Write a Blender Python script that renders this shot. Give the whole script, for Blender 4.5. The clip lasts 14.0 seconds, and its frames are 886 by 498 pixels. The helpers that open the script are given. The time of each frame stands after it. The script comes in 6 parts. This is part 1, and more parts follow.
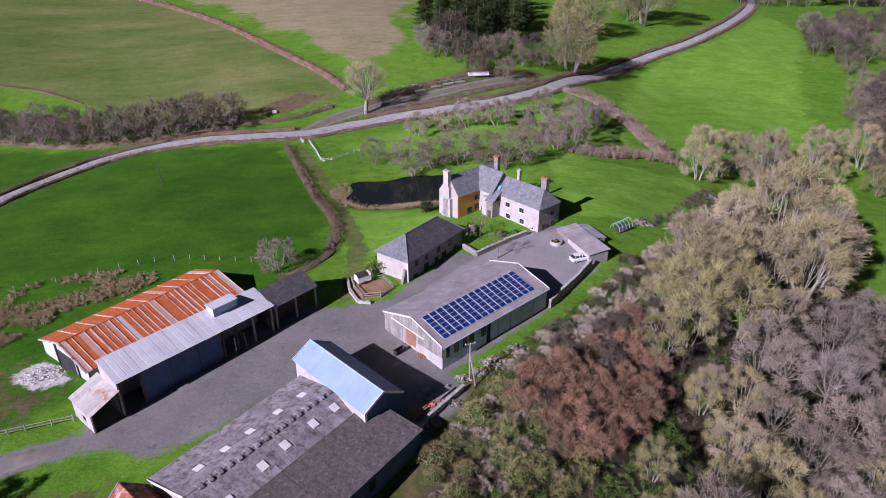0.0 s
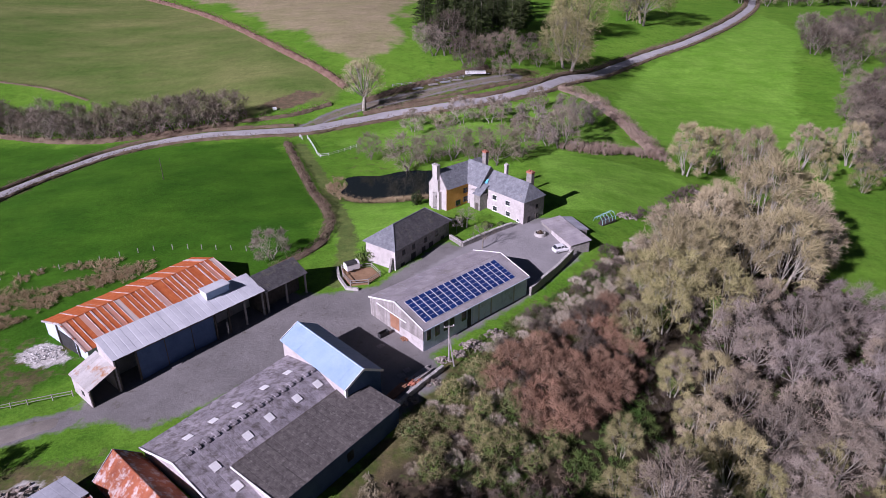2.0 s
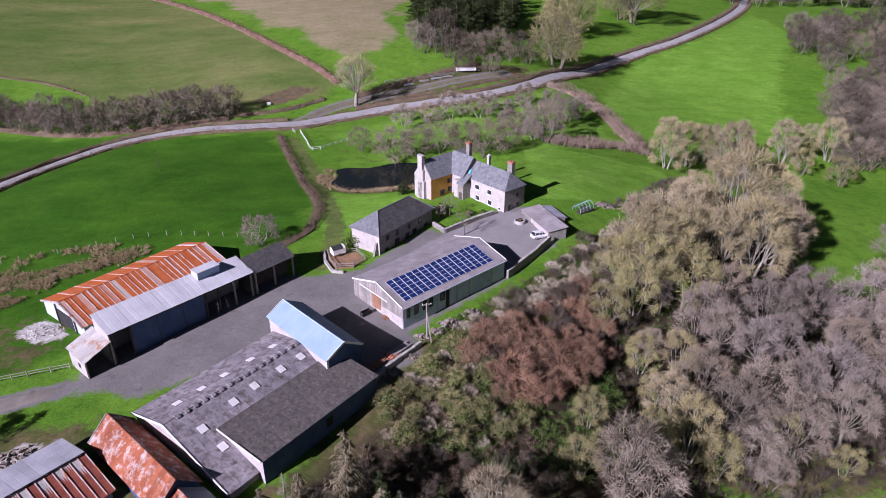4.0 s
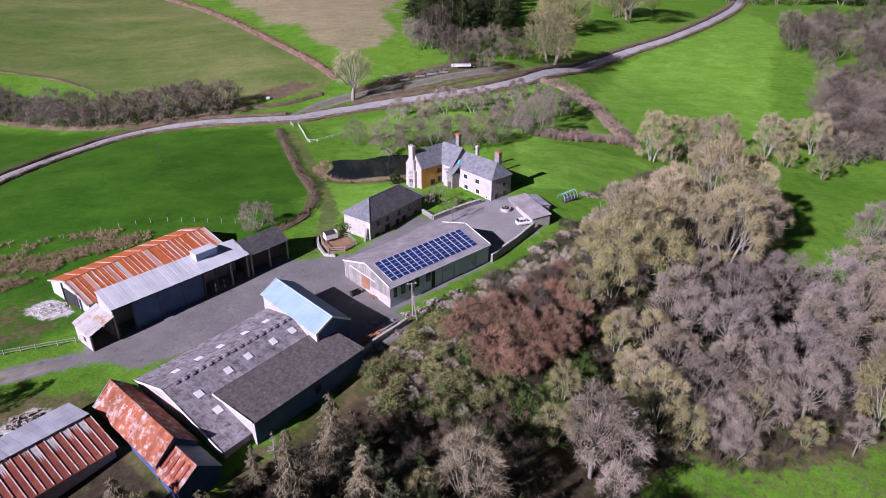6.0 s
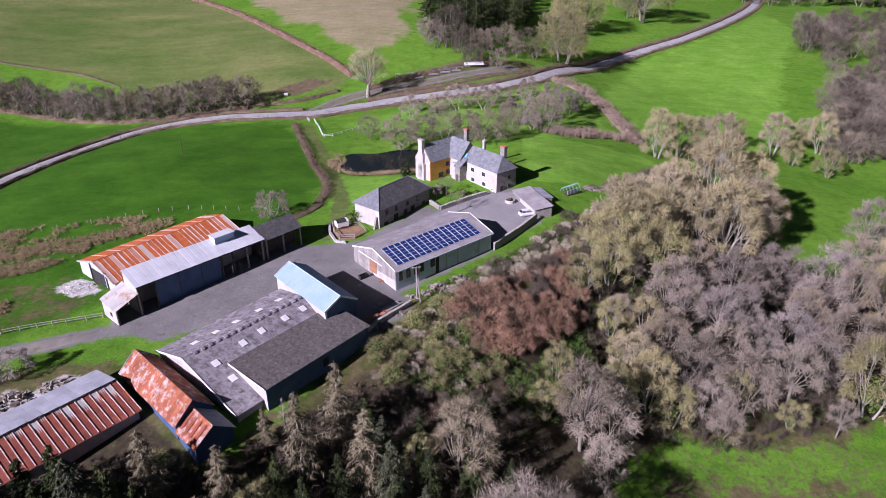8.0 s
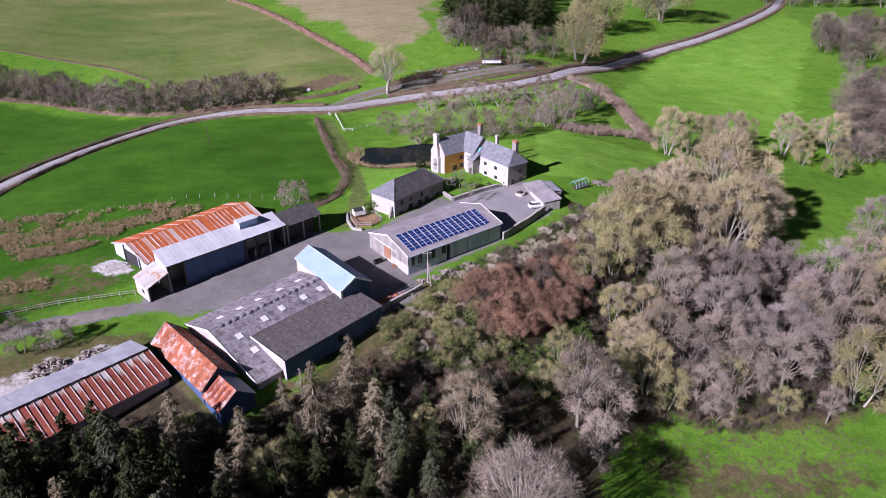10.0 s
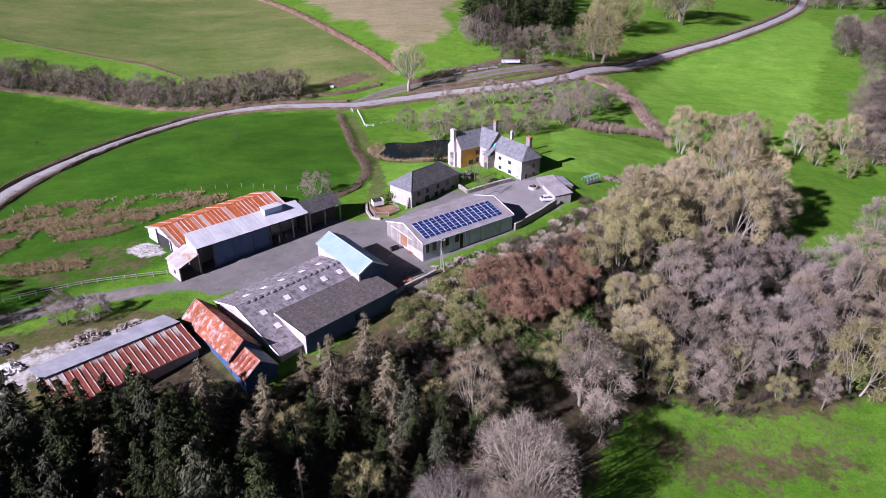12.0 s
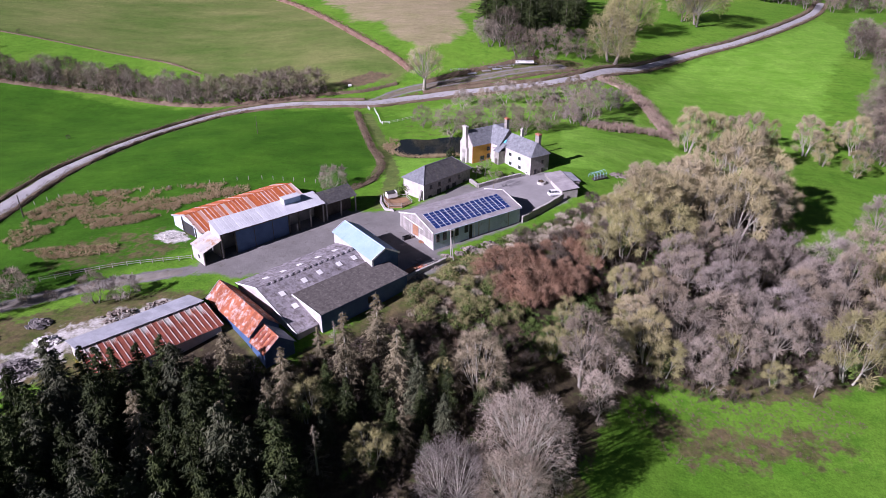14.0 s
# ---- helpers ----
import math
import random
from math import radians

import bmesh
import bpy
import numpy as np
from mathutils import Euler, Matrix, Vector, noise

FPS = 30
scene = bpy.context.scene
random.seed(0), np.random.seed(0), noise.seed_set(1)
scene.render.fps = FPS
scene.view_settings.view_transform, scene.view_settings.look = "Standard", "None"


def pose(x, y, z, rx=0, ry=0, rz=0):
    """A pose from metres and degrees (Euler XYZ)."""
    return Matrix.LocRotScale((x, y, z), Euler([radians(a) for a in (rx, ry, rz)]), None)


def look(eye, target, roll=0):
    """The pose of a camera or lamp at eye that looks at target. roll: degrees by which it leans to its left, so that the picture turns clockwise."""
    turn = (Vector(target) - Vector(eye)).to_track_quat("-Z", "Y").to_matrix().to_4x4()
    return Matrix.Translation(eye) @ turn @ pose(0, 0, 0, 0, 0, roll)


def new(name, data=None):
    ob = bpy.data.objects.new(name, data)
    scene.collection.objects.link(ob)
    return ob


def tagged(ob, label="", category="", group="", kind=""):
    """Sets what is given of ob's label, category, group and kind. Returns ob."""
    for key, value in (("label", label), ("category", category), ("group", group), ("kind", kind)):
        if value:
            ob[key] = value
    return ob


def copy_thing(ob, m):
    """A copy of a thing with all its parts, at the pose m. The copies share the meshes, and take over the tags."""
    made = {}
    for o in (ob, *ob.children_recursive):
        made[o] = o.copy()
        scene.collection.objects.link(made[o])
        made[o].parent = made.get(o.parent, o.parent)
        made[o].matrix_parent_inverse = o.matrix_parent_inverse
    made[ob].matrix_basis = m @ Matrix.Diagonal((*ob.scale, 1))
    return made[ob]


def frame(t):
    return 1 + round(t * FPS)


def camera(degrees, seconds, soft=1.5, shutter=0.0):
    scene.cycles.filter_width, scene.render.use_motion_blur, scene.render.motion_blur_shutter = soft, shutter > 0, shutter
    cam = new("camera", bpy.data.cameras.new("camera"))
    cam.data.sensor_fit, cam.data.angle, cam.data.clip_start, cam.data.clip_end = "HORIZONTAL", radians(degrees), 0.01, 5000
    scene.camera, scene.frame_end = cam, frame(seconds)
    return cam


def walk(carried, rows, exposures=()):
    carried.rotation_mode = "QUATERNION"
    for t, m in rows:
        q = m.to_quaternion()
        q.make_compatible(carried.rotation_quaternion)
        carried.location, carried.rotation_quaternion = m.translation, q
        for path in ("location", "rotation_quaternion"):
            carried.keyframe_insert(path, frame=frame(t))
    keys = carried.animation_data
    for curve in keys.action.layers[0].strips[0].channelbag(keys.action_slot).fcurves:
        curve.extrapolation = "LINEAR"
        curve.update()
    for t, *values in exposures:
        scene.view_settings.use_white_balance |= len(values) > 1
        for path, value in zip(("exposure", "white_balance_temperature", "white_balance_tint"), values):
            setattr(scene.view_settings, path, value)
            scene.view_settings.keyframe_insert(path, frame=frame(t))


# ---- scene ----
cam = camera(67.6, 14.0, soft=0.7)
PATH = [
    (0, (-0.146, 0.719, 64.928), (-0.182, 2.502, 64.024), -0.2),
    (0.5, (0.93, -0.556, 65.143), (0.887, 1.228, 64.24), -0.2),
    (1, (2.069, -1.878, 65.361), (2.019, -0.094, 64.459), -0.2),
    (1.5, (3.124, -3.277, 65.43), (3.07, -1.494, 64.527), -0.2),
    (2, (4.213, -4.74, 65.415), (4.156, -2.957, 64.511), -0.2),
    (2.5, (5.215, -6.323, 65.369), (5.157, -4.54, 64.466), -0.2),
    (3, (6.167, -7.977, 65.357), (6.11, -6.193, 64.454), -0.1),
    (5.5, (10.681, -16.656, 65.543), (10.627, -14.874, 64.637), -0.0),
    (6, (11.528, -18.46, 65.672), (11.465, -16.678, 64.765), -0.0),
    (6.5, (12.311, -20.287, 65.846), (12.237, -18.505, 64.939), -0.0),
    (7, (13.061, -22.088, 66.046), (12.974, -20.308, 65.138), -0.0),
    (7.5, (13.79, -23.918, 66.272), (13.689, -22.139, 65.364), -0.0),
    (8, (14.478, -25.73, 66.503), (14.364, -23.951, 65.596), 0.0),
    (10.5, (17.528, -35.068, 68.069), (17.34, -33.298, 67.157), 0.1),
    (11, (18.122, -36.94, 68.275), (17.919, -35.171, 67.363), 0.1),
    (11.5, (18.701, -38.802, 68.525), (18.482, -37.036, 67.613), 0.2),
    (12, (19.278, -40.647, 68.779), (19.044, -38.882, 67.868), 0.2),
    (12.5, (19.891, -42.507, 69.03), (19.643, -40.745, 68.118), 0.2),
    (13, (20.439, -44.38, 69.252), (20.179, -42.619, 68.34), 0.2),
    (13.5, (21.02, -46.202, 69.437), (20.749, -44.442, 68.527), 0.2),
    (14, (21.684, -47.985, 69.577), (21.403, -46.225, 68.67), 0.3),
]
walk(cam, [(t, look(eye, target, roll)) for t, eye, target, roll in PATH], exposures=[(0, 0.13, 5700, 37), (6.5, 0.34, 5700, 37), (14, 0.55, 5700, 37)])

# ---- world, sun ----
SUN_AZ, SUN_EL = radians(226), radians(29)      # direction towards the sun in plan, and its height
world = bpy.data.worlds.new("sky")
scene.world = world
world.use_nodes = True
wn = world.node_tree.nodes
sky = wn.new("ShaderNodeTexSky")
sky.sky_type, sky.sun_disc = "NISHITA", False
sky.sun_elevation, sky.sun_rotation = SUN_EL, radians(90) - SUN_AZ
sky.air_density, sky.dust_density, sky.ozone_density = 1.0, 0.4, 1.5
world.node_tree.links.new(sky.outputs[0], wn["Background"].inputs[0])
wn["Background"].inputs[1].default_value = 0.013
sun = new("sun", bpy.data.lights.new("sun", "SUN"))
sun.data.energy, sun.data.angle, sun.data.color = 5.5, radians(0.53), (1.0, 0.96, 0.91)
sd = Vector((math.cos(SUN_AZ) * math.cos(SUN_EL), math.sin(SUN_AZ) * math.cos(SUN_EL), math.sin(SUN_EL)))
sun.matrix_world = look(sd * 300, (0, 0, 0))

# ---- materials ----
MATS = {}


def nodes_of(name):
    m = bpy.data.materials.new(name)
    m.use_nodes = True
    return m, m.node_tree.nodes, m.node_tree.links, m.node_tree.nodes["Principled BSDF"]


def noise_fac(n, l, scale, detail=4, lo=0.35, hi=0.65, rough=0.6, stretch=None):
    src = n.new("ShaderNodeNewGeometry").outputs["Position"]
    if stretch:
        mp = n.new("ShaderNodeMapping")
        mp.inputs["Scale"].default_value = stretch
        l.new(src, mp.inputs[0])
        src = mp.outputs[0]
    t = n.new("ShaderNodeTexNoise")
    t.inputs["Scale"].default_value, t.inputs["Detail"].default_value, t.inputs["Roughness"].default_value = scale, detail, rough
    l.new(src, t.inputs["Vector"])
    r = n.new("ShaderNodeMapRange")
    r.inputs[1].default_value, r.inputs[2].default_value = lo, hi
    l.new(t.outputs["Fac"], r.inputs[0])
    return r.outputs[0]


def mix(n, l, fac, a, b, mode="MIX"):
    m = n.new("ShaderNodeMix")
    m.data_type, m.blend_type = "RGBA", mode
    for sock, v in ((m.inputs[0], fac), (m.inputs[6], a), (m.inputs[7], b)):
        if isinstance(v, (int, float)):
            sock.default_value = v
        elif isinstance(v, tuple):
            sock.default_value = (*v, 1)
        else:
            l.new(v, sock)
    return m.outputs[2]


def surface(name, base, second, rough=0.8, scale=1.0, fine=12.0, third=None, third_scale=0.4, third_lo=0.55, third_hi=0.7, metal=0.0,
            bump=0.15, vary=0.0, stretch=None, island=False, spec=0.3, vary_to=None, tint_to=None):
    """A weathered surface: two colours mixed by coarse noise, fine grain, optional stain colour, variation from piece to piece."""
    if name in MATS:
        return MATS[name]
    m, n, l, p = nodes_of(name)
    c = mix(n, l, noise_fac(n, l, scale, 5, stretch=stretch), base, second)
    grain = noise_fac(n, l, fine, 3, 0.2, 0.8)
    c = mix(n, l, 0.5, c, mix(n, l, grain, (0.3, 0.3, 0.3), (0.7, 0.7, 0.7)), "OVERLAY")
    if third:
        c = mix(n, l, noise_fac(n, l, third_scale, 6, third_lo, third_hi, 0.7, stretch), c, third)
    if vary:
        if island:
            rnd = n.new("ShaderNodeNewGeometry").outputs["Random Per Island"]
        else:
            rnd = n.new("ShaderNodeObjectInfo").outputs["Random"]
        if tint_to:
            fr = n.new("ShaderNodeMath")
            fr.operation = "FRACT"
            sc = n.new("ShaderNodeMath")
            sc.operation = "MULTIPLY"
            sc.inputs[1].default_value = 7.31
            l.new(rnd, sc.inputs[0])
            l.new(sc.outputs[0], fr.inputs[0])
            c = mix(n, l, fr.outputs[0], c, tint_to)
        if vary_to:
            r = n.new("ShaderNodeMapRange")
            r.inputs[1].default_value, r.inputs[2].default_value = 1 - vary, 1 - vary * 0.6
            l.new(rnd, r.inputs[0])
            c = mix(n, l, r.outputs[0], c, vary_to)
        else:
            h = n.new("ShaderNodeHueSaturation")
            r = n.new("ShaderNodeMapRange")
            r.inputs[3].default_value, r.inputs[4].default_value = 1 - vary, 1 + vary
            l.new(rnd, r.inputs[0])
            l.new(r.outputs[0], h.inputs["Value"])
            l.new(c, h.inputs["Color"])
            c = h.outputs[0]
    l.new(c, p.inputs["Base Color"])
    p.inputs["Roughness"].default_value, p.inputs["Metallic"].default_value = rough, metal
    p.inputs["Specular IOR Level"].default_value = spec
    if bump:
        b = n.new("ShaderNodeBump")
        b.inputs["Strength"].default_value, b.inputs["Distance"].default_value = bump, 0.05
        l.new(grain, b.inputs["Height"])
        l.new(b.outputs[0], p.inputs["Normal"])
    MATS[name] = m
    return m


M_TWIG_GREY = surface("twig_grey", (0.205, 0.175, 0.155), (0.40, 0.35, 0.315), 0.9, 0.35, 5, vary=0.34, bump=0, tint_to=(0.30, 0.245, 0.175))
M_TWIG_FAR = surface("twig_far", (0.155, 0.128, 0.105), (0.27, 0.23, 0.19), 0.9, 0.3, 5, vary=0.3, bump=0, tint_to=(0.21, 0.175, 0.115))
M_TWIG_TAN = surface("twig_tan", (0.29, 0.235, 0.15), (0.48, 0.41, 0.28), 0.9, 0.5, 5, vary=0.2, bump=0, tint_to=(0.39, 0.34, 0.17))
M_TWIG_OLIVE = surface("twig_olive", (0.22, 0.205, 0.085), (0.37, 0.335, 0.16), 0.9, 0.5, 5, vary=0.25, bump=0)
M_TWIG_RED = surface("twig_red", (0.23, 0.125, 0.075), (0.36, 0.225, 0.145), 0.9, 0.35, 5, vary=0.3, bump=0, tint_to=(0.24, 0.155, 0.10))
# dark bramble and thorn brown, lowered further for shade under the conifers
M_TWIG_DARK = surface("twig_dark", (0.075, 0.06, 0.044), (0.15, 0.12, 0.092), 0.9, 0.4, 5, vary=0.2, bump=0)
M_HEDGE = surface("hedge_twig", (0.135, 0.095, 0.065), (0.20, 0.15, 0.10), 0.9, 0.25, 4, third=(0.09, 0.105, 0.035), third_scale=0.3, bump=0)
M_BARK = surface("bark", (0.17, 0.15, 0.12), (0.28, 0.26, 0.22), 0.9, 2, 14, bump=0.3)
M_BARK_PALE = surface("bark_pale", (0.30, 0.28, 0.23), (0.42, 0.40, 0.34), 0.9, 2, 14, bump=0.3)
M_NEEDLE = surface("needle", (0.020, 0.032, 0.009), (0.055, 0.072, 0.018), 0.8, 0.6, 6, vary=0.25, bump=0)
M_NEEDLE_GREY = surface("needle_grey", (0.040, 0.048, 0.026), (0.085, 0.09, 0.05), 0.8, 0.6, 6, vary=0.25, bump=0)
M_LARCH = surface("larch", (0.15, 0.13, 0.075), (0.27, 0.23, 0.15), 0.9, 0.5, 6, vary=0.2, bump=0)
M_IVY = surface("ivy_leaf", (0.045, 0.10, 0.015), (0.14, 0.19, 0.038), 0.6, 0.8, 8, vary=0.2, bump=0)
M_RUSH = surface("dead_rush", (0.30, 0.22, 0.12), (0.42, 0.33, 0.20), 0.95, 0.5, 6, bump=0)
M_STRAW = surface("straw", (0.42, 0.36, 0.26), (0.56, 0.50, 0.40), 0.95, 0.3, 6, third=(0.20, 0.16, 0.09), third_scale=0.25, bump=0)
M_GRASS = surface("grass_blade", (0.06, 0.13, 0.018), (0.13, 0.17, 0.045), 0.85, 0.25, 6, bump=0)

# ---- the land ----
SPOTS = [
    (-2, 87, -0.5), (-51, 72, -1.2), (-23, 47, -1.6), (-9, 112, 1.0), (29, 120, 0.9), (18, 132, 2.3), (-4, 141, 2.1), (24, 136, 2.8),
    (-20, 163, -2.2), (34, 153, 2.8), (-87, 165, -1.7), (-72, 92, -1.8), (-54, 206, -3.3), (-51, 229, -1.5), (-30, 240, -0.5)]
SPOTS += [
    (-97, 204, -4.8), (-160, 215, -9), (2, 273, 6), (28, 311, 10), (-47, 261, 7), (64, 314, -2), (165, 333, -4), (215, 510, 3), (90, 245, -7),
    (131, 206, -15), (133, 177, -15.5), (93, 134, -14), (80, 65, -21), (48, 55, -20), (60, 20, -21), (36, 117, -1.0), (14, 74, -3)]
SPOTS += [(46, 90, -11), (-66, 44, -2), (-150, 420, 24), (-60, 600, 38), (200, 750, 14), (-260, 260, 6), (240, 200, -17), (-10, 25, -12), (-60, 15, -4)]
SP = np.array(SPOTS, float)


def kern(r2):
    return np.where(r2 > 1e-12, r2 * np.log(np.maximum(r2, 1e-12)), 0)


SPP = SP[:, :2] / 100.0
_n = len(SPP)
_A = np.zeros((_n + 3, _n + 3))
_A[:_n, :_n] = kern(((SPP[:, None] - SPP[None]) ** 2).sum(-1)) + np.eye(_n) * 0.004
_A[:_n, _n] = 1
_A[:_n, _n + 1:] = SPP
_A[_n:, :_n] = _A[:_n, _n:].T
SPW = np.linalg.solve(_A, np.r_[SP[:, 2], 0, 0, 0])


def land(x, y):
    """Height of the ground: a thin plate over the spot heights, levelled off far away, with the pond's hollow."""
    x, y = np.asarray(x, float), np.asarray(y, float)
    qx, qy = np.clip(x, -420, 420), np.clip(y, -120, 800)
    q = np.stack([qx, qy], -1) / 100.0
    k = kern(((q[..., None, :] - SPP) ** 2).sum(-1))
    z = k @ SPW[:_n] + SPW[_n] + q[..., 0] * SPW[_n + 1] + q[..., 1] * SPW[_n + 2]
    px, py = (x + 6) / 27.0, (y - 169 - 0.08 * (x + 5)) / 16.0
    return z - (3.0 + 0.03 * (x + 5)) * np.exp(-(px * px + py * py) ** 2)


def z_at(x, y):
    return float(land(x, y))


def seg_dist(X, Y, pts):
    """Distance of every point to a broken line."""
    d = np.full(X.shape, 1e9)
    for (ax, ay), (bx, by) in zip(pts[:-1], pts[1:]):
        vx, vy = bx - ax, by - ay
        t = np.clip(((X - ax) * vx + (Y - ay) * vy) / (vx * vx + vy * vy), 0, 1)
        d = np.minimum(d, np.hypot(X - ax - t * vx, Y - ay - t * vy))
    return d


def inside(X, Y, poly):
    c = np.zeros(X.shape, bool)
    for (ax, ay), (bx, by) in zip(poly, poly[1:] + poly[:1]):
        if ay != by:
            c ^= ((ay > Y) != (by > Y)) & (X < (bx - ax) * (Y - ay) / (by - ay) + ax)
    return c


def soft_area(X, Y, poly, w):
    d = seg_dist(X, Y, poly + poly[:1])
    return np.clip(0.5 + np.where(inside(X, Y, poly), d, -d) / w, 0, 1)


def spline(pts, step=2.0):
    """Points about a step apart on a smooth line through the given ones."""
    p = [Vector(q) for q in pts]
    p = [2 * p[0] - p[1]] + p + [2 * p[-1] - p[-2]]
    out = []
    for a, b, c, d in zip(p, p[1:], p[2:], p[3:]):
        n = max(2, int((c - b).length / step))
        for i in range(n):
            t = i / n
            out.append(0.5 * (2 * b + (c - a) * t + (2 * a - 5 * b + 4 * c - d) * t * t + (3 * b - a - 3 * c + d) * t ** 3))
    return [tuple(q) for q in out + [p[-2]]]


ROAD = spline([(-118, 60), (-124, 97), (-127, 114), (-129, 132), (-128, 158), (-124, 182), (-116, 201), (-104, 211), (-88, 216), (-69, 218), (-52, 221), (-40, 228),
               (-22, 237), (-5, 243), (16, 252), (35, 268), (50, 289), (74, 323), (100, 352), (132, 384), (170, 436), (211, 509), (240, 580)], 3)
LANE = spline([(-53, 221), (-45, 233), (-36, 241), (-23, 248), (-8, 256), (8, 266), (26, 277)], 2)
DRIVE = spline([(-110, 42), (-90, 47), (-78, 56), (-68, 63), (-60, 67), (-54, 69.5)], 2)
GRASS_TRACK = spline([(-50, 206), (-42, 187), (-34, 168), (-27, 146), (-22, 130), (-20, 116), (-20, 108)], 3)
YARD = [(-52, 68), (-47, 69), (-42, 66.5), (-36, 70), (-22, 84), (-8, 66), (2, 81), (-1, 86), (17, 104.5), (27, 117.5), (30, 121), (24, 136), (14, 132), (10, 127), (4, 122), (0, 124), (-6, 115), (-9, 111),
        (-13, 106), (-22, 104), (-27, 104), (-33, 108), (-46, 96), (-56, 80)]
HILL_FIELD = [(-300, 285), (-240, 283), (-205, 277), (-172, 270), (-148, 258), (-120, 240), (-75, 232), (-45, 246), (-43, 258), (-52, 266), (-75, 294), (-106, 333), (-150, 376), (-200, 420), (-420, 520)]
TAN_FIELD = [(-120, 372), (-95, 340), (-65, 303), (-40, 282), (-26, 290), (-30, 330), (-20, 420), (-40, 600), (-160, 560), (-190, 440)]


LITTER = [(34, 46), (40, 60), (54, 70), (84, 74), (104, 86), (120, 96), (124, 122), (98, 128), (90, 140), (92, 156), (74, 162), (58, 140), (44, 118), (30, 98), (12, 78), (-6, 60), (-20, 42), (-34, 38),
          (-52, 32), (-64, 8), (-40, -8), (-8, 2), (4, 20), (24, 24)]
# gap between the sheds, whose shade is painted into the ground
SHED_SHADE = [(-51, 53), (-44, 55), (-28, 43), (-24, 36), (-36, 32), (-46, 38)]


def axis(lo, a, b, hi, fine, coarse):
    return np.r_[np.arange(lo, a, coarse), np.arange(a, b, fine), np.arange(b, hi + coarse, coarse)]


def build_ground():
    xs = np.r_[-3000, -1800, -1000, -650, axis(-480, -140, 150, 480, 1.6, 8), 650, 1000, 1800, 3000]
    ys = np.r_[-1500, -700, -350, axis(-170, 0, 290, 820, 1.6, 8), 1000, 1500, 2500, 4000]
    X, Y = np.meshgrid(xs, ys)
    Z = land(X, Y)
    rng = np.random.default_rng(3)
    near = (X > -200) & (X < 200) & (Y > -40) & (Y < 330)
    Z = Z + near * (np.sin(X * 0.31 + 1.3 * np.sin(Y * 0.17)) * np.sin(Y * 0.27 + X * 0.05) * 0.10)
    nx, ny = len(xs), len(ys)
    idx = np.arange(nx * ny).reshape(ny, nx)
    f = np.stack([idx[:-1, :-1], idx[:-1, 1:], idx[1:, 1:], idx[1:, :-1]], -1).reshape(-1, 4)
    me = bpy.data.meshes.new("ground")
    me.from_pydata(np.stack([X, Y, Z], -1).reshape(-1, 3).tolist(), [], f.tolist())
    me.polygons.foreach_set("use_smooth", [True] * len(me.polygons))
    zones = {}
    yard = np.maximum(soft_area(X, Y, YARD, 5), np.clip(1.1 - seg_dist(X, Y, DRIVE) / 4.0, 0, 1))
    zones["yard"] = np.maximum(yard, np.clip(1.1 - seg_dist(X, Y, LANE) / 4.5, 0, 1))
    zones["dry"] = np.maximum(soft_area(X, Y, HILL_FIELD, 14), 0)
    zones["deep"] = soft_area(X, Y, [(-340, -40), (-340, 235), (-210, 228), (-130, 215), (-56, 208), (-30, 150), (-28, 120), (-40, 100), (-76, 60), (-110, 20)], 20)
    zones["paved"] = soft_area(X, Y, [(-4, 98), (8, 113), (17, 108), (29, 119), (24, 134), (14, 131), (5, 122), (-6, 110)], 4)
    zones["lawn"] = np.maximum(soft_area(X, Y, [(28, 140), (45, 142), (68, 165), (70, 180), (40, 188), (28, 196), (26, 160)], 6), 0.9 * soft_area(X, Y, [(-34, 170), (-24, 128), (-14, 116), (0, 134), (-8, 150), (-28, 158)], 8))
    zones["lawn"] = np.maximum(zones["lawn"], 0.75 * soft_area(X, Y, [(66, 205), (62, 262), (90, 330), (150, 396), (212, 490), (212, 420), (164, 318), (136, 236), (110, 205)], 14))
    zones["lawn"] = np.maximum(zones["lawn"], 0.7 * soft_area(X, Y, [(-44, 206), (-22, 228), (16, 244), (46, 268), (58, 240), (62, 200), (40, 186), (24, 190), (0, 200)], 10))
    zones["tan"] = soft_area(X, Y, TAN_FIELD, 30)
    wood = [(30, 30), (38, 57), (50, 68), (66, 67), (84, 72), (104, 84), (110, 110), (97, 128), (88, 140), (92, 170), (74, 178), (56, 146), (45, 131), (31, 117), (19.5, 103), (1, 83), (-12, 58), (-24, 40),
            (-58, 32), (-66, 10), (-40, -6), (0, 5)]
    rough = soft_area(X, Y, wood, 8)
    rough = np.maximum(rough, 0.28 * soft_area(X, Y, [(-30, 176), (-44, 206), (-22, 230), (16, 246), (48, 272), (66, 240), (68, 196), (40, 184), (10, 176)], 12))
    rough = np.maximum(rough, 0.85 * soft_area(X, Y, [(-84, 22), (-84, 44), (-60, 60), (-44, 62), (-40, 52), (-56, 30)], 6))
    rough = np.maximum(rough, soft_area(X, Y, [(-45, 58), (-24, 46), (-16, 40), (-20, 30), (-38, 30), (-48, 44)], 4))
    rough = np.maximum(rough, 0.8 * np.clip(1.2 - seg_dist(X, Y, ROAD) / 8, 0, 1))
    rough = np.maximum(rough, 0.9 * soft_area(X, Y, [(-40, 236), (-20, 256), (20, 285), (40, 290), (30, 272), (-18, 246)], 6))
    rough = np.maximum(rough, 0.5 * soft_area(X, Y, [(-92, 62), (-88, 84), (-72, 92), (-62, 92), (-58, 82), (-60, 74), (-74, 66)], 8))
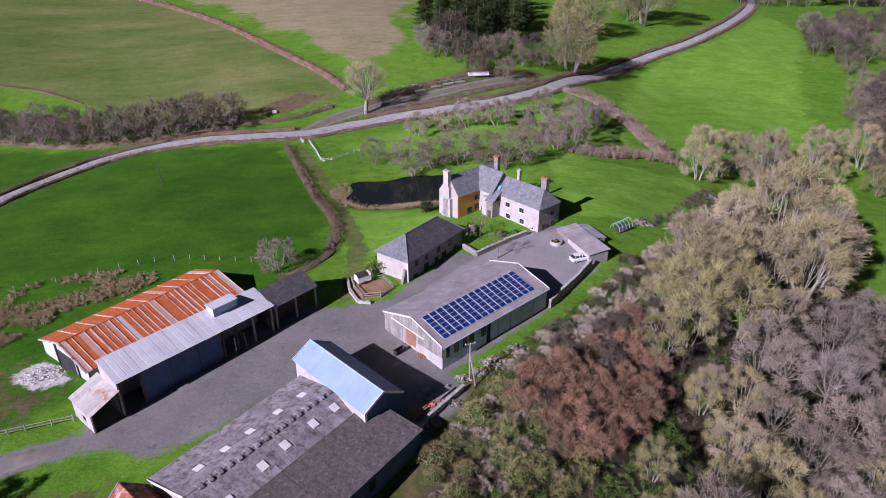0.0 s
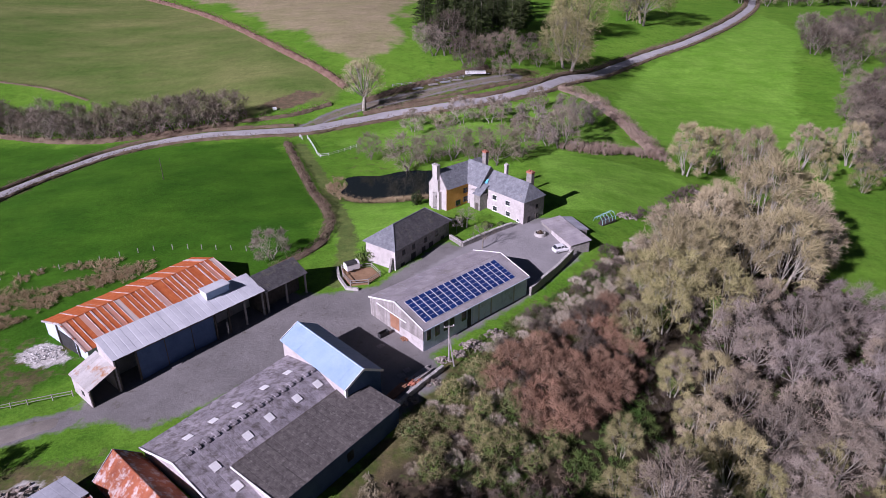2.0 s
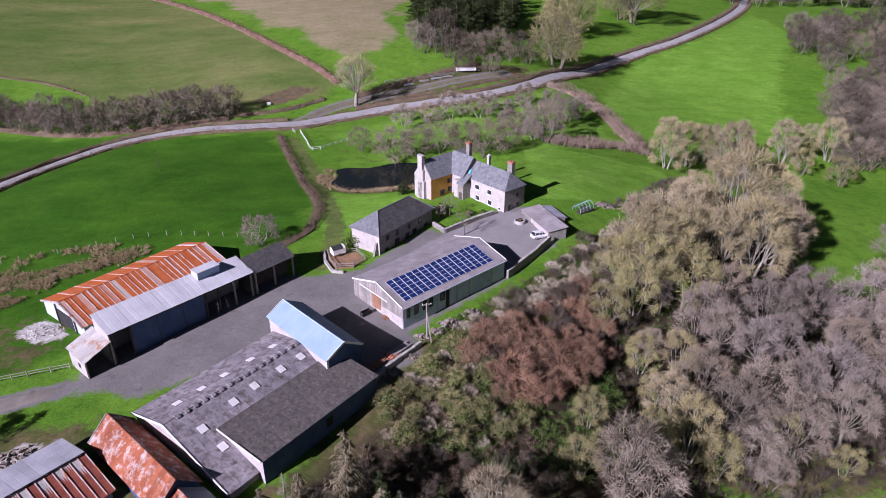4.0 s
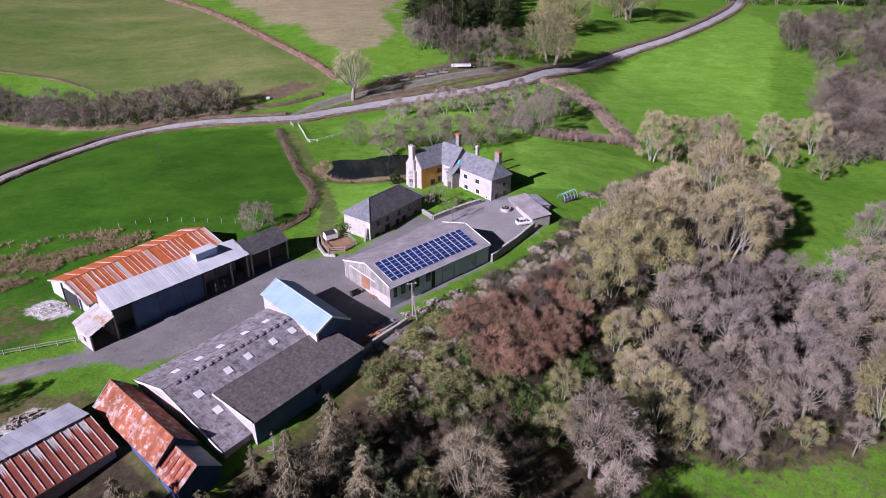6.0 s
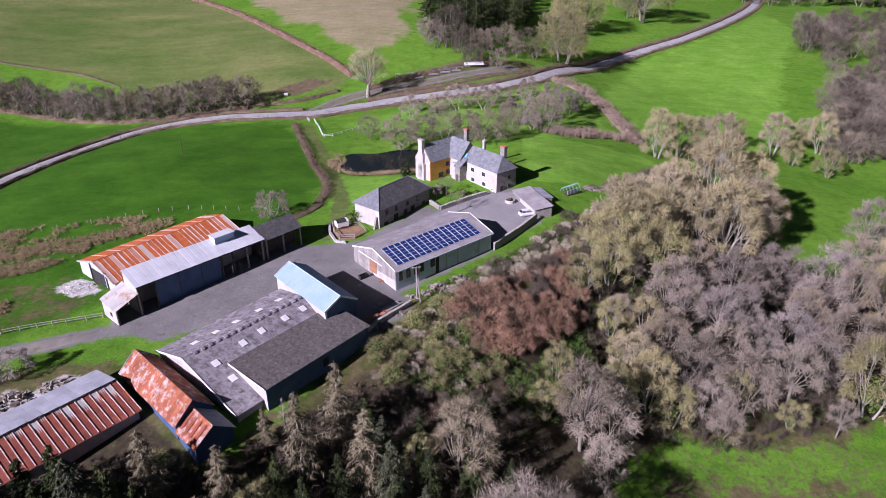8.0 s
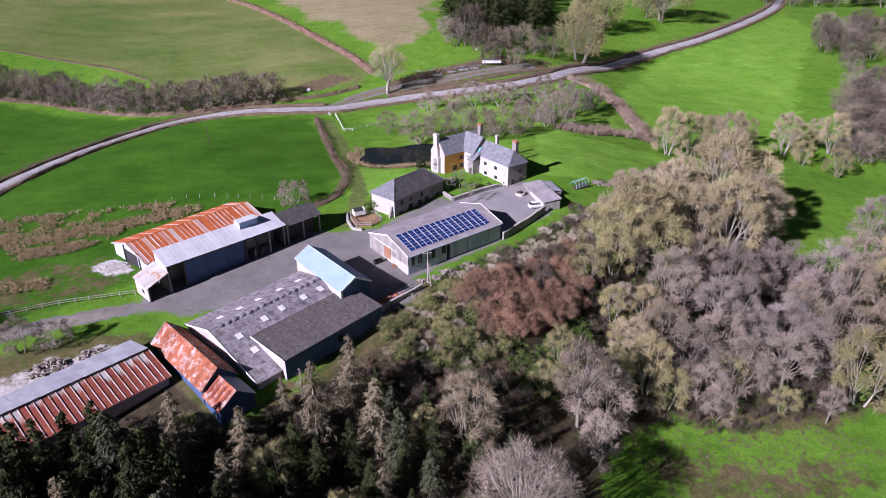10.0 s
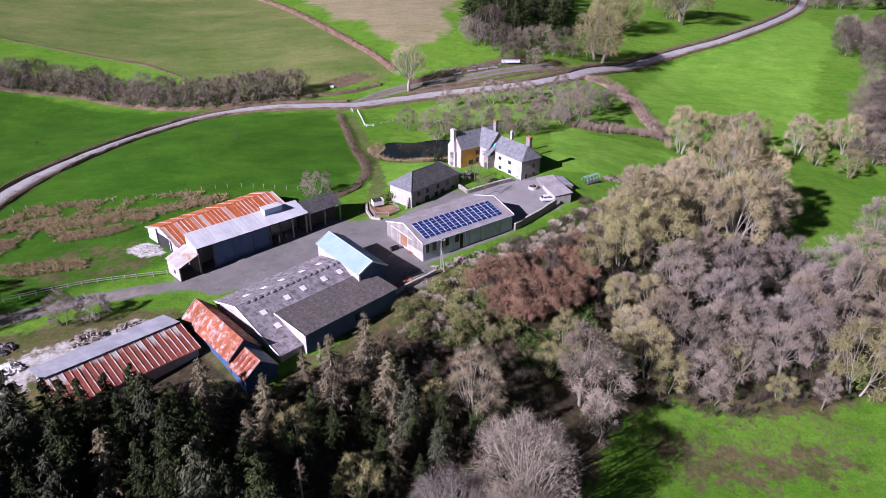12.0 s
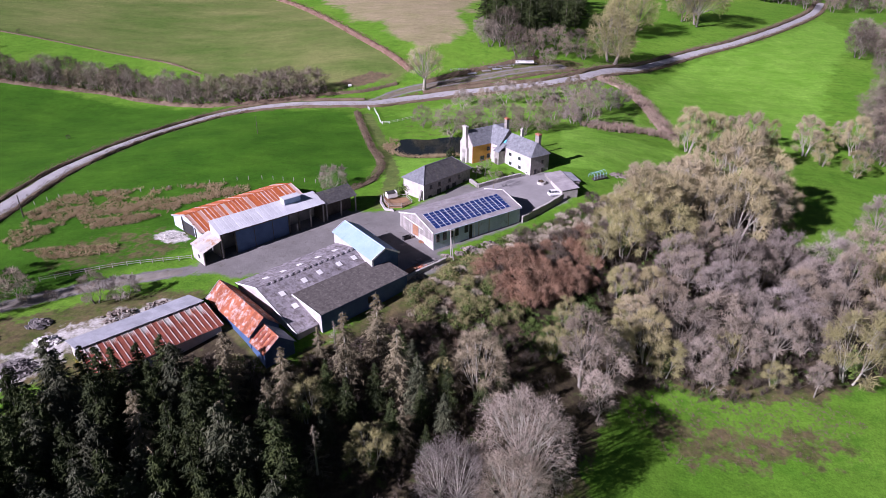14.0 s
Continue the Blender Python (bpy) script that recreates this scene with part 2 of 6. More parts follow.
    # leaf litter of the wood, plus painted shade between the sheds
    zones["litter_shade"] = np.maximum(soft_area(X, Y, LITTER, 7), soft_area(X, Y, SHED_SHADE, 3))
    zones["rough"] = np.maximum(rough, 0.6 * soft_area(X, Y, [(40, 60), (90, 66), (86, 54), (52, 46)], 10))
    zones["mud"] = np.maximum(np.clip(1.5 - np.hypot((X + 8) / 28.0, (Y - 168 - 0.08 * (X + 5)) / 16.0) * 1.25, 0, 1), 0.8 * soft_area(X, Y, [(-76, 240), (-62, 236), (-48, 250), (-60, 252)], 5))
    zones["rubble"] = np.maximum(soft_area(X, Y, [(-72, 84.5), (-65, 82), (-61, 84.5), (-66, 89), (-71, 89)], 3), 0.62 * soft_area(X, Y, [(-80, 20), (-68, 46), (-54, 58), (-46, 58), (-44, 54), (-58, 42), (-66, 20)], 6))
    zones["track"] = np.clip(1.1 - np.minimum(seg_dist(X, Y, GRASS_TRACK), seg_dist(X, Y, spline([(70, 28), (84, 42), (100, 60)], 3))) / 3.5, 0, 1)
    for k, v in zones.items():
        me.attributes.new(k, "FLOAT", "POINT").data.foreach_set("value", np.ascontiguousarray(v.reshape(-1), dtype=np.float32))
    m, n, l, p = nodes_of("land")

    def at(name, jitter=0.35, scale=0.35):
        a = n.new("ShaderNodeAttribute")
        a.attribute_name = name
        s = n.new("ShaderNodeMath")
        s.operation = "MULTIPLY_ADD"
        l.new(noise_fac(n, l, scale, 6, 0.25, 0.75, 0.65), s.inputs[0])
        s.inputs[1].default_value = 2 * jitter
        l.new(a.outputs["Fac"], s.inputs[2])
        r = n.new("ShaderNodeMapRange")
        r.inputs[1].default_value, r.inputs[2].default_value = 0.38 + jitter, 0.62 + jitter
        l.new(s.outputs[0], r.inputs[0])
        return r.outputs[0]

    green = mix(n, l, noise_fac(n, l, 0.035, 5, 0.3, 0.7), (0.085, 0.215, 0.014), (0.135, 0.265, 0.026))
    green = mix(n, l, noise_fac(n, l, 0.25, 6, 0.5, 0.75, 0.7), green, (0.06, 0.165, 0.012))
    dry = mix(n, l, noise_fac(n, l, 0.05, 6, 0.35, 0.65, 0.6, (0.35, 1, 1)), (0.083, 0.137, 0.027), (0.168, 0.188, 0.062))
    tan = mix(n, l, noise_fac(n, l, 0.06, 6, 0.3, 0.7), (0.32, 0.265, 0.165), (0.25, 0.235, 0.115))
    rough_c = mix(n, l, noise_fac(n, l, 0.22, 6, 0.4, 0.6, 0.7), (0.075, 0.105, 0.022), (0.155, 0.125, 0.062))
    rough_c = mix(n, l, noise_fac(n, l, 1.1, 5, 0.5, 0.7, 0.7), rough_c, (0.06, 0.05, 0.03))
    yard_c = mix(n, l, noise_fac(n, l, 0.12, 6, 0.3, 0.7, 0.7), (0.165, 0.157, 0.15), (0.255, 0.243, 0.238))
    yard_c = mix(n, l, noise_fac(n, l, 0.5, 6, 0.58, 0.75, 0.7), yard_c, (0.115, 0.105, 0.085))
    mud_c = mix(n, l, noise_fac(n, l, 0.5, 5), (0.16, 0.115, 0.07), (0.10, 0.085, 0.05))
    rub_c = mix(n, l, noise_fac(n, l, 1.2, 6, 0.35, 0.6, 0.75), (0.32, 0.30, 0.27), (0.60, 0.58, 0.55))
    deep = mix(n, l, noise_fac(n, l, 0.06, 6, 0.3, 0.7), (0.030, 0.106, 0.005), (0.058, 0.160, 0.009))
    c = mix(n, l, at("deep", 0.3, 0.06), green, deep)
    lawn_c = mix(n, l, noise_fac(n, l, 0.08, 6, 0.3, 0.7, 0.7), (0.115, 0.28, 0.020), (0.185, 0.36, 0.045))
    c = mix(n, l, at("lawn", 0.3, 0.15), c, lawn_c)
    c = mix(n, l, at("dry", 0.2, 0.1), c, dry)
    c = mix(n, l, at("tan", 0.4, 0.05), c, tan)
    c = mix(n, l, at("rough", 0.45, 0.3), c, rough_c)
    # leaf litter tone; it also paints the shade between the sheds
    litter_shade_c = mix(n, l, noise_fac(n, l, 0.6, 6, 0.4, 0.65, 0.7), (0.045, 0.036, 0.024), (0.085, 0.07, 0.04))
    litter_shade_c = mix(n, l, noise_fac(n, l, 0.3, 6, 0.58, 0.68, 0.7), litter_shade_c, (0.06, 0.11, 0.018))
    c = mix(n, l, at("litter_shade", 0.3, 0.3), c, litter_shade_c)
    c = mix(n, l, at("track", 0.3, 0.5), c, mix(n, l, 0.55, green, mud_c))
    c = mix(n, l, at("mud", 0.3), c, mud_c)
    c = mix(n, l, at("rubble", 0.4, 0.4), c, rub_c)
    grain = noise_fac(n, l, 2.2, 5, 0.25, 0.75, 0.75)
    c = mix(n, l, 0.75, c, mix(n, l, grain, (0.25, 0.25, 0.25), (0.75, 0.75, 0.75)), "OVERLAY")
    streak = noise_fac(n, l, 0.16, 6, 0.3, 0.7, 0.7, (0.5, 1.4, 1))
    c = mix(n, l, 0.4, c, mix(n, l, streak, (0.33, 0.33, 0.33), (0.67, 0.67, 0.67)), "OVERLAY")
    blot = noise_fac(n, l, 0.45, 6, 0.3, 0.7, 0.75)
    c = mix(n, l, 0.45, c, mix(n, l, blot, (0.32, 0.32, 0.32), (0.68, 0.68, 0.68)), "OVERLAY")
    c = mix(n, l, at("yard", 0.2, 0.5), c, yard_c)
    paved_c = mix(n, l, noise_fac(n, l, 0.2, 6, 0.3, 0.7, 0.7), (0.33, 0.315, 0.32), (0.25, 0.24, 0.24))
    c = mix(n, l, at("paved", 0.15, 0.6), c, paved_c)
    l.new(c, p.inputs["Base Color"])
    p.inputs["Roughness"].default_value = 0.95
    p.inputs["Specular IOR Level"].default_value = 0.1
    b = n.new("ShaderNodeBump")
    b.inputs["Strength"].default_value, b.inputs["Distance"].default_value = 0.35, 0.2
    l.new(noise_fac(n, l, 1.2, 6, 0.2, 0.8, 0.75), b.inputs["Height"])
    l.new(b.outputs[0], p.inputs["Normal"])
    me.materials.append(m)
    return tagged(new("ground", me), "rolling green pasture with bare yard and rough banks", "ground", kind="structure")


build_ground()


def ribbon(name, pts, half, lift, mat, label, across=5, crown=0.05):
    """A road surface that follows the land."""
    v, f = [], []
    for i, p in enumerate(pts):
        a, b = Vector(pts[max(0, i - 1)]), Vector(pts[min(len(pts) - 1, i + 1)])
        t = (b - a).normalized()
        s = Vector((-t.y, t.x))
        w = half * (1 + 0.06 * math.sin(i * 1.7) + 0.05 * math.sin(i * 0.6))
        for k in range(across):
            u = 2 * k / (across - 1) - 1
            x, y = p[0] + s.x * u * w, p[1] + s.y * u * w
            v.append((x, y, z_at(x, y) + lift + crown * (1 - u * u) - (0.25 if abs(u) == 1 else 0) - (0.4 if i in (0, len(pts) - 1) else 0)))
    for i in range(len(pts) - 1):
        for k in range(across - 1):
            q = i * across + k
            f.append((q, q + across, q + across + 1, q + 1))
    me = bpy.data.meshes.new(name)
    me.from_pydata(v, [], f)
    me.polygons.foreach_set("use_smooth", [True] * len(f))
    me.materials.append(mat)
    return tagged(new(name, me), label, "road", kind="structure")


M_TARMAC = surface("tarmac", (0.33, 0.32, 0.33), (0.43, 0.42, 0.42), 0.85, 0.15, 6, third=(0.17, 0.165, 0.165), third_scale=0.12, third_lo=0.62, third_hi=0.72)
M_GRAVEL = surface("gravel", (0.21, 0.19, 0.165), (0.30, 0.275, 0.24), 0.95, 0.3, 8, third=(0.13, 0.13, 0.06), third_scale=0.25)
M_TRACK = surface("track_earth", (0.15, 0.13, 0.095), (0.235, 0.205, 0.16), 0.95, 0.3, 8, third=(0.10, 0.13, 0.035), third_scale=0.3, third_lo=0.5, third_hi=0.62)
ribbon("road", ROAD, 3.0, 0.16, M_TARMAC, "worn grey tarmac country road between hedges", 7)
ribbon("road_lane", LANE, 2.0, 0.12, M_TRACK, "worn earth and gravel lane that leaves the road")
ribbon("road_drive", DRIVE, 2.0, 0.10, M_GRAVEL, "grey gravel farm drive into the yard")

# pond
M_WATER, _wn, _wl, _wp = nodes_of("water")
_wp.inputs["Base Color"].default_value = (0.012, 0.016, 0.012, 1)
_wp.inputs["Roughness"].default_value = 0.06
_wb = _wn.new("ShaderNodeBump")
_wb.inputs["Strength"].default_value, _wb.inputs["Distance"].default_value = 0.12, 0.05
_wl.new(noise_fac(_wn, _wl, 2.0, 3, 0.2, 0.8), _wb.inputs["Height"])
_wl.new(_wb.outputs[0], _wp.inputs["Normal"])


def water_sheet(name, ring, z, label):
    me = bpy.data.meshes.new(name)
    me.from_pydata([(x, y, z) for x, y in ring], [], [tuple(range(len(ring)))])
    me.materials.append(M_WATER)
    return tagged(new(name, me), label, "water", kind="structure")


water_sheet("water", [(-6 + 25 * math.cos(a) * (1 + 0.10 * math.sin(3 * a + 1) + 0.05 * math.sin(8 * a)), 169 + 2 * math.cos(a) + 14.5 * math.sin(a) * (1 + 0.12 * math.cos(2 * a) + 0.10 * math.sin(5 * a) + 0.05 * math.sin(11 * a))) for a in np.linspace(0, 2 * math.pi, 60)[:-1]],
            z_at(-10, 168) + 1.0, "dark still farm pond with a muddy margin")


# ---- building helpers ----
M_WHITE = surface("white_render", (0.44, 0.405, 0.395), (0.54, 0.50, 0.49), 0.85, 0.6, 9, third=(0.33, 0.30, 0.27), third_scale=0.9, third_lo=0.52, third_hi=0.78, bump=0.25)
M_ORANGE = surface("ochre_render", (0.62, 0.29, 0.055), (0.70, 0.35, 0.09), 0.85, 0.7, 9, bump=0.2)
M_STONE = surface("rubble_stone", (0.22, 0.205, 0.19), (0.32, 0.30, 0.28), 0.9, 1.6, 7, third=(0.17, 0.16, 0.14), third_scale=1.2, bump=0.6)
M_SLATE = surface("slate", (0.17, 0.18, 0.20), (0.25, 0.26, 0.28), 0.6, 0.9, 8, third=(0.33, 0.31, 0.28), third_scale=0.6, third_lo=0.6, vary=0.14, island=True, bump=0.2)
M_SLATE_DARK = surface("slate_dark", (0.085, 0.082, 0.085), (0.13, 0.125, 0.125), 0.7, 0.9, 8, third=(0.17, 0.16, 0.13), third_scale=0.5, vary=0.14, island=True, bump=0.2)
M_ASBESTOS = surface("fibre_cement", (0.25, 0.23, 0.25), (0.38, 0.35, 0.375), 0.9, 0.5, 6, third=(0.095, 0.08, 0.07), third_scale=1.1, third_lo=0.45, third_hi=0.68, vary=0.07, bump=0.3)
M_ASBESTOS_DARK = surface("fibre_cement_dark", (0.085, 0.075, 0.072), (0.15, 0.135, 0.125), 0.9, 1.6, 6, third=(0.22, 0.205, 0.19), third_scale=1.8, third_lo=0.56, third_hi=0.68, vary=0.07, bump=0.3)
M_ASBESTOS_LIGHT = surface("fibre_cement_light", (0.30, 0.275, 0.29), (0.39, 0.36, 0.37), 0.9, 0.4, 6, third=(0.26, 0.24, 0.22), third_scale=0.3, third_lo=0.5, third_hi=0.75, vary=0.08, bump=0.3)
M_RUST_ORANGE = surface("rusted_orange", (0.50, 0.115, 0.03), (0.60, 0.175, 0.055), 0.75, 0.8, 7, third=(0.42, 0.30, 0.20), third_scale=0.45, third_lo=0.64, third_hi=0.72, vary=0.12, vary_to=(0.62, 0.50, 0.45), bump=0.2)
M_RUST = surface("rusted_sheet", (0.27, 0.075, 0.035), (0.36, 0.125, 0.06), 0.8, 0.7, 7, third=(0.50, 0.42, 0.40), third_scale=0.8, third_lo=0.50, third_hi=0.64, vary=0.18, bump=0.2)
M_RUST_RED = surface("rusted_red", (0.22, 0.055, 0.035), (0.31, 0.095, 0.06), 0.8, 0.7, 7, third=(0.16, 0.05, 0.035), third_scale=0.9, vary=0.12, bump=0.2)
M_GALV_RUST = surface("galvanised_rusty", (0.40, 0.38, 0.36), (0.50, 0.48, 0.47), 0.65, 0.5, 7, third=(0.36, 0.18, 0.085), third_scale=0.35, third_lo=0.5, third_hi=0.62, vary=0.1, bump=0.2)
M_TIN_WHITE = surface("white_sheet", (0.56, 0.57, 0.61), (0.66, 0.67, 0.70), 0.55, 0.4, 7, third=(0.50, 0.49, 0.48), third_scale=0.5, third_lo=0.66, third_hi=0.8, vary=0.05, bump=0.1)
M_TIN_GREY = surface("grey_sheet", (0.34, 0.35, 0.39), (0.43, 0.44, 0.48), 0.6, 0.4, 7, third=(0.36, 0.31, 0.28), third_scale=0.5, third_lo=0.66, third_hi=0.76, vary=0.1, bump=0.1)
M_TIN_BLUE = surface("pale_blue_sheet", (0.28, 0.40, 0.58), (0.33, 0.45, 0.63), 0.5, 0.4, 7, vary=0.03, bump=0.05)
# blue cladding, deepened to carry the blue of shaded walls
M_BLUE_WALL = surface("blue_cladding_shade", (0.055, 0.10, 0.21), (0.08, 0.135, 0.26), 0.6, 0.5, 7, bump=0.1)
M_CONCRETE = surface("concrete_block", (0.40, 0.385, 0.36), (0.50, 0.48, 0.45), 0.9, 0.7, 8, third=(0.28, 0.265, 0.24), third_scale=0.5, bump=0.3)
M_GREY_CLAD = surface("grey_cladding", (0.50, 0.575, 0.68), (0.58, 0.65, 0.75), 0.75, 0.6, 7, third=(0.36, 0.39, 0.44), third_scale=0.5, bump=0.15)
M_TIMBER = surface("weathered_timber", (0.27, 0.245, 0.23), (0.37, 0.345, 0.33), 0.9, 1.2, 9, vary=0.2, island=True, bump=0.3)
M_TIMBER_BROWN = surface("brown_timber", (0.26, 0.13, 0.075), (0.34, 0.18, 0.11), 0.85, 1.2, 9, vary=0.2, island=True, bump=0.3)
M_DARKWOOD = surface("dark_timber", (0.07, 0.06, 0.05), (0.11, 0.095, 0.08), 0.9, 1.5, 9, bump=0.3)
M_BRICK = surface("red_brick", (0.36, 0.13, 0.08), (0.45, 0.19, 0.12), 0.9, 2.5, 9, third=(0.34, 0.28, 0.24), third_scale=1.0, bump=0.4)
# flat black: black things, and sheets that paint the unlit inside of openings
M_DARK = surface("black_and_inner_shade", (0.03, 0.03, 0.032), (0.05, 0.05, 0.05), 0.9, 0.7, 7, bump=0)
M_PANE = surface("window_pane", (0.025, 0.03, 0.035), (0.045, 0.05, 0.06), 0.08, 0.7, 7, bump=0, spec=0.6)
M_PV = surface("solar_cell", (0.014, 0.032, 0.13), (0.022, 0.048, 0.18), 0.18, 1.2, 5, vary=0.12, bump=0, spec=0.6)
M_ALU = surface("aluminium", (0.62, 0.64, 0.68), (0.70, 0.72, 0.75), 0.45, 1, 6, metal=0.0, bump=0)
M_SKYLIGHT = surface("skylight_sheet", (0.74, 0.73, 0.72), (0.84, 0.83, 0.82), 0.6, 1, 6, bump=0)
M_PAINT_WHITE = surface("white_paint", (0.78, 0.78, 0.77), (0.83, 0.83, 0.82), 0.5, 1, 6, bump=0)


def thing(name, x, y, z, angle, label, category, group="", kind=""):
    e = new(name)
    e.matrix_world = pose(x, y, z, 0, 0, angle)
    return tagged(e, label, category, group, kind)


def geo(name, v, f, mat, parent=None, label="", at=None, smooth=False):
    me = bpy.data.meshes.new(name)
    me.from_pydata([tuple(q) for q in v], [], f)
    if smooth:
        me.polygons.foreach_set("use_smooth", [True] * len(f))
    me.materials.append(mat)
    return place(name, me, parent, label, at)


def place(name, me, parent=None, label="", at=None):
    ob = new(name, me)
    if parent:
        ob.parent = parent
    if at is not None:
        ob.matrix_local = at
    if label:
        ob["label"] = label
    return ob


def box_vf(x0, y0, z0, x1, y1, z1):
    v = [(x, y, z) for z in (z0, z1) for y in (y0, y1) for x in (x0, x1)]
    return v, [(0, 2, 3, 1), (4, 5, 7, 6), (0, 1, 5, 4), (2, 6, 7, 3), (0, 4, 6, 2), (1, 3, 7, 5)]


def boxes_vf(boxes):
    V, F = [], []
    for b in boxes:
        v, f = box_vf(*b)
        F += [tuple(i + len(V) for i in q) for q in f]
        V += v
    return V, F


def box(name, b, mat, parent, label="", at=None):
    v, f = box_vf(*b)
    return geo(name, v, f, mat, parent, label, at)


def body(name, prof, x0, x1, mat, parent, label=""):
    """A closed wall body: an upright outline in the y-z plane drawn out along x."""
    n = len(prof)
    v = [(x0, y, z) for y, z in prof] + [(x1, y, z) for y, z in prof]
    f = [tuple(range(n)), tuple(range(2 * n - 1, n - 1, -1))] + [(i, i + n, (i + 1) % n + n, (i + 1) % n) for i in range(n)]
    return geo(name, v, f, mat, parent, label)


def sheet_mesh(name, w, s, waves, mat, amp=0.014):
    """One corrugated sheet, w wide and s long, with a lower face so that it has thickness at its ends."""
    k = 2 * waves + 1
    v = [(w * i / (k - 1), y, amp * (1 if i % 2 else -1)) for y in (0, s) for i in range(k)]
    f = [(i, i + 1, i + 1 + k, i + k) for i in range(k - 1)]
    me = bpy.data.meshes.new(name)
    me.from_pydata(v, [], f)
    me.polygons.foreach_set("use_smooth", [True] * len(f))
    me.materials.append(mat)
    return me


def slope_matrix(p, along, up):
    """Local x along the eave, y up the slope, z outwards."""
    a, u = Vector(along).normalized(), Vector(up).normalized()
    nrm = a.cross(u).normalized()
    u = nrm.cross(a)
    m = Matrix((a, u, nrm)).transposed().to_4x4()
    m.translation = p
    return m


def sheet_roof(parent, p, along, up, cols, rows, mat, name="roof_sheet", waves=5, seed=1, amp=0.014, lap=0.06, gap=None, sag=0.0):
    """A slope of overlapping sheets. p: lower corner; along, up: full vectors of the slope. gap: (col, row) pairs left out."""
    L, S = Vector(along).length, Vector(up).length
    w, s = L / cols, S / rows
    me = sheet_mesh(name, w + 0.03, s + lap, waves, mat, amp)
    M = slope_matrix(p, along, up)
    r = random.Random(seed)
    for i in range(cols):
        for j in range(rows):
            if gap and (i, j) in gap:
                continue
            place(name, me, parent, at=M @ Matrix.Translation((i * w, j * s - 0.02, 0.05 + 0.02 * ((i + j) % 2) + 0.012 * j + r.uniform(-0.012, 0.012) - sag * math.sin(math.pi * (i + 0.5) / cols))) @ pose(0, 0, 0, r.uniform(-0.25, 0.25), 0, r.uniform(-0.2, 0.2)))


def slate_roof(parent, quad, mat, name="roof", course=0.32, slate=0.42, thick=0.04, label=""):
    """A slated slope between four corners (lower left, lower right, upper right, upper left): slates course by course in one mesh."""
    a, b, c, d = [Vector(q) for q in quad]
    nrm = (b - a).cross(d - a).normalized()
    rows = max(2, int(((d - a).length + (c - b).length) / 2 / course))
    V, F = [], []
    r = random.Random(int(a.length * 100))

    def pt(u, t):
        return (a.lerp(b, u)).lerp(d.lerp(c, u), t)
    for j in range(rows):
        t0, t1 = j / rows, min(1.0, (j + 1.15) / rows)
        wid = (pt(1, t0) - pt(0, t0)).length
        n = max(1, int(wid / slate))
        off = 0.5 * (j % 2) / n
        for i in range(n + 1):
            u0, u1 = max(0, i / n - off), min(1, (i + 1) / n - off)
            if u1 - u0 < 0.02 / max(wid, 0.1):
                continue
            g = (u1 - u0) * 0.02
            lo = thick + 0.025 + r.uniform(-0.008, 0.012)
            k = len(V)
            for (u, t, h) in ((u0 + g, t0, lo), (u1 - g, t0, lo), (u1 - g, t1, thick * 0.6), (u0 + g, t1, thick * 0.6), (u0 + g, t0, 0), (u1 - g, t0, 0)):
                V.append(pt(u, t) + nrm * h)
            F += [(k, k + 1, k + 2, k + 3), (k + 4, k + 5, k + 1, k)]
    k = len(V)
    V += [a + nrm * 0.01, b + nrm * 0.01, c + nrm * 0.01, d + nrm * 0.01]
    F.append((k, k + 1, k + 2, k + 3))
    return geo(name, V, F, mat, parent, label)


def beam(name, p, q, w, mat, parent=None, label="", h=None):
    """A square-edged bar from p to q."""
    p, q = Vector(p), Vector(q)
    d = (q - p)
    m = d.to_track_quat("X", "Z").to_matrix().to_4x4()
    m.translation = p
    h = h or w
    v, f = box_vf(0, -w / 2, -h / 2, d.length, w / 2, h / 2)
    return geo(name, v, f, mat, parent, label, m)


def tube_vf(path, radii, sides=6, V=None, F=None):
    """Adds a tapered tube along a path to V and F."""
    V, F = ([] if V is None else V), ([] if F is None else F)
    base = len(V)
    for i, p in enumerate(path):
        p = Vector(p)
        d = (Vector(path[min(i + 1, len(path) - 1)]) - Vector(path[max(i - 1, 0)])).normalized()
        a = d.orthogonal().normalized()
        b = d.cross(a)
        for k in range(sides):
            t = 2 * math.pi * k / sides
            V.append(p + (a * math.cos(t) + b * math.sin(t)) * radii[i])
    for i in range(len(path) - 1):
        for k in range(sides):
            q = base + i * sides
            F.append((q + k, q + (k + 1) % sides, q + sides + (k + 1) % sides, q + sides + k))
    return V, F


def window_on(parent, m, w, h, bars=(2, 2), frame_mat=None, name="window", depth=0.08, sill=True):
    """A window set on a wall: m has x along the wall, y up and z outwards; origin at its lower left."""
    fm = frame_mat or M_PAINT_WHITE
    holder = geo(name, *boxes_vf([(0, 0, -0.06, 0.08, h, depth), (w - 0.08, 0, -0.06, w, h, depth), (0.08, 0, -0.06, w - 0.08, 0.08, depth), (0.08, h - 0.08, -0.06, w - 0.08, h, depth)]), fm, parent, at=m)
    nx, ny = bars
    for i in range(nx):
        for j in range(ny):
            x0, x1 = 0.08 + (w - 0.16) * i / nx, 0.08 + (w - 0.16) * (i + 1) / nx
            y0, y1 = 0.08 + (h - 0.16) * j / ny, 0.08 + (h - 0.16) * (j + 1) / ny
            box("pane", (x0 + 0.02, y0 + 0.02, -0.02, x1 - 0.02, y1 - 0.02, 0.03), M_PANE, holder)
    if sill:
        box("sill", (-0.1, -0.1, -0.05, w + 0.1, 0, depth + 0.08), fm, holder)
    return holder


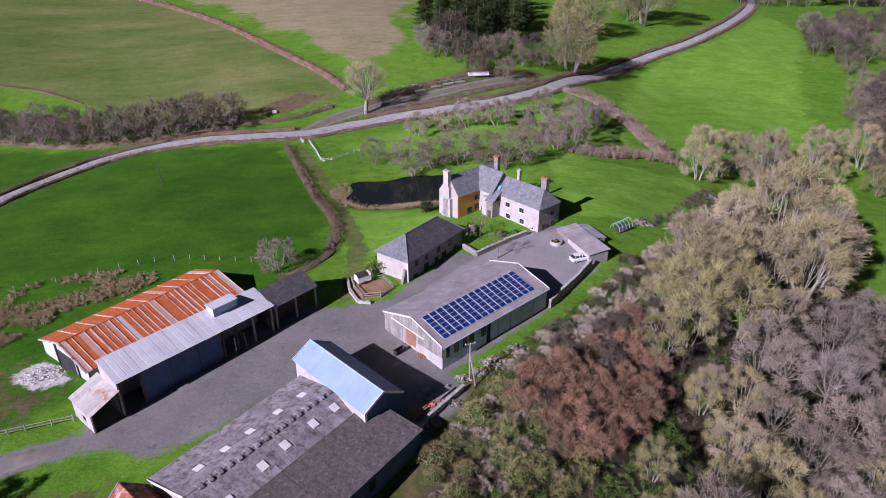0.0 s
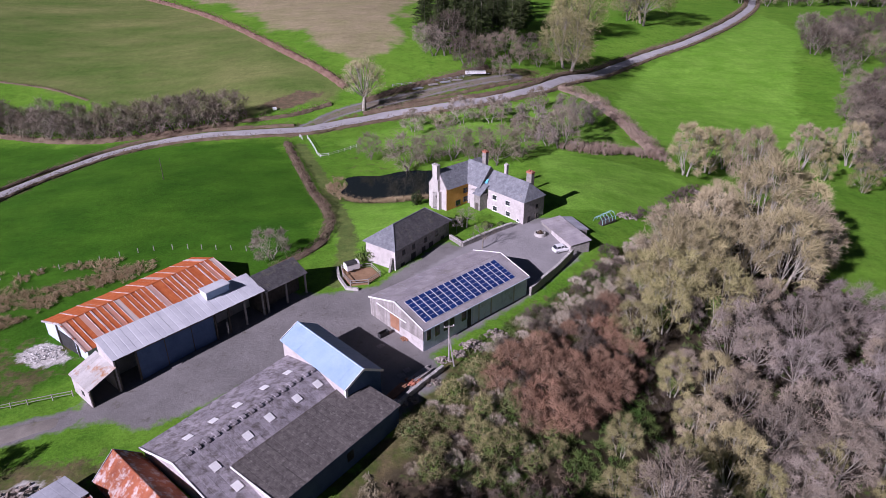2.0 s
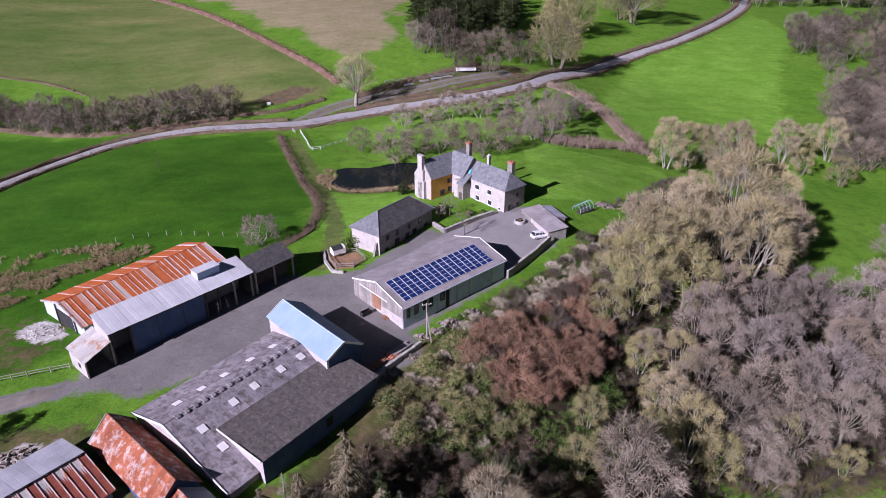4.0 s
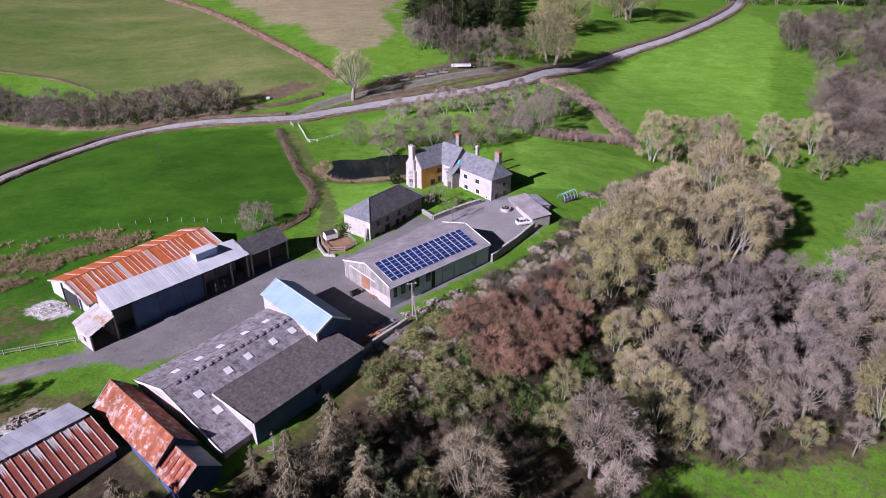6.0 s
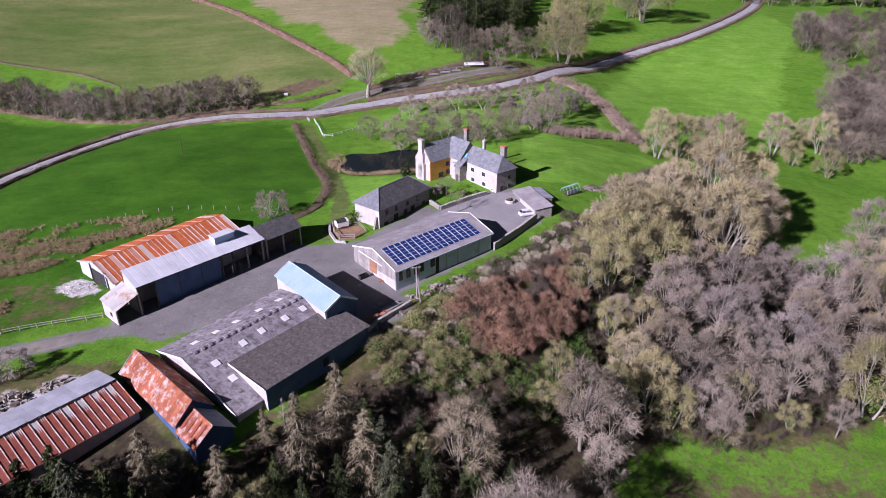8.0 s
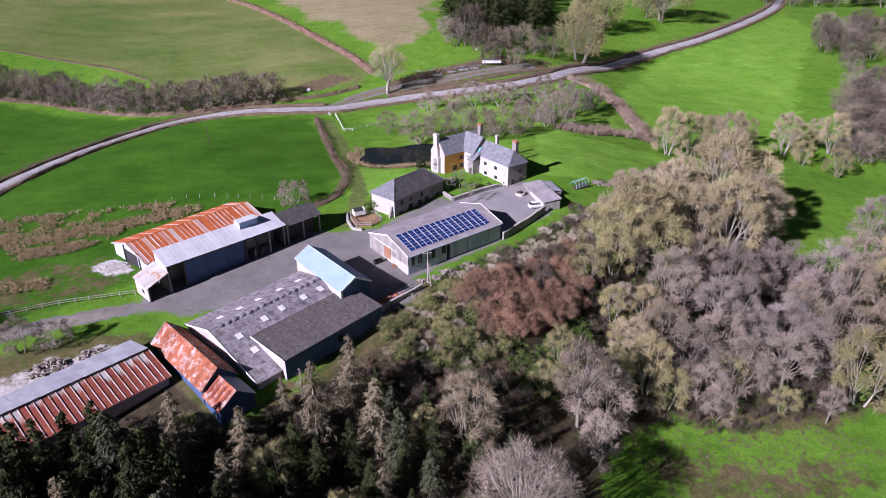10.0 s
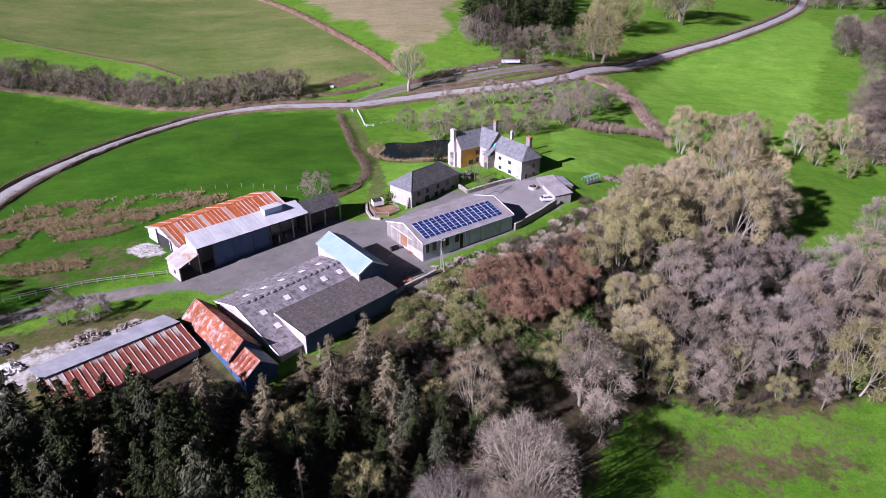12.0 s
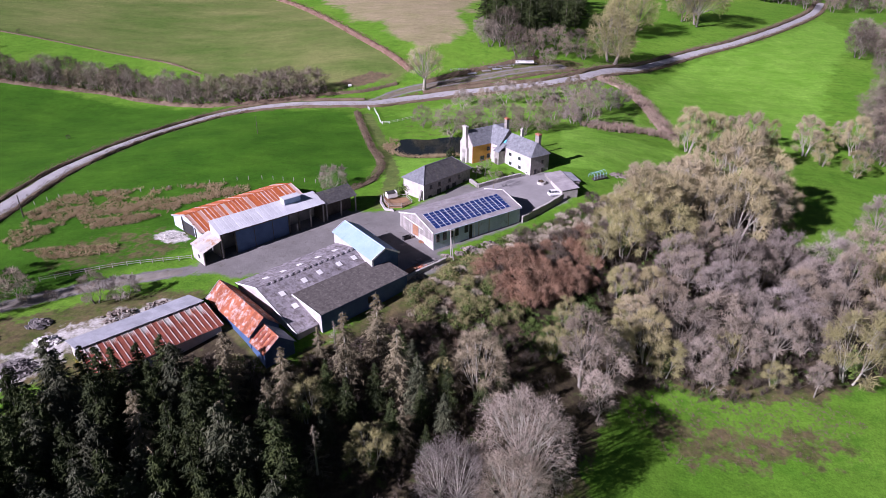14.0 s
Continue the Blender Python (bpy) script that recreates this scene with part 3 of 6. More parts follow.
def wall_m(x, y, z, angle):
    """Pose on a wall whose length runs at this angle in plan; z outwards is to the right of that way."""
    a = radians(angle)
    return slope_matrix((x, y, z), (math.cos(a), math.sin(a), 0), (0, 0, 1))


# ---- the solar barn ----
def solar_barn():
    e = thing("barn", -2.1, 86.8, -0.6, 44.7, "long low grey fibre-cement barn with solar panels on its roof", "barn")
    L, W, ev, rz, ry = 26.6, 14.5, 4.6, 6.7, 7.25
    prof = [(0, -1.2), (0, ev - 0.1), (ry, rz - 0.1), (W, ev - 0.1), (W, -1.2)]
    body("wall", prof, 0.15, L - 0.15, M_GREY_CLAD, e, "grey cladding over block")
    # gable boarding and the white rendered part under it
    boards = []
    y = 0.0
    while y < W - 0.2:
        top = (ev + (rz - ev) * (1 - abs(y + 0.15 - ry) / ry)) - 0.12
        low = 2.3 if y < 7.4 else 0.2
        boards.append((0.02, y, low, 0.14, y + 0.27, top))
        y += 0.3
    geo("boarding", *boxes_vf(boards), M_TIMBER, e, "grey weathered vertical boards")["kind"] = "stuff"
    box("render_wall", (0.0, 0.05, -1.2, 0.145, 7.6, 2.28), M_WHITE, e, "white rendered lower wall")
    box("door", (-0.06, 6.2, 1.2, 0.0, 8.6, 3.9), M_TIMBER_BROWN, e, "brown timber sliding door")
    beam("door_rail", (-0.08, 4.2, 3.95), (-0.08, 12.4, 4.3), 0.14, M_PAINT_WHITE, e)
    for q, r in (((-0.12, -0.15, ev), (-0.12, ry, rz + 0.08)), ((-0.12, W + 0.15, ev), (-0.12, ry, rz + 0.08)), ((L + 0.1, -0.15, ev), (L + 0.1, ry, rz + 0.08)), ((L + 0.1, W + 0.15, ev), (L + 0.1, ry, rz + 0.08))):
        beam("bargeboard", q, r, 0.12, M_PAINT_WHITE, e, h=0.26)
    sheet_roof(e, (-0.2, -0.35, ev - 0.1), (L + 0.4, 0, 0), (0, ry + 0.35, rz - ev + 0.1), 24, 3, M_ASBESTOS_LIGHT, waves=4, seed=2)
    sheet_roof(e, (L + 0.2, W + 0.35, ev - 0.1), (-L - 0.4, 0, 0), (0, -ry - 0.35, rz - ev + 0.1), 24, 3, M_ASBESTOS_LIGHT, waves=4, seed=3)
    geo("ridge_cap", *tube_vf([(-0.2, ry, rz + 0.02), (L + 0.2, ry, rz + 0.02)], [0.16, 0.16], 8), M_ASBESTOS_LIGHT, e)
    geo("gutter", *tube_vf([(-0.1, -0.42, ev - 0.15), (L + 0.1, -0.42, ev - 0.15)], [0.09, 0.09], 6), M_GREY_CLAD, e)
    for x in (8.3, 12.0, 19.5):
        geo("downpipe", *tube_vf([(x, -0.08, -0.8), (x, -0.08, ev - 0.2)], [0.06, 0.06], 6), M_PAINT_WHITE if x == 12.0 else M_GREY_CLAD, e)
    # windows of the long wall, and a black sheet for shade in the doorway
    for x, w, h, zz in ((0.8, 0.9, 1.9, 2.0), (2.7, 1.0, 2.0, 2.0), (4.7, 0.9, 1.9, 2.1), (6.2, 1.0, 1.9, 2.1), (9.0, 1.1, 1.9, 2.2)):
        window_on(e, wall_m(x, 0.0, zz, 0) @ Matrix.Translation((0, 0, 0.02)), w, h, (1, 3), M_DARKWOOD, sill=False)
    for x in (1.8, 7.4, 10.3):
        box("panel", (x, -0.05, 2.1, x + 0.8, 0.0, 3.9), M_GREY_CLAD, e)
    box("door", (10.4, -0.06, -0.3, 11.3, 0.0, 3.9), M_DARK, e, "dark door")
    for x in (5.8, 13.2, 16.4, 22.6):
        box("pilaster", (x, -0.08, -1.0, x + 0.25, 0.0, ev - 0.2), M_CONCRETE, e)
    # solar panels
    pm = None
    ux = Vector((0, ry, rz - ev)).normalized()
    cw, rh = 1.515, 0.955
    M = slope_matrix((1.35, 0.85, ev + 0.85 * (rz - ev) / ry), (1, 0, 0), ux)
    for i in range(15):
        for j in range(6):
            if pm is None:
                pm = bpy.data.meshes.new("solar_panel")
                v, f = boxes_vf([(0.05, 0.035, 0.1, cw - 0.13, rh - 0.035, 0.16)])
                v2, f2 = boxes_vf([(0.0, 0.0, 0.09, cw - 0.06, rh, 0.152)])
                pm.from_pydata([tuple(q) for q in v] + [tuple(q) for q in v2], [], f + [tuple(k + len(v) for k in q) for q in f2])
                pm.materials.append(M_PV)
                pm.materials.append(M_ALU)
                pm.polygons.foreach_set("material_index", [0] * 6 + [1] * 6)
            place("solar_panel", pm, e, "dark blue solar panel" if i + j == 0 else "", M @ Matrix.Translation((i * cw, j * rh, 0.03)))
    return e


solar_barn()


# ---- granary: stone, hipped slate roof ----
def hip_roof(e, x0, x1, y0, y1, ev, rz, r0, r1, mat, over=0.35):
    """Four slated slopes; r0, r1: how far the ridge's ends stand back from the two ends."""
    ym = (y0 + y1) / 2
    a, b, c, d = (x0 - over, y0 - over, ev), (x1 + over, y0 - over, ev), (x1 + over, y1 + over, ev), (x0 - over, y1 + over, ev)
    p, q = (x0 + r0, ym, rz), (x1 - r1, ym, rz)
    slate_roof(e, (a, b, q, p), mat)
    slate_roof(e, (c, d, p, q), mat)
    # end slopes in paler slate: their sunlight is put into the colour
    for s in ((d, a, p), (b, c, q)):
        slate_roof(e, (*s, (Vector(s[2]) + (Vector(s[0]) - Vector(s[1])).normalized() * 0.05)), M_SLATE)
    for s, t in ((p, q), (a, p), (d, p), (b, q), (c, q)):
        geo("ridge_tile", *tube_vf([Vector(s) + Vector((0, 0, 0.06)), Vector(t) + Vector((0, 0, 0.06))], [0.12, 0.12], 6), M_SLATE, e)


def granary():
    e = thing("granary", -9.15, 112.3, 0.6, 55.0, "two-storey rubble stone granary with a hipped dark slate roof", "farm building")
    L, W, ev = 18.2, 7.8, 4.9
    v, f = box_vf(0, 0, -1.5, L, W, ev)
    geo("wall", v, f, M_STONE, e, "grey rubble stone")
    box("render_wall", (-0.04, 0, -1.4, 0.0, W, ev - 0.02), M_WHITE, e, "white limewashed end wall")
    hip_roof(e, 0, L, 0, W, ev, 8.1, 4.2, 3.4, M_SLATE_DARK, 0.45)
    for x in (2.2, 5.4, 9.4, 13.2):
        window_on(e, wall_m(x, 0, 3.1, 0) @ Matrix.Translation((0, 0, 0.02)), 0.9, 1.0, (2, 1), M_DARKWOOD)
    for x, w, h in ((1.6, 1.3, 1.3), (5.0, 1.5, 2.2), (8.6, 1.2, 2.2), (11.0, 1.4, 2.3), (15.2, 1.2, 2.1)):
        # the wall is closed; a black sheet paints the shade within
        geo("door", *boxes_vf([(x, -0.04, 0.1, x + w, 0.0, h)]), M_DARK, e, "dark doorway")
    beam("buttress", (-1.3, 0.6, -0.6), (-0.15, 0.6, 3.2), 0.5, M_STONE, e)
    geo("downpipe", *tube_vf([(-0.1, -0.1, 0), (-0.1, -0.1, ev)], [0.07, 0.07], 6), M_PAINT_WHITE, e)
    return e


granary()


# ---- farmhouse ----
def farmhouse():
    e = thing("farmhouse", 18.0, 132.2, 2.2, 43.0, "rambling whitewashed farmhouse with ochre wing, slate roofs and chimneys", "house")
    # local x runs along the end gables, local y along the long front
    EV = 5.6
    # main range, ridge along y
    v, f = box_vf(0, 0, -1, 6.8, 13.6, EV)
    geo("wall", v, f, M_WHITE, e, "whitewashed front range")
    box("wall", (-0.0, -0.06, -1, 6.8, 0.0, EV), M_STONE, e, "bare grey stone end wall")
    rz, o = 9.0, 0.3
    a0, a1 = (-o, -o, EV), (6.8 + o, -o, EV)
    b0, b1 = (-o, 14.0, EV), (6.8 + o, 14.0, EV)
    p, q = (3.4, 1.7, rz), (3.4, 14.0, rz)
    slate_roof(e, (b0, a0, p, q), M_SLATE)
    slate_roof(e, (a1, b1, q, p), M_SLATE)
    slate_roof(e, (a0, a1, p, (3.35, 1.7, rz)), M_SLATE)
    # ochre wing, ridge along x
    v, f = box_vf(-7.8, 17.4, -1.2, 6.0, 23.7, EV)
    geo("wall", v, f, M_WHITE, e)
    rw = 9.7
    body_v = [(-7.8, 17.4, EV), (-7.8, 23.7, EV), (-7.8, 20.55, rw - 0.1), (-7.4, 17.4, EV), (-7.4, 23.7, EV), (-7.4, 20.55, rw - 0.1)]
    geo("gable", body_v, [(0, 2, 1), (3, 4, 5), (0, 3, 5, 2), (1, 2, 5, 4), (0, 1, 4, 3)], M_WHITE, e, "whitewashed gable")
    box("wall", (-7.7, 17.34, -1.2, -0.5, 17.4, EV - 0.02), M_ORANGE, e, "ochre limewashed wall")
    slate_roof(e, ((-7.7, 17.05, EV - 0.1), (6.3, 17.05, EV - 0.1), (6.3, 20.55, rw), (-7.7, 20.55, rw)), M_SLATE)
    slate_roof(e, ((6.3, 24.05, EV - 0.1), (-7.7, 24.05, EV - 0.1), (-7.7, 20.55, rw), (6.3, 20.55, rw)), M_SLATE)
    # central block, ridge along y, taller
    rc = 10.1
    v, f = box_vf(-1.0, 13.2, -1.2, 5.6, 17.6, EV + 0.2)
    geo("wall", v, f, M_WHITE, e)
    geo("gable", [(-1.0, 13.2, EV + 0.2), (5.6, 13.2, EV + 0.2), (2.3, 13.2, rc - 0.1), (-1.0, 13.6, EV + 0.2), (5.6, 13.6, EV + 0.2), (2.3, 13.6, rc - 0.1)], [(0, 1, 2), (3, 5, 4), (0, 2, 5, 3), (1, 4, 5, 2), (0, 3, 4, 1)], M_STONE, e, "hung dark slate and stone gable")
    slate_roof(e, ((-1.3, 20.4, EV), (-1.3, 12.9, EV), (2.3, 12.9, rc), (2.3, 20.4, rc)), M_SLATE)
    slate_roof(e, ((5.9, 12.9, EV), (5.9, 20.4, EV), (2.3, 20.4, rc), (2.3, 12.9, rc)), M_SLATE)
    # porch tower and its lean-to roof
    v, f = box_vf(-2.4, 11.6, -1.2, 0.0, 13.6, 4.4)
    geo("porch", v, f, M_STONE, e, "stone porch")
    slate_roof(e, ((-2.7, 13.9, 4.3), (-2.7, 11.3, 4.3), (0.1, 11.3, 6.4), (0.1, 13.9, 6.4)), M_SLATE)
    box("door", (-2.46, 12.1, -0.4, -2.4, 13.1, 2.2), M_DARKWOOD, e, "dark arched porch door")
    v, f = box_vf(-2.2, 13.6, -1.2, -1.0, 15.2, 4.9)
    geo("wall", v, f, M_WHITE, e)
    # windows of the long front (faces -x)
    for y, z in ((8.6, 3.4), (4.4, 3.3), (8.4, 0.7), (4.2, 0.7)):
        window_on(e, wall_m(0, y + 1.3, z, -90) @ Matrix.Translation((0, 0, 0.02)), 1.5, 1.25, (3, 2))
    window_on(e, wall_m(0, 1.9, 0.4, -90) @ Matrix.Translation((0, 0, 0.02)), 0.7, 0.7, (1, 1))
    for y, z in ((15.8, 2.9), (15.9, 0.7), (14.6, 1.6)):
        window_on(e, wall_m(-1.0, y + 0.6, z, -90) @ Matrix.Translation((0, 0, 0.02)), 0.6, 0.9, (1, 2), M_DARKWOOD)
    # windows of the ochre wall (faces -y) and of the stone end
    for x, z, w, h in ((-4.9, 0.7, 1.5, 1.3), (-2.4, 1.1, 1.5, 1.2), (-2.4, 3.4, 1.2, 1.1)):
        window_on(e, wall_m(x, 17.33, z, 0) @ Matrix.Translation((0, 0, 0.02)), w, h, (2, 2), M_DARKWOOD)
    for x, z, w, h in ((3.9, 3.2, 0.8, 0.9), (4.0, 0.8, 0.8, 1.0), (1.2, -0.2, 1.0, 2.0)):
        window_on(e, wall_m(x, -0.07, z, 0) @ Matrix.Translation((0, 0, 0.02)), w, h, (1, 2), M_DARKWOOD)
    # blue tarpaulin patch at the valley
    geo("tarpaulin", [(0.2, 12.8, EV + 0.9), (0.9, 12.85, EV + 1.7), (1.1, 12.3, EV + 1.75), (0.3, 12.1, EV + 0.95)], [(0, 1, 2, 3)], surface("blue_tarp", (0.10, 0.42, 0.62), (0.14, 0.5, 0.7), 0.5, 2, 6, bump=0), e, "bright blue tarpaulin patch")
    # chimneys
    for x, y, z0, z1, w, d, mt, lab in ((-8.2, 20.55, -1.2, 11.2, 0.9, 1.6, M_WHITE, "whitewashed end chimney stack"), (5.2, 17.8, 5, 12.2, 0.9, 1.2, M_BRICK, "red brick chimney"),
                                        (6.2, 11.6, 5, 10.2, 0.7, 0.7, M_WHITE, "slim pale chimney"), (4.6, 2.6, 6, 11.3, 1.0, 1.5, M_BRICK, "red brick chimney with pale shaft")):
        s = box("chimney", (x - w / 2, y - d / 2, z0, x + w / 2, y + d / 2, z1 - 0.5), mt if mt is not M_BRICK else M_STONE, e, lab)
        box("chimney_cap", (x - w / 2 - 0.1, y - d / 2 - 0.1, z1 - 0.5, x + w / 2 + 0.1, y + d / 2 + 0.1, z1 - 0.1), mt, s)
        for k in (-0.25, 0.25):
            geo("chimney_pot", *tube_vf([(x, y + k * d, z1 - 0.1), (x, y + k * d, z1 + 0.2)], [0.14, 0.12], 8), M_BRICK if mt is M_BRICK else M_WHITE, s)
    # stepped shoulders of the end stack
    box("chimney_shoulder", (-8.65, 19.1, -1.2, -7.8, 22.0, 4.6), M_WHITE, e)
    box("chimney_shoulder", (-8.6, 19.5, 4.6, -7.8, 21.6, 7.4), M_WHITE, e)
    return e


farmhouse()


# ---- big fibre-cement barn with raised lean-to ----
def big_barn():
    e = thing("barn", -37.9, 60.4, -1.6, 55.0, "wide weathered grey fibre-cement barn with skylights and ridge vents", "barn")
    # local x along the ridge (towards the blue shed), local -y across towards the wood
    L, ev0, rz, yr, ye, ev1 = 27.0, 4.0, 6.1, -8.0, -20.6, 1.7
    body("wall", [(0, -1.5), (0, ev0 - 0.1), (yr, rz - 0.1), (ye, ev1 - 0.1), (ye, -3)], 0.1, L, M_WHITE, e, "white painted block walls")
    sheet_roof(e, (L + 0.3, 0.3, ev0 - 0.08), (-L - 0.6, 0, 0), (0, yr - 0.3, rz - ev0 + 0.08), 26, 3, M_ASBESTOS, waves=4, seed=5)
    sheet_roof(e, (-0.3, ye - 0.4, ev1 - 0.12), (L + 0.6, 0, 0), (0, yr - ye + 0.4, rz - ev1 + 0.12), 26, 4, M_ASBESTOS, waves=4, seed=6)
    # ridge vents: a row of arched cowls
    v, f = [], []
    for k in range(7):
        t = math.pi * k / 6
        for x in (0, 0.62):
            v.append((x, -0.6 * math.cos(t), 0.24 * math.sin(t)))
    f = [(2 * k, 2 * k + 1, 2 * k + 3, 2 * k + 2) for k in range(6)] + [tuple(range(0, 14, 2)), tuple(range(13, 0, -2))]
    cowl = bpy.data.meshes.new("ridge_vent")
    cowl.from_pydata(v, [], f)
    cowl.materials.append(M_ASBESTOS)
    for i in range(17):
        place("ridge_vent", cowl, e, at=pose(1.6 + i * 1.42, yr, rz + 0.02))
    geo("ridge_cap", *tube_vf([(-0.3, yr, rz), (L + 0.3, yr, rz)], [0.2, 0.2], 8), M_ASBESTOS, e)
    # translucent sheets
    sl = bpy.data.meshes.new("skylight")
    vv, ff = box_vf(0, 0, 0.0, 1.15, 1.25, 0.05)
    sl.from_pydata(vv, [], ff)
    sl.materials.append(M_SKYLIGHT)
    ML = slope_matrix((L, 0, ev0), (-1, 0, 0), (0, yr, rz - ev0))
    MR = slope_matrix((0, ye, ev1), (1, 0, 0), (0, yr - ye, rz - ev1))
    for x in (3.4, 7.4, 11.4, 16.2, 20.6):
        place("skylight", sl, e, at=ML @ Matrix.Translation((L - x - 1.2, 4.3, 0.13)))
    for x, y in ((2.6, 8.9), (2.9, 5.0), (8.4, 9.8), (12.4, 10.2), (17.4, 10.2), (21.4, 10.2)):
        place("skylight", sl, e, at=MR @ Matrix.Translation((x, y, 0.16)))
    # the raised lean-to
    l0, l1, yt, zt, yl, zl = 4.6, 26.6, -13.2, 4.9, -21.9, 4.2
    body("wall", [(yt, 0), (yt, zt - 0.1), (yl, zl - 0.1), (yl, -3)], l0 + 0.1, l1, M_WHITE, e, "white end of the lean-to")
    # concrete in shade: the shade's dark blue is put into the colour
    box("wall", (l0 + 0.1, yl - 0.05, -3, l1, yl, zl - 0.12), M_BLUE_WALL, e, "concrete side wall with its blue shade painted in")
    sheet_roof(e, (l0 - 0.25, yl - 0.35, zl - 0.08), (l1 - l0 + 0.5, 0, 0), (0, yt - yl + 0.35, zt - zl + 0.08), 21, 2, M_ASBESTOS_DARK, waves=4, seed=7)
    box("flashing", (l0, yt - 0.1, zt - 0.2, l1, yt + 0.12, zt + 0.06), M_DARKWOOD, e)
    beam("bargeboard", (l0 - 0.3, yt, zt), (l0 - 0.3, yl - 0.2, zl), 0.1, M_PAINT_WHITE, e, h=0.3)
    for x in (16.0,):
        box("window", (x, yl - 0.1, 1.5, x + 1.2, yl - 0.05, 3.0), M_DARK, e)
    for q, r in (((-0.3, 0.3, ev0 - 0.05), (-0.3, yr, rz)), ((-0.3, ye - 0.3, ev1 - 0.1), (-0.3, yr, rz))):
        beam("bargeboard", q, r, 0.1, M_PAINT_WHITE, e, h=0.35)
    return e


big_barn()


def gable_shed(name, x, y, z, ang, L, W, ev, rz, mats, label, over=0.3, cols=14, rows=1, category="shed", seed=1, walls=True):
    """A plain shed with its ridge along local x. mats: wall, slope at y=0, slope at y=W."""
    e = thing(name, x, y, z, ang, label, category)
    if walls:
        body("wall", [(0, -2.2), (0, ev - 0.08), (W / 2, rz - 0.08), (W, ev - 0.08), (W, -2.2)], 0.05, L - 0.05, mats[0], e)
    k = (rz - ev) / (W / 2)
    sheet_roof(e, (-over, -over, ev - over * k), (L + 2 * over, 0, 0), (0, W / 2 + over, rz - ev + over * k), cols, rows, mats[1], waves=5, seed=seed)
    sheet_roof(e, (L + over, W + over, ev - over * k), (-L - 2 * over, 0, 0), (0, -W / 2 - over, rz - ev + over * k), cols, rows, mats[2], waves=5, seed=seed + 1)
    geo("ridge_cap", *tube_vf([(-over, W / 2, rz + 0.04), (L + over, W / 2, rz + 0.04)], [0.14, 0.14], 6), mats[1], e)
    return e


# the pale blue steel shed across the barn's end
b = gable_shed("shed", -24.2, 82.1, -0.5, -44.5, 16.8, 6.4, 5.3, 7.1, (M_BLUE_WALL, M_TIN_BLUE, M_TIN_BLUE), "pale blue steel-roofed shed across the end of the big barn", cols=16, seed=11)
for q, r in (((17.12, -0.3, 5.15), (17.12, 3.2, 7.15)), ((17.12, 6.7, 5.15), (17.12, 3.2, 7.15)), ((-0.32, -0.3, 5.15), (-0.32, 3.2, 7.15))):
    beam("bargeboard", q, r, 0.1, M_PAINT_WHITE, b, h=0.35)
box("ridge_flashing", (-0.3, 3.08, 7.12, 17.1, 3.32, 7.22), M_PAINT_WHITE, b)
box("corner_trim", (16.6, -0.12, -1.5, 16.95, 0.25, 4.95), M_PAINT_WHITE, b)
box("wall", (0.0, -0.06, -1, 16.7, 0.0, 4.85), M_WHITE, b, "white side wall above the barn roof")
box("window", (16.76, 2.6, 1.2, 16.8, 4.2, 3.0), M_DARK, b)


# ---- orange-roofed barn, with white-roofed open range ----
M_RIB = surface("pale_rib", (0.55, 0.45, 0.42), (0.66, 0.58, 0.56), 0.7, 0.8, 6, third=(0.48, 0.17, 0.08), third_scale=0.7, third_lo=0.5, third_hi=0.62, bump=0)


def orange_barn():
    e = gable_shed("barn", -57.6, 83.4, -1.9, 54.5, 30.0, 15.0, 3.1, 5.4, (M_GREY_CLAD, M_RUST_ORANGE, M_RUST_ORANGE), "low barn under bright rust-orange corrugated roof", cols=29, rows=1, category="barn", seed=21)
    for i in range(30):
        x = -0.3 + i * 30.6 / 29.0
        if i % 7 != 3:
            beam("rib_cap", (x, -0.3, 3.1), (x, 7.4, 5.47), 0.11 if i % 5 else 0.26, M_RIB, e, h=0.12)
        if i % 3 == 0:
            beam("rib_cap", (x, 15.2, 3.12), (x, 7.6, 5.47), 0.24, M_RIB, e, h=0.12)
    # closed gable with the inside's shade painted on as a black sheet
    box("opening", (-0.03, 4.2, -1.2, 0.05, 9.5, 3.3), M_DARK, e, "black sheet painted as the shade inside the gable")
    for y in (3.0, 9.6):
        box("post", (-0.2, y, -1, 0.0, y + 0.3, 4.2), M_DARKWOOD, e)
    for q, r in (((-0.34, -0.3, 3.0), (-0.34, 7.5, 5.4)), ((-0.34, 15.3, 3.0), (-0.34, 7.5, 5.4))):
        beam("bargeboard", q, r, 0.1, M_TIN_GREY, e, h=0.3)
    return e


orange_barn()


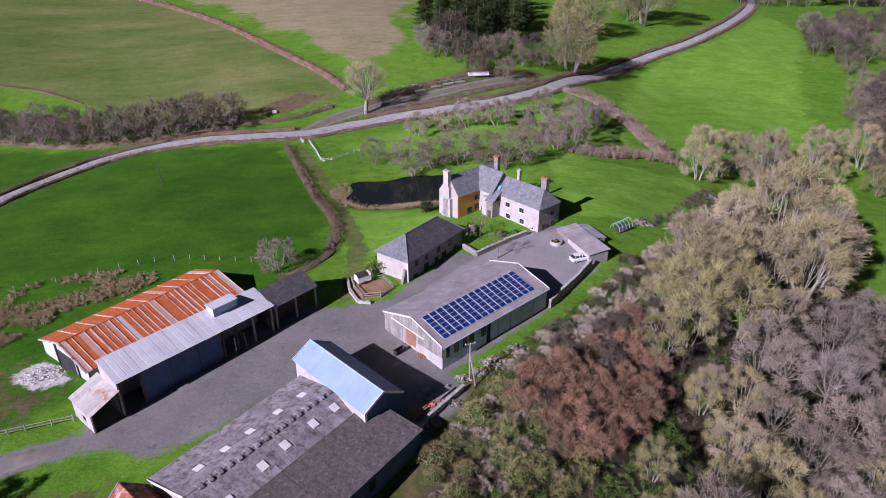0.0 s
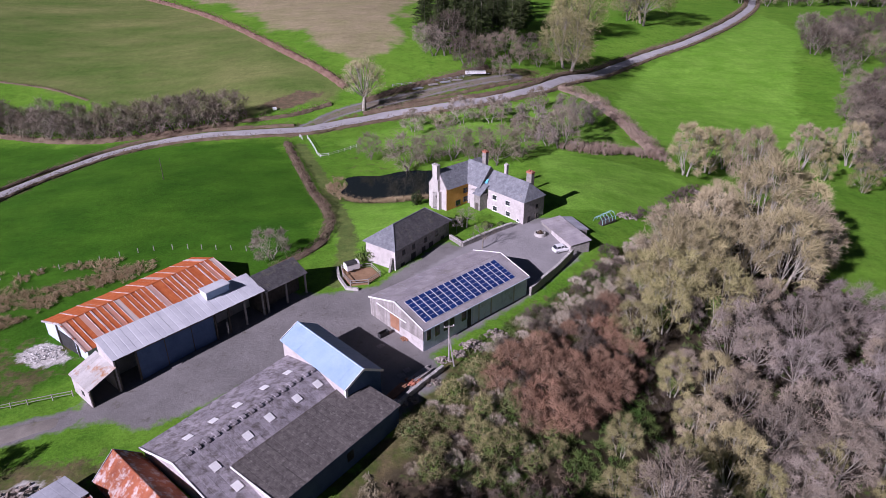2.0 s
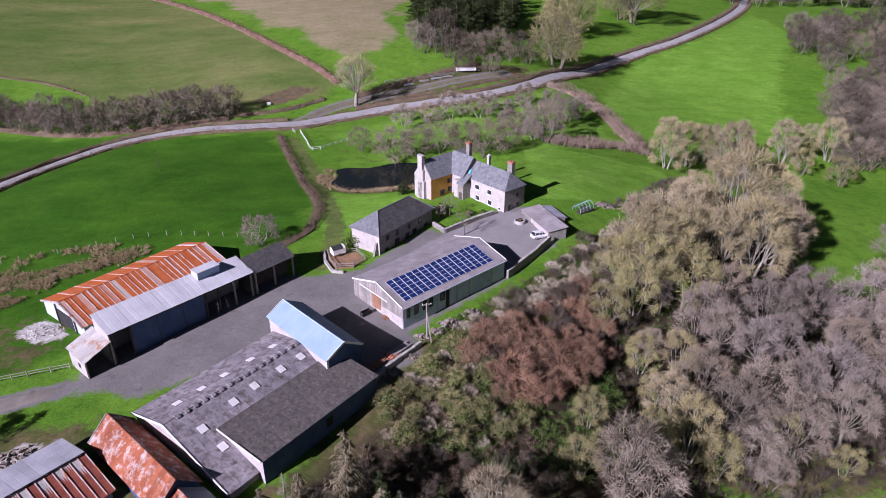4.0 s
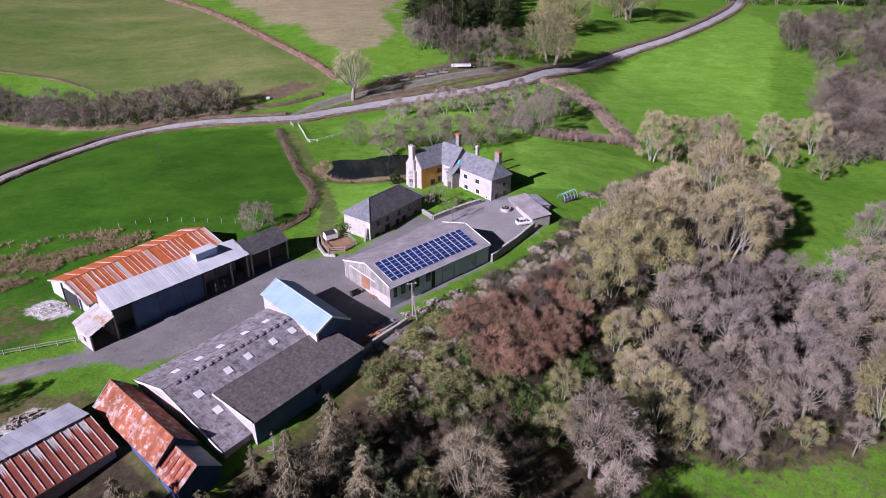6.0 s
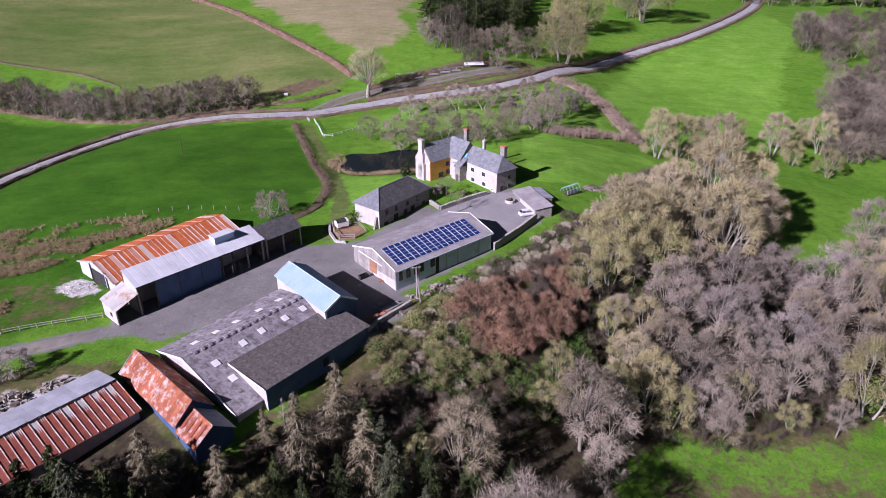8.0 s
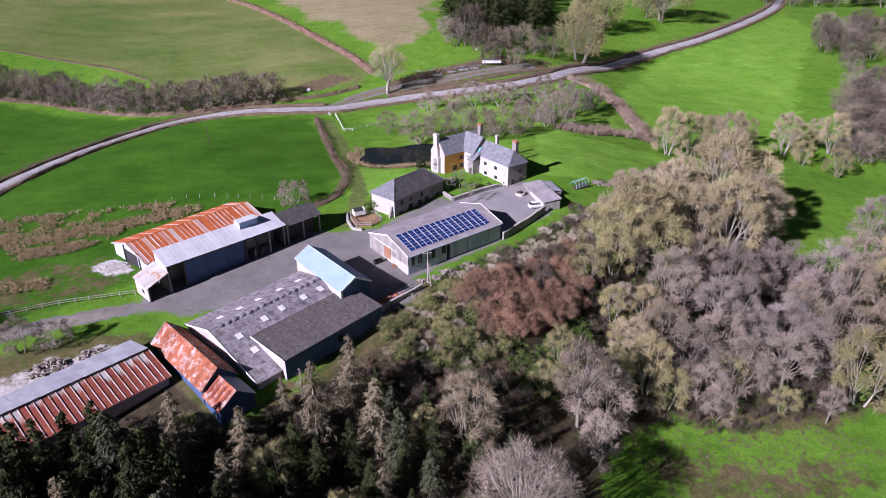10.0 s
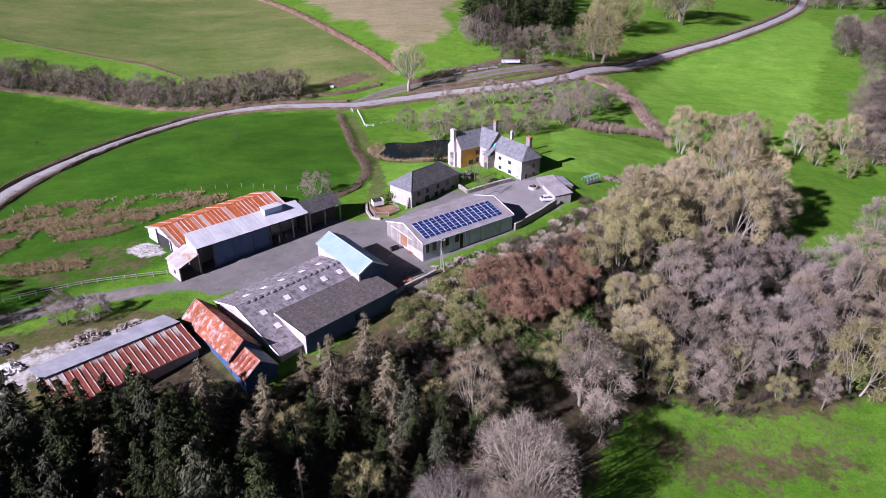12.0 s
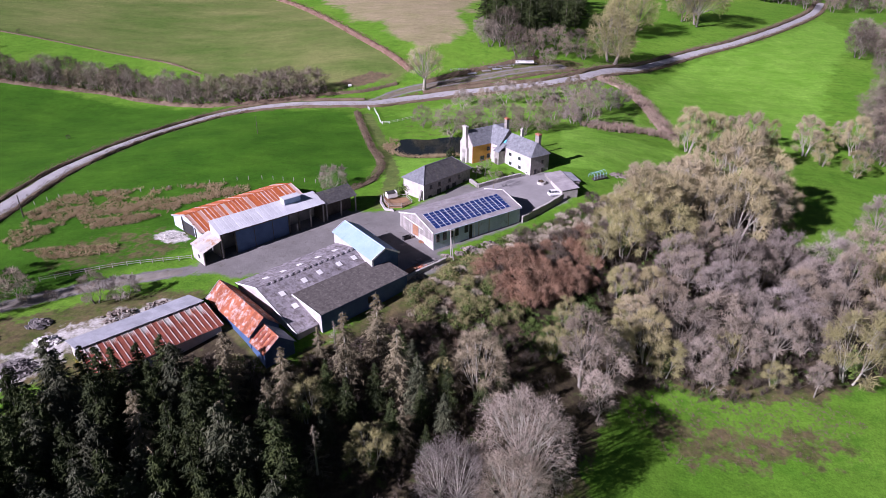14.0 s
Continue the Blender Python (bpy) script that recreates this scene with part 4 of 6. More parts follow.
def white_range():
    e = thing("cart_shed", -48.6, 75.6, -1.4, 51.0, "tall open-fronted cart shed with a white sheeted roof", "shed")
    # x along the yard front, y back towards the orange barn
    L, D, z0, z1 = 27.4, 5.2, 6.5, 8.1
    sheet_roof(e, (-0.2, -0.3, z0), (L + 0.4, 0, 0), (0, D + 0.3, z1 - z0), 27, 1, M_TIN_WHITE, waves=4, seed=31, amp=0.03)
    box("back_wall", (0.1, D - 0.3, -2, L, D, z1 - 0.15), M_CONCRETE, e, "grey block back wall")
    body("end_wall", [(0, -1.5), (0, z0 - 0.1), (D, z1 - 0.15), (D, -1.5)], 0, 0.25, M_WHITE, e, "white end wall")
    body("end_wall", [(0, -1.5), (0, z0 - 0.1), (D, z1 - 0.15), (D, -1.5)], L - 0.25, L, M_DARKWOOD, e)
    box("front_wall", (3.6, 0.25, -1.5, 17.2, 0.5, z0 - 0.5), M_BLUE_WALL, e, "blue-grey sheeted front bay")
    for x in (8.3, 13.0):
        box("joint", (x, 0.2, -1.5, x + 0.12, 0.25, z0 - 0.5), M_DARKWOOD, e)
    for x in (0.2, 3.4, 17.3, 19.9, 23.2, 26.9):
        box("post", (x, 0.0, -1.5, x + 0.28, 0.28, z0 - 0.15), M_TIMBER if x > 20 else M_DARKWOOD, e)
    box("beam", (0, 0.0, z0 - 0.4, L, 0.2, z0 - 0.1), M_DARKWOOD, e)
    # clad box on the upper edge, its sky-lit shade painted pale blue
    v, f = boxes_vf([(18.2, 3.0, z1 - 0.9, 22.6, 5.0, z1 + 0.85)])
    c = geo("roof_box", v, f, M_TIN_BLUE, e, "sheeted lantern box on the roof")
    box("box_lid", (18.0, 2.8, z1 + 0.85, 22.8, 5.2, z1 + 0.97), M_TIN_WHITE, c)
    box("box_side", (18.1, 2.9, z1 - 0.9, 18.2, 5.0, z1 + 0.85), M_TIN_WHITE, c)
    return e


white_range()


def rusty_lean():
    e = thing("lean_to", -48.6, 75.6, -1.4, 51.0, "small lean-to with a rust-streaked galvanised roof", "shed")
    # drops away from the white end wall towards local -x
    sheet_roof(e, (-4.6, 6.6, 3.3), (0, -6.9, 0), (4.7, 0, 1.9), 7, 1, M_GALV_RUST, waves=4, seed=41)
    box("wall", (-4.4, 0.1, -1.5, -4.2, 6.2, 3.2), M_WHITE, e, "whitewashed low wall")
    box("back_wall", (-4.2, 6.0, -1.5, 0.0, 6.2, 3.2), M_CONCRETE, e)
    for x in (-4.3, -0.3):
        box("post", (x, -0.1, -1.5, x + 0.2, 0.1, 3.3 if x < -2 else 4.9), M_DARKWOOD, e)
    box("window", (-4.45, 2.2, 1.2, -4.4, 3.0, 2.0), M_DARK, e)
    return e


rusty_lean()


def black_shed():
    e = thing("shed", -31.2, 97.0, -0.9, 52.0, "dark slate-roofed open shed at the end of the range", "shed")
    body("wall", [(2.2, -1.5), (2.2, 5.9), (3.6, 7.2), (7.6, 4.4), (7.6, -1.5)], 0.3, 9.2, M_DARKWOOD, e)
    slate_roof(e, ((-0.2, -0.4, 5.6), (9.6, -0.4, 5.6), (9.6, 3.6, 7.7), (-0.2, 3.6, 7.7)), M_SLATE_DARK)
    slate_roof(e, ((9.6, 8.0, 4.3), (-0.2, 8.0, 4.3), (-0.2, 3.6, 7.7), (9.6, 3.6, 7.7)), M_SLATE_DARK)
    for x in (0.3, 4.6, 9.1):
        box("post", (x, 0, -1.5, x + 0.3, 0.3, 5.7), M_TIMBER, e)
    return e


black_shed()

# the rust-red shed and the long low shed near the big barn's end
r = gable_shed("shed", -42.0, 55.7, -1.6, -39.3, 17.6, 5.9, 2.9, 5.6, (M_BLUE_WALL, M_RUST, M_RUST), "narrow shed with a flaking rust-red corrugated roof", cols=18, seed=51)
# black sheet on the closed side, painted shade
box("opening", (0.8, -0.12, 0.0, 4.6, -0.02, 2.5), M_DARK, r, "black sheet painted as the shade under the open side")
for q, p in (((-0.34, -0.3, 2.6), (-0.34, 2.95, 5.66)), ((-0.34, 6.2, 2.6), (-0.34, 2.95, 5.66))):
    beam("bargeboard", q, p, 0.1, M_TIN_GREY, r, h=0.25)
r2 = gable_shed("shed", -42.0 + 17.9 * math.cos(radians(-39.3)), 55.7 + 17.9 * math.sin(radians(-39.3)), -2.6, -39.3, 5.0, 5.9, 2.9, 5.1, (M_BLUE_WALL, M_RUST, M_TIN_GREY), "end bay with striped red and white sheets", cols=5, seed=53)
for i in range(4):
    box("patch_sheet", (0.2 + i * 1.25, 0.0, 0.0, 0.75 + i * 1.25, 2.6, 0.03), M_RUST_RED, r2, "red painted sheet", at=slope_matrix((0, 0, 2.98), (1, 0, 0), (0, 2.95, 2.2)) @ Matrix.Translation((0, 0.5, 0.1)))


def long_shed():
    e = thing("shed", -59.8, 38.0, -2.2, 53.5, "long low shed with grey and rust-red corrugated roof", "shed")
    body("wall", [(0, -2.5), (0, 3.1), (-6.6, 4.6), (-13.4, 2.7), (-13.4, -3.5)], 0.2, 22.4, M_CONCRETE, e, "pale block walls")
    sheet_roof(e, (22.8, 0.4, 3.15), (-23.2, 0, 0), (0, -7.2, 1.75), 22, 2, M_TIN_GREY, waves=4, seed=61)
    sheet_roof(e, (-0.4, -13.8, 2.65), (23.2, 0, 0), (0, 7.1, 1.85), 22, 1, M_RUST_RED, waves=4, seed=63)
    for i in range(23):
        x = -0.4 + i * 23.2 / 22
        beam("rib_cap", (x, -13.7, 2.78), (x, -6.75, 4.62), 0.13, M_RIB, e, h=0.1)
    box("wall_plate", (-0.2, 0.05, 2.6, 22.6, 0.3, 3.1), M_WHITE, e)
    return e


long_shed()


# ---- trees ----
def twig_strips(P, D, length, width, V, F, rng, droop=0.0, up=0.0):
    """A thin tapering blade from each point P along D."""
    n = len(P)
    ln = length * rng.uniform(0.5, 1.3, n)[:, None]
    side = np.cross(D, rng.normal(size=(n, 3)))
    side /= np.linalg.norm(side, axis=1)[:, None] + 1e-9
    w = width * rng.uniform(0.7, 1.3, n)[:, None]
    tip = P + D * ln + np.array([0, 0, 1.0]) * (up - droop) * ln
    k = len(V)
    V.extend(np.stack([P - side * w / 2, P + side * w / 2, tip], 1).reshape(-1, 3).tolist())
    F.extend((k + 3 * i, k + 3 * i + 1, k + 3 * i + 2) for i in range(n))


def dome_tree(seed, h=12.0, rx=4.0, lobes=14, twigs=2600, low=0.25, r0=0.28, length=0.55, width=0.06, rise=0.5, stems=1, loose=0.8, skirt=0.75):
    """A bare tree: forked tapered stems in one mesh, and a crown of twig clumps with gaps between them in another."""
    rng = np.random.default_rng(seed)
    r = random.Random(seed)
    TV, TF = [], []
    zc, rz = h * (0.5 + low * 0.5), h * (0.5 - low * 0.5)
    forks = []
    for s in range(stems):
        a = 2.4 * s + r.random()
        foot = Vector((math.cos(a), math.sin(a), 0)) * (0.0 if stems == 1 else 0.12 * rx)
        fork = Vector((math.cos(a), math.sin(a), 0)) * (0.06 if stems == 1 else 0.28) * rx + Vector((0, 0, h * (low + 0.12) * r.uniform(0.85, 1.2)))
        rr = r0 / math.sqrt(stems)
        mid = foot.lerp(fork, 0.5) + Vector((r.uniform(-0.15, 0.15), r.uniform(-0.15, 0.15), 0))
        tube_vf([foot - Vector((0, 0, 0.8)), mid, fork], [rr * 1.3, rr, rr * 0.85], 6, TV, TF)
        forks.append((fork, rr))
    P, D, S = [], [], []
    for i in range(lobes):
        q = (i + 0.5) / lobes
        el = math.asin(min(1.0, -skirt + (1 + skirt) * q)) + r.uniform(-0.12, 0.12)
        az = 2.39996 * i + r.uniform(-0.3, 0.3)
        out = Vector((math.cos(az) * math.cos(el) * rx, math.sin(az) * math.cos(el) * rx, math.sin(el) * rz))
        k = r.uniform(0.52, 0.74) + 0.3 * max(0.0, -math.sin(el))
        c = Vector((0, 0, zc)) + out * k
        fork, rr = min(forks, key=lambda f: (f[0].xy - c.xy).length + r.random())
        mid = fork.lerp(c, 0.5) + Vector((r.uniform(-0.3, 0.3), r.uniform(-0.3, 0.3), -0.06 * (c - fork).length))
        tube_vf([fork, mid, c], [rr * 0.36, rr * 0.24, rr * 0.12], 5, TV, TF)
        R = rx * r.uniform(0.26, 0.40)
        if el < -0.2:
            c.z = max(c.z, 0.1 * h)
        o = np.array(out.normalized()) * 0.75 + np.array([0, 0, rise if el > 0 else 0.1 * rise])
        for m in range(5):
            d = Vector(o + rng.normal(size=3) * 0.8).normalized()
            tube_vf([mid.lerp(c, r.uniform(0.3, 1)), c + d * R * r.uniform(0.7, 1.1)], [rr * 0.16, rr * 0.04], 3, TV, TF)
        n = int(twigs / lobes)
        d = o + rng.normal(size=(n, 3)) * loose
        d /= np.linalg.norm(d, axis=1)[:, None]
        P.append(np.array(c) + d * (R * rng.uniform(0.0, 1.0, n) ** 0.6)[:, None] * np.array([1, 1, 0.9]))
        d2 = d + rng.normal(size=(n, 3)) * 0.75
        D.append(d2 / np.linalg.norm(d2, axis=1)[:, None])
    V, F = [], []
    twig_strips(np.concatenate(P), np.concatenate(D), length, width, V, F, rng)
    return TV, TF, V, F


def conifer(seed, h=15.0, spread=2.8, tiers=26, per=9, droop=0.35, blade=0.55, wide=0.20):
    rng = np.random.default_rng(seed)
    TV, TF = tube_vf([(0, 0, -0.5), (0, 0, h * 0.5), (0, 0, h)], [0.26, 0.15, 0.02], 6)
    V, F = [], []
    for i in range(tiers):
        q = 0.10 + 0.9 * i / tiers
        R = spread * (1 - q) ** 0.8 + 0.15
        for k in range(max(4, int(per * (1.1 - q * 0.6)))):
            az = rng.uniform(0, 2 * math.pi)
            ln = R * rng.uniform(0.65, 1.15)
            dirn = np.array([math.cos(az), math.sin(az), 0.12 - droop * rng.uniform(0.4, 1.2)])
            n = 22
            s = np.linspace(0.12, 1, n)[:, None]
            P = np.array([0, 0, h * q + rng.uniform(-0.2, 0.2)]) + dirn * ln * s + np.array([0, 0, 0.2]) * s ** 2 * ln
            sd = np.array([-math.sin(az), math.cos(az), 0])
            sign = np.where(np.arange(n) % 2, 1, -1)[:, None]
            D = dirn * 0.55 + sd * sign * 0.75 + rng.normal(size=(n, 3)) * 0.25 + np.array([0, 0, -0.15])
            D /= np.linalg.norm(D, axis=1)[:, None]
            twig_strips(P, D, blade * (0.5 + 0.5 * ln / spread), wide, V, F, rng, droop=0.25)
    return TV, TF, V, F


def leaf_cloud(seed, n, rad, centre, size, squash=1.0):
    """Many small leaves round a centre, denser at the skin."""
    rng = np.random.default_rng(seed)
    d = rng.normal(size=(n, 3))
    d /= np.linalg.norm(d, axis=1)[:, None]
    lump = 1 + 0.25 * np.sin(3 * d[:, 0] + seed) * np.cos(4 * d[:, 1]) + 0.15 * np.sin(7 * d[:, 2] + 2 * d[:, 0])
    P = np.array(centre) + d * (rad * lump * rng.uniform(0.55, 1.0, n) ** 0.5)[:, None] * np.array([1, 1, squash])
    a = np.cross(d, rng.normal(size=(n, 3)))
    a /= np.linalg.norm(a, axis=1)[:, None]
    b = np.cross(d, a) * 0.6 + d * 0.35
    s = size * rng.uniform(0.6, 1.4, n)[:, None]
    V = np.stack([P - a * s, P + b * s, P + a * s, P - b * s], 1).reshape(-1, 3)
    F = [(4 * i, 4 * i + 1, 4 * i + 2, 4 * i + 3) for i in range(n)]
    return V.tolist(), F


def tree_proto(name, made, twig_mat, bark, label, category="tree", extra=None):
    e = new(name)
    e.matrix_world = pose(0, 0, -500)
    tagged(e, label, category)
    geo("trunk", made[0], made[1], bark, e, smooth=True)
    geo("crown", made[2], made[3], twig_mat, e)
    if extra:
        geo(extra[0], extra[1], extra[2], extra[3], e, extra[4])
    return e


USED = {}


def plant(protos, spots, seed, scale=(0.85, 1.15), group=""):
    """Copies of the kinds in turn at the given places, each turned and scaled; the first of a kind is moved there itself."""
    r = random.Random(seed)
    for x, y, *k in spots:
        p = r.choice(protos)
        s = r.uniform(*scale) * (k[0] if k else 1)
        m = Matrix.Translation((x, y, z_at(x, y) - 0.1)) @ Matrix.Rotation(r.uniform(0, 6.28), 4, "Z") @ Matrix.Diagonal((s * r.uniform(0.9, 1.1), s * r.uniform(0.9, 1.1), s, 1))
        if p.name in USED:
            t = copy_thing(p, m)
        else:
            USED[p.name] = 1
            p.matrix_world = m
            t = p
        if group:
            t["group"] = group


def scatter(poly, n, gap, seed, ok=None):
    r = random.Random(seed)
    xs, ys = [p[0] for p in poly], [p[1] for p in poly]
    out, tries = [], 0
    while len(out) < n and tries < n * 60:
        tries += 1
        x, y = r.uniform(min(xs), max(xs)), r.uniform(min(ys), max(ys))
        if inside(np.array(x), np.array(y), poly) and all((x - a) ** 2 + (y - b) ** 2 > gap * gap for a, b in out):
            out.append((x, y))
    return out


tan_a = tree_proto("willow_tree", dome_tree(1, 13.0, 5.0, 24, 5200, 0.06, 0.4, 1.1, 0.078, 0.8, 4, 0.55), M_TWIG_TAN, M_BARK_PALE, "tall bare many-stemmed willow with pale tan twigs")
tan_b = tree_proto("willow_tree", dome_tree(2, 12.0, 5.0, 22, 5000, 0.06, 0.4, 1.0, 0.078, 0.7, 3, 0.6), M_TWIG_TAN, M_BARK_PALE, "broad bare willow with pale straw-coloured twigs")
grey_a = tree_proto("alder_tree", dome_tree(3, 11.5, 4.0, 19, 3400, 0.08, 0.26, 0.8, 0.07, 0.5, 2, 0.7), M_TWIG_GREY, M_BARK, "bare grey-mauve alder with dense fine twigs")
grey_b = tree_proto("alder_tree", dome_tree(4, 10.0, 4.0, 18, 3400, 0.04, 0.26, 0.8, 0.07, 0.4, 3, 0.7), M_TWIG_GREY, M_BARK, "bare spreading grey tree on the bank")
grey_c = tree_proto("alder_tree", dome_tree(17, 12.5, 3.4, 17, 2800, 0.2, 0.2, 0.75, 0.065, 0.7, 1, 0.7, 0.5), M_TWIG_GREY, M_BARK, "slim pale-stemmed grey alder")
olive_a = tree_proto("sallow_tree", dome_tree(5, 9.5, 4.0, 18, 3400, 0.05, 0.26, 0.85, 0.07, 0.6, 4, 0.6), M_TWIG_OLIVE, M_BARK_PALE, "yellow-green catkin sallow with ivy on its stems", extra=("ivy", *leaf_cloud(31, 420, 0.9, (0, 0, 2.2), 0.16, 2.4), M_IVY, "green ivy round the stems"))
dark_a = tree_proto("thorn_tree", dome_tree(6, 5.6, 2.8, 12, 1500, 0.04, 0.16, 0.65, 0.05, 0.4, 2), M_TWIG_DARK, M_BARK, "low dark bare thorn with tangled twigs")
ash_a = tree_proto("ash_tree", dome_tree(7, 17, 7.0, 40, 13000, 0.05, 0.45, 0.75, 0.06, 0.35, 2, 0.85), M_TWIG_GREY, M_BARK_PALE, "large bare grey ash with a rounded crown")
small_a = tree_proto("orchard_tree", dome_tree(8, 5.0, 2.8, 12, 1500, 0.08, 0.14, 0.6, 0.085, 0.4, 2), M_TWIG_GREY, M_BARK_PALE, "small bare lichen-grey fruit tree")
small_b = tree_proto("garden_tree", dome_tree(23, 5.0, 2.4, 9, 320, 0.25, 0.12, 0.7, 0.045, 0.4, 1, 0.8, 0.2), M_TWIG_GREY, M_BARK, "small thin bare garden tree")
far_g = tree_proto("hedge_tree", dome_tree(9, 8.5, 4.0, 14, 1400, 0.03, 0.22, 1.1, 0.09, 0.4, 2), M_TWIG_FAR, M_BARK, "bare grey-brown hedgerow tree")
far_d = tree_proto("hedge_tree", dome_tree(10, 8.0, 4.0, 14, 1400, 0.03, 0.22, 1.1, 0.09, 0.4, 2), M_TWIG_DARK, M_BARK, "bare dark hedgerow tree")
far_t = tree_proto("park_tree", dome_tree(11, 13, 6.0, 26, 4200, 0.06, 0.4, 1.2, 0.08, 0.4, 2), M_TWIG_OLIVE, M_BARK, "broad budding tree standing in pasture")
oak = tree_proto("oak_tree", dome_tree(12, 14, 5.6, 22, 2600, 0.12, 0.5, 1.2, 0.07, 0.5, 1, 0.8, 0.3), M_TWIG_TAN, M_BARK_PALE, "large bare roadside oak with pale limbs")
fir_a = tree_proto("spruce_tree", conifer(13, 15, 3.9, 30, 10, 0.5, 0.75, 0.17), M_NEEDLE, M_BARK, "tall dark green spruce with layered boughs")
fir_b = tree_proto("spruce_tree", conifer(14, 12.5, 3.9, 24, 10, 0.65, 0.8, 0.17), M_NEEDLE_GREY, M_BARK, "grey-green spruce with long drooping boughs")
larch_a = tree_proto("larch_tree", conifer(15, 12, 3.4, 22, 10, 0.6, 0.8, 0.12), M_LARCH, M_BARK_PALE, "straw-coloured larch with drooping bare boughs")
dead_a = tree_proto("dead_spruce", conifer(18, 11, 2.8, 13, 5, 0.3, 0.6, 0.05), M_TWIG_GREY, M_BARK_PALE, "dead bleached spruce with bare ribs")
far_fir = tree_proto("spruce_tree", conifer(16, 22, 6.0, 20, 9, 0.3, 1.4, 0.36), M_NEEDLE, M_BARK, "dark spruce of the hillside plantation")
bush_red = tree_proto("bramble_bush", dome_tree(19, 3.0, 2.6, 13, 1700, 0.0, 0.08, 0.8, 0.06, 0.4, 4, 0.8, 0.3), M_TWIG_RED, M_BARK, "arching red-brown bramble and dead bracken mound", "bush")
bush_dark = tree_proto("scrub_bush", dome_tree(20, 2.8, 2.4, 12, 1300, 0.0, 0.08, 0.75, 0.045, 0.4, 4, 0.9, 0.3), M_TWIG_DARK, M_BARK, "dark leafless scrub mound on the bank", "bush")
bush_green = tree_proto("ivy_bush", dome_tree(21, 2.4, 2.2, 11, 1000, 0.0, 0.08, 0.6, 0.05, 0.4, 3, 0.9, 0.3), M_TWIG_OLIVE, M_BARK, "sallow scrub overgrown with green ivy", "bush", extra=("ivy", *leaf_cloud(33, 420, 1.9, (0, 0, 1.0), 0.15, 0.7), M_IVY, "green ivy over the scrub"))
bush_pale = tree_proto("grass_tussock", dome_tree(22, 1.4, 2.2, 11, 1100, 0.0, 0.05, 0.7, 0.045, 0.4, 3, 1.0, 0.2), M_STRAW, M_BARK, "bleached dead grass and hogweed mound", "bush")

# the bank wood
plant([tan_a, tan_b], [(71, 185, 1.3), (88, 199, 1.2), (80, 192, 1.1), (90, 184, 1.2), (74, 138, 1.5), (87, 147, 1.3), (51, 115, 1.3), (75, 126, 1.3), (66, 124, 1.3), (90, 140, 1.05), (60, 134, 1.1), (82, 133, 1.2), (66, 145, 1.1), (80, 156, 1.1),
                       (48, 89, 0.77), (46, 72, 0.82), (44, 79, 0.73), (13, 49, 0.85), (47, 112, 1.15), (48, 122, 1.15), (57, 122, 1.2)], 1, (0.92, 1.06), "willows of the bank wood")
plant([olive_a], [(106, 216, 1.3), (44, 109, 1.4), (54, 108, 1.35), (41, 88, 0.8), (50, 70, 0.87), (63, 78, 0.76), (90, 79, 1.6), (36, 97, 0.83), (96, 190, 1.2), (43, 103, 1.1), (40, 112, 0.9)], 2, (0.92, 1.06), "sallows of the bank wood")
plant([grey_a, grey_b, grey_c], [(55, 98, 1.3), (62, 107, 1.25), (69, 102, 1.2), (77, 107, 1.2), (63, 91, 1.15), (69, 94, 1.15), (57, 94, 1.0), (95, 113, 1.35), (107, 123, 1.4), (89, 103, 1.2), (97, 105, 1.3), (115, 137, 1.3), (83, 97, 1.1),
                                 (32, 59, 1.4), (36, 61, 1.15), (55, 77, 1.05), (62, 83, 1.15), (64, 75, 1.0), (57, 72, 0.87), (73, 77, 1.15), (82, 86, 1.15), (87, 87, 1.15), (81, 72, 0.63), (70, 85, 1.08), (78, 91, 1.1), (84, 114, 1.1), (51, 84, 0.95), (102, 95, 1.2)],
      3, (0.92, 1.06), "bare trees of the bank wood")
plant([grey_a, grey_b, grey_c, tan_b], scatter([(104, 86), (126, 92), (140, 112), (140, 134), (120, 130), (108, 110)], 20, 5.5, 13), 13, (0.95, 1.25), "bare trees of the bank wood")
plant([grey_c, olive_a, dark_a, grey_b], scatter([(42, 68), (66, 70), (84, 76), (102, 88), (104, 108), (92, 120), (60, 116), (44, 100)], 20, 6.0, 14), 14, (0.45, 0.7), "young trees of the bank wood")
plant([grey_c, olive_a, dark_a, grey_b], scatter([(26, 62), (40, 64), (44, 74), (44, 96), (38, 96), (34, 84), (28, 74)], 14, 4.2, 4), 4, (0.55, 0.85), "young trees of the bank wood")
plant([ash_a], [(22, 34, 1.15), (21, 26, 0.8), (11, 27, 0.7)], 5, (1, 1.02), "ash trees below the farm")
plant([grey_a, grey_b, dark_a], [(30, 49, 0.9), (26, 57, 0.8), (35, 53, 0.8)], 6, (0.8, 1.15), "bare trees below the farm")
plant([fir_a, fir_b, fir_a], scatter([(-72, 8), (-62, 20), (-50, 27), (-38, 31), (-22, 28), (-8, 18), (-4, 4), (-30, -6), (-60, -6)], 84, 2.9, 7), 7, (0.85, 1.25), "spruces of the shelter belt")
plant([larch_a], [(-6, 50, 1.2), (-10, 43, 1.1), (-28, 35, 0.95), (-18, 28, 1.1), (-23, 23, 1.0), (-34, 19, 1.08), (-1, 44, 1.0), (-16, 46, 0.5)], 8, (0.95, 1.05), "larches below the big barn")
plant([larch_a, fir_b, olive_a, dark_a], scatter([(-22, 36), (-12, 44), (2, 54), (12, 54), (12, 40), (-2, 26), (-14, 30)], 16, 4.2, 18), 18, (0.5, 0.85), "mixed trees below the big barn")
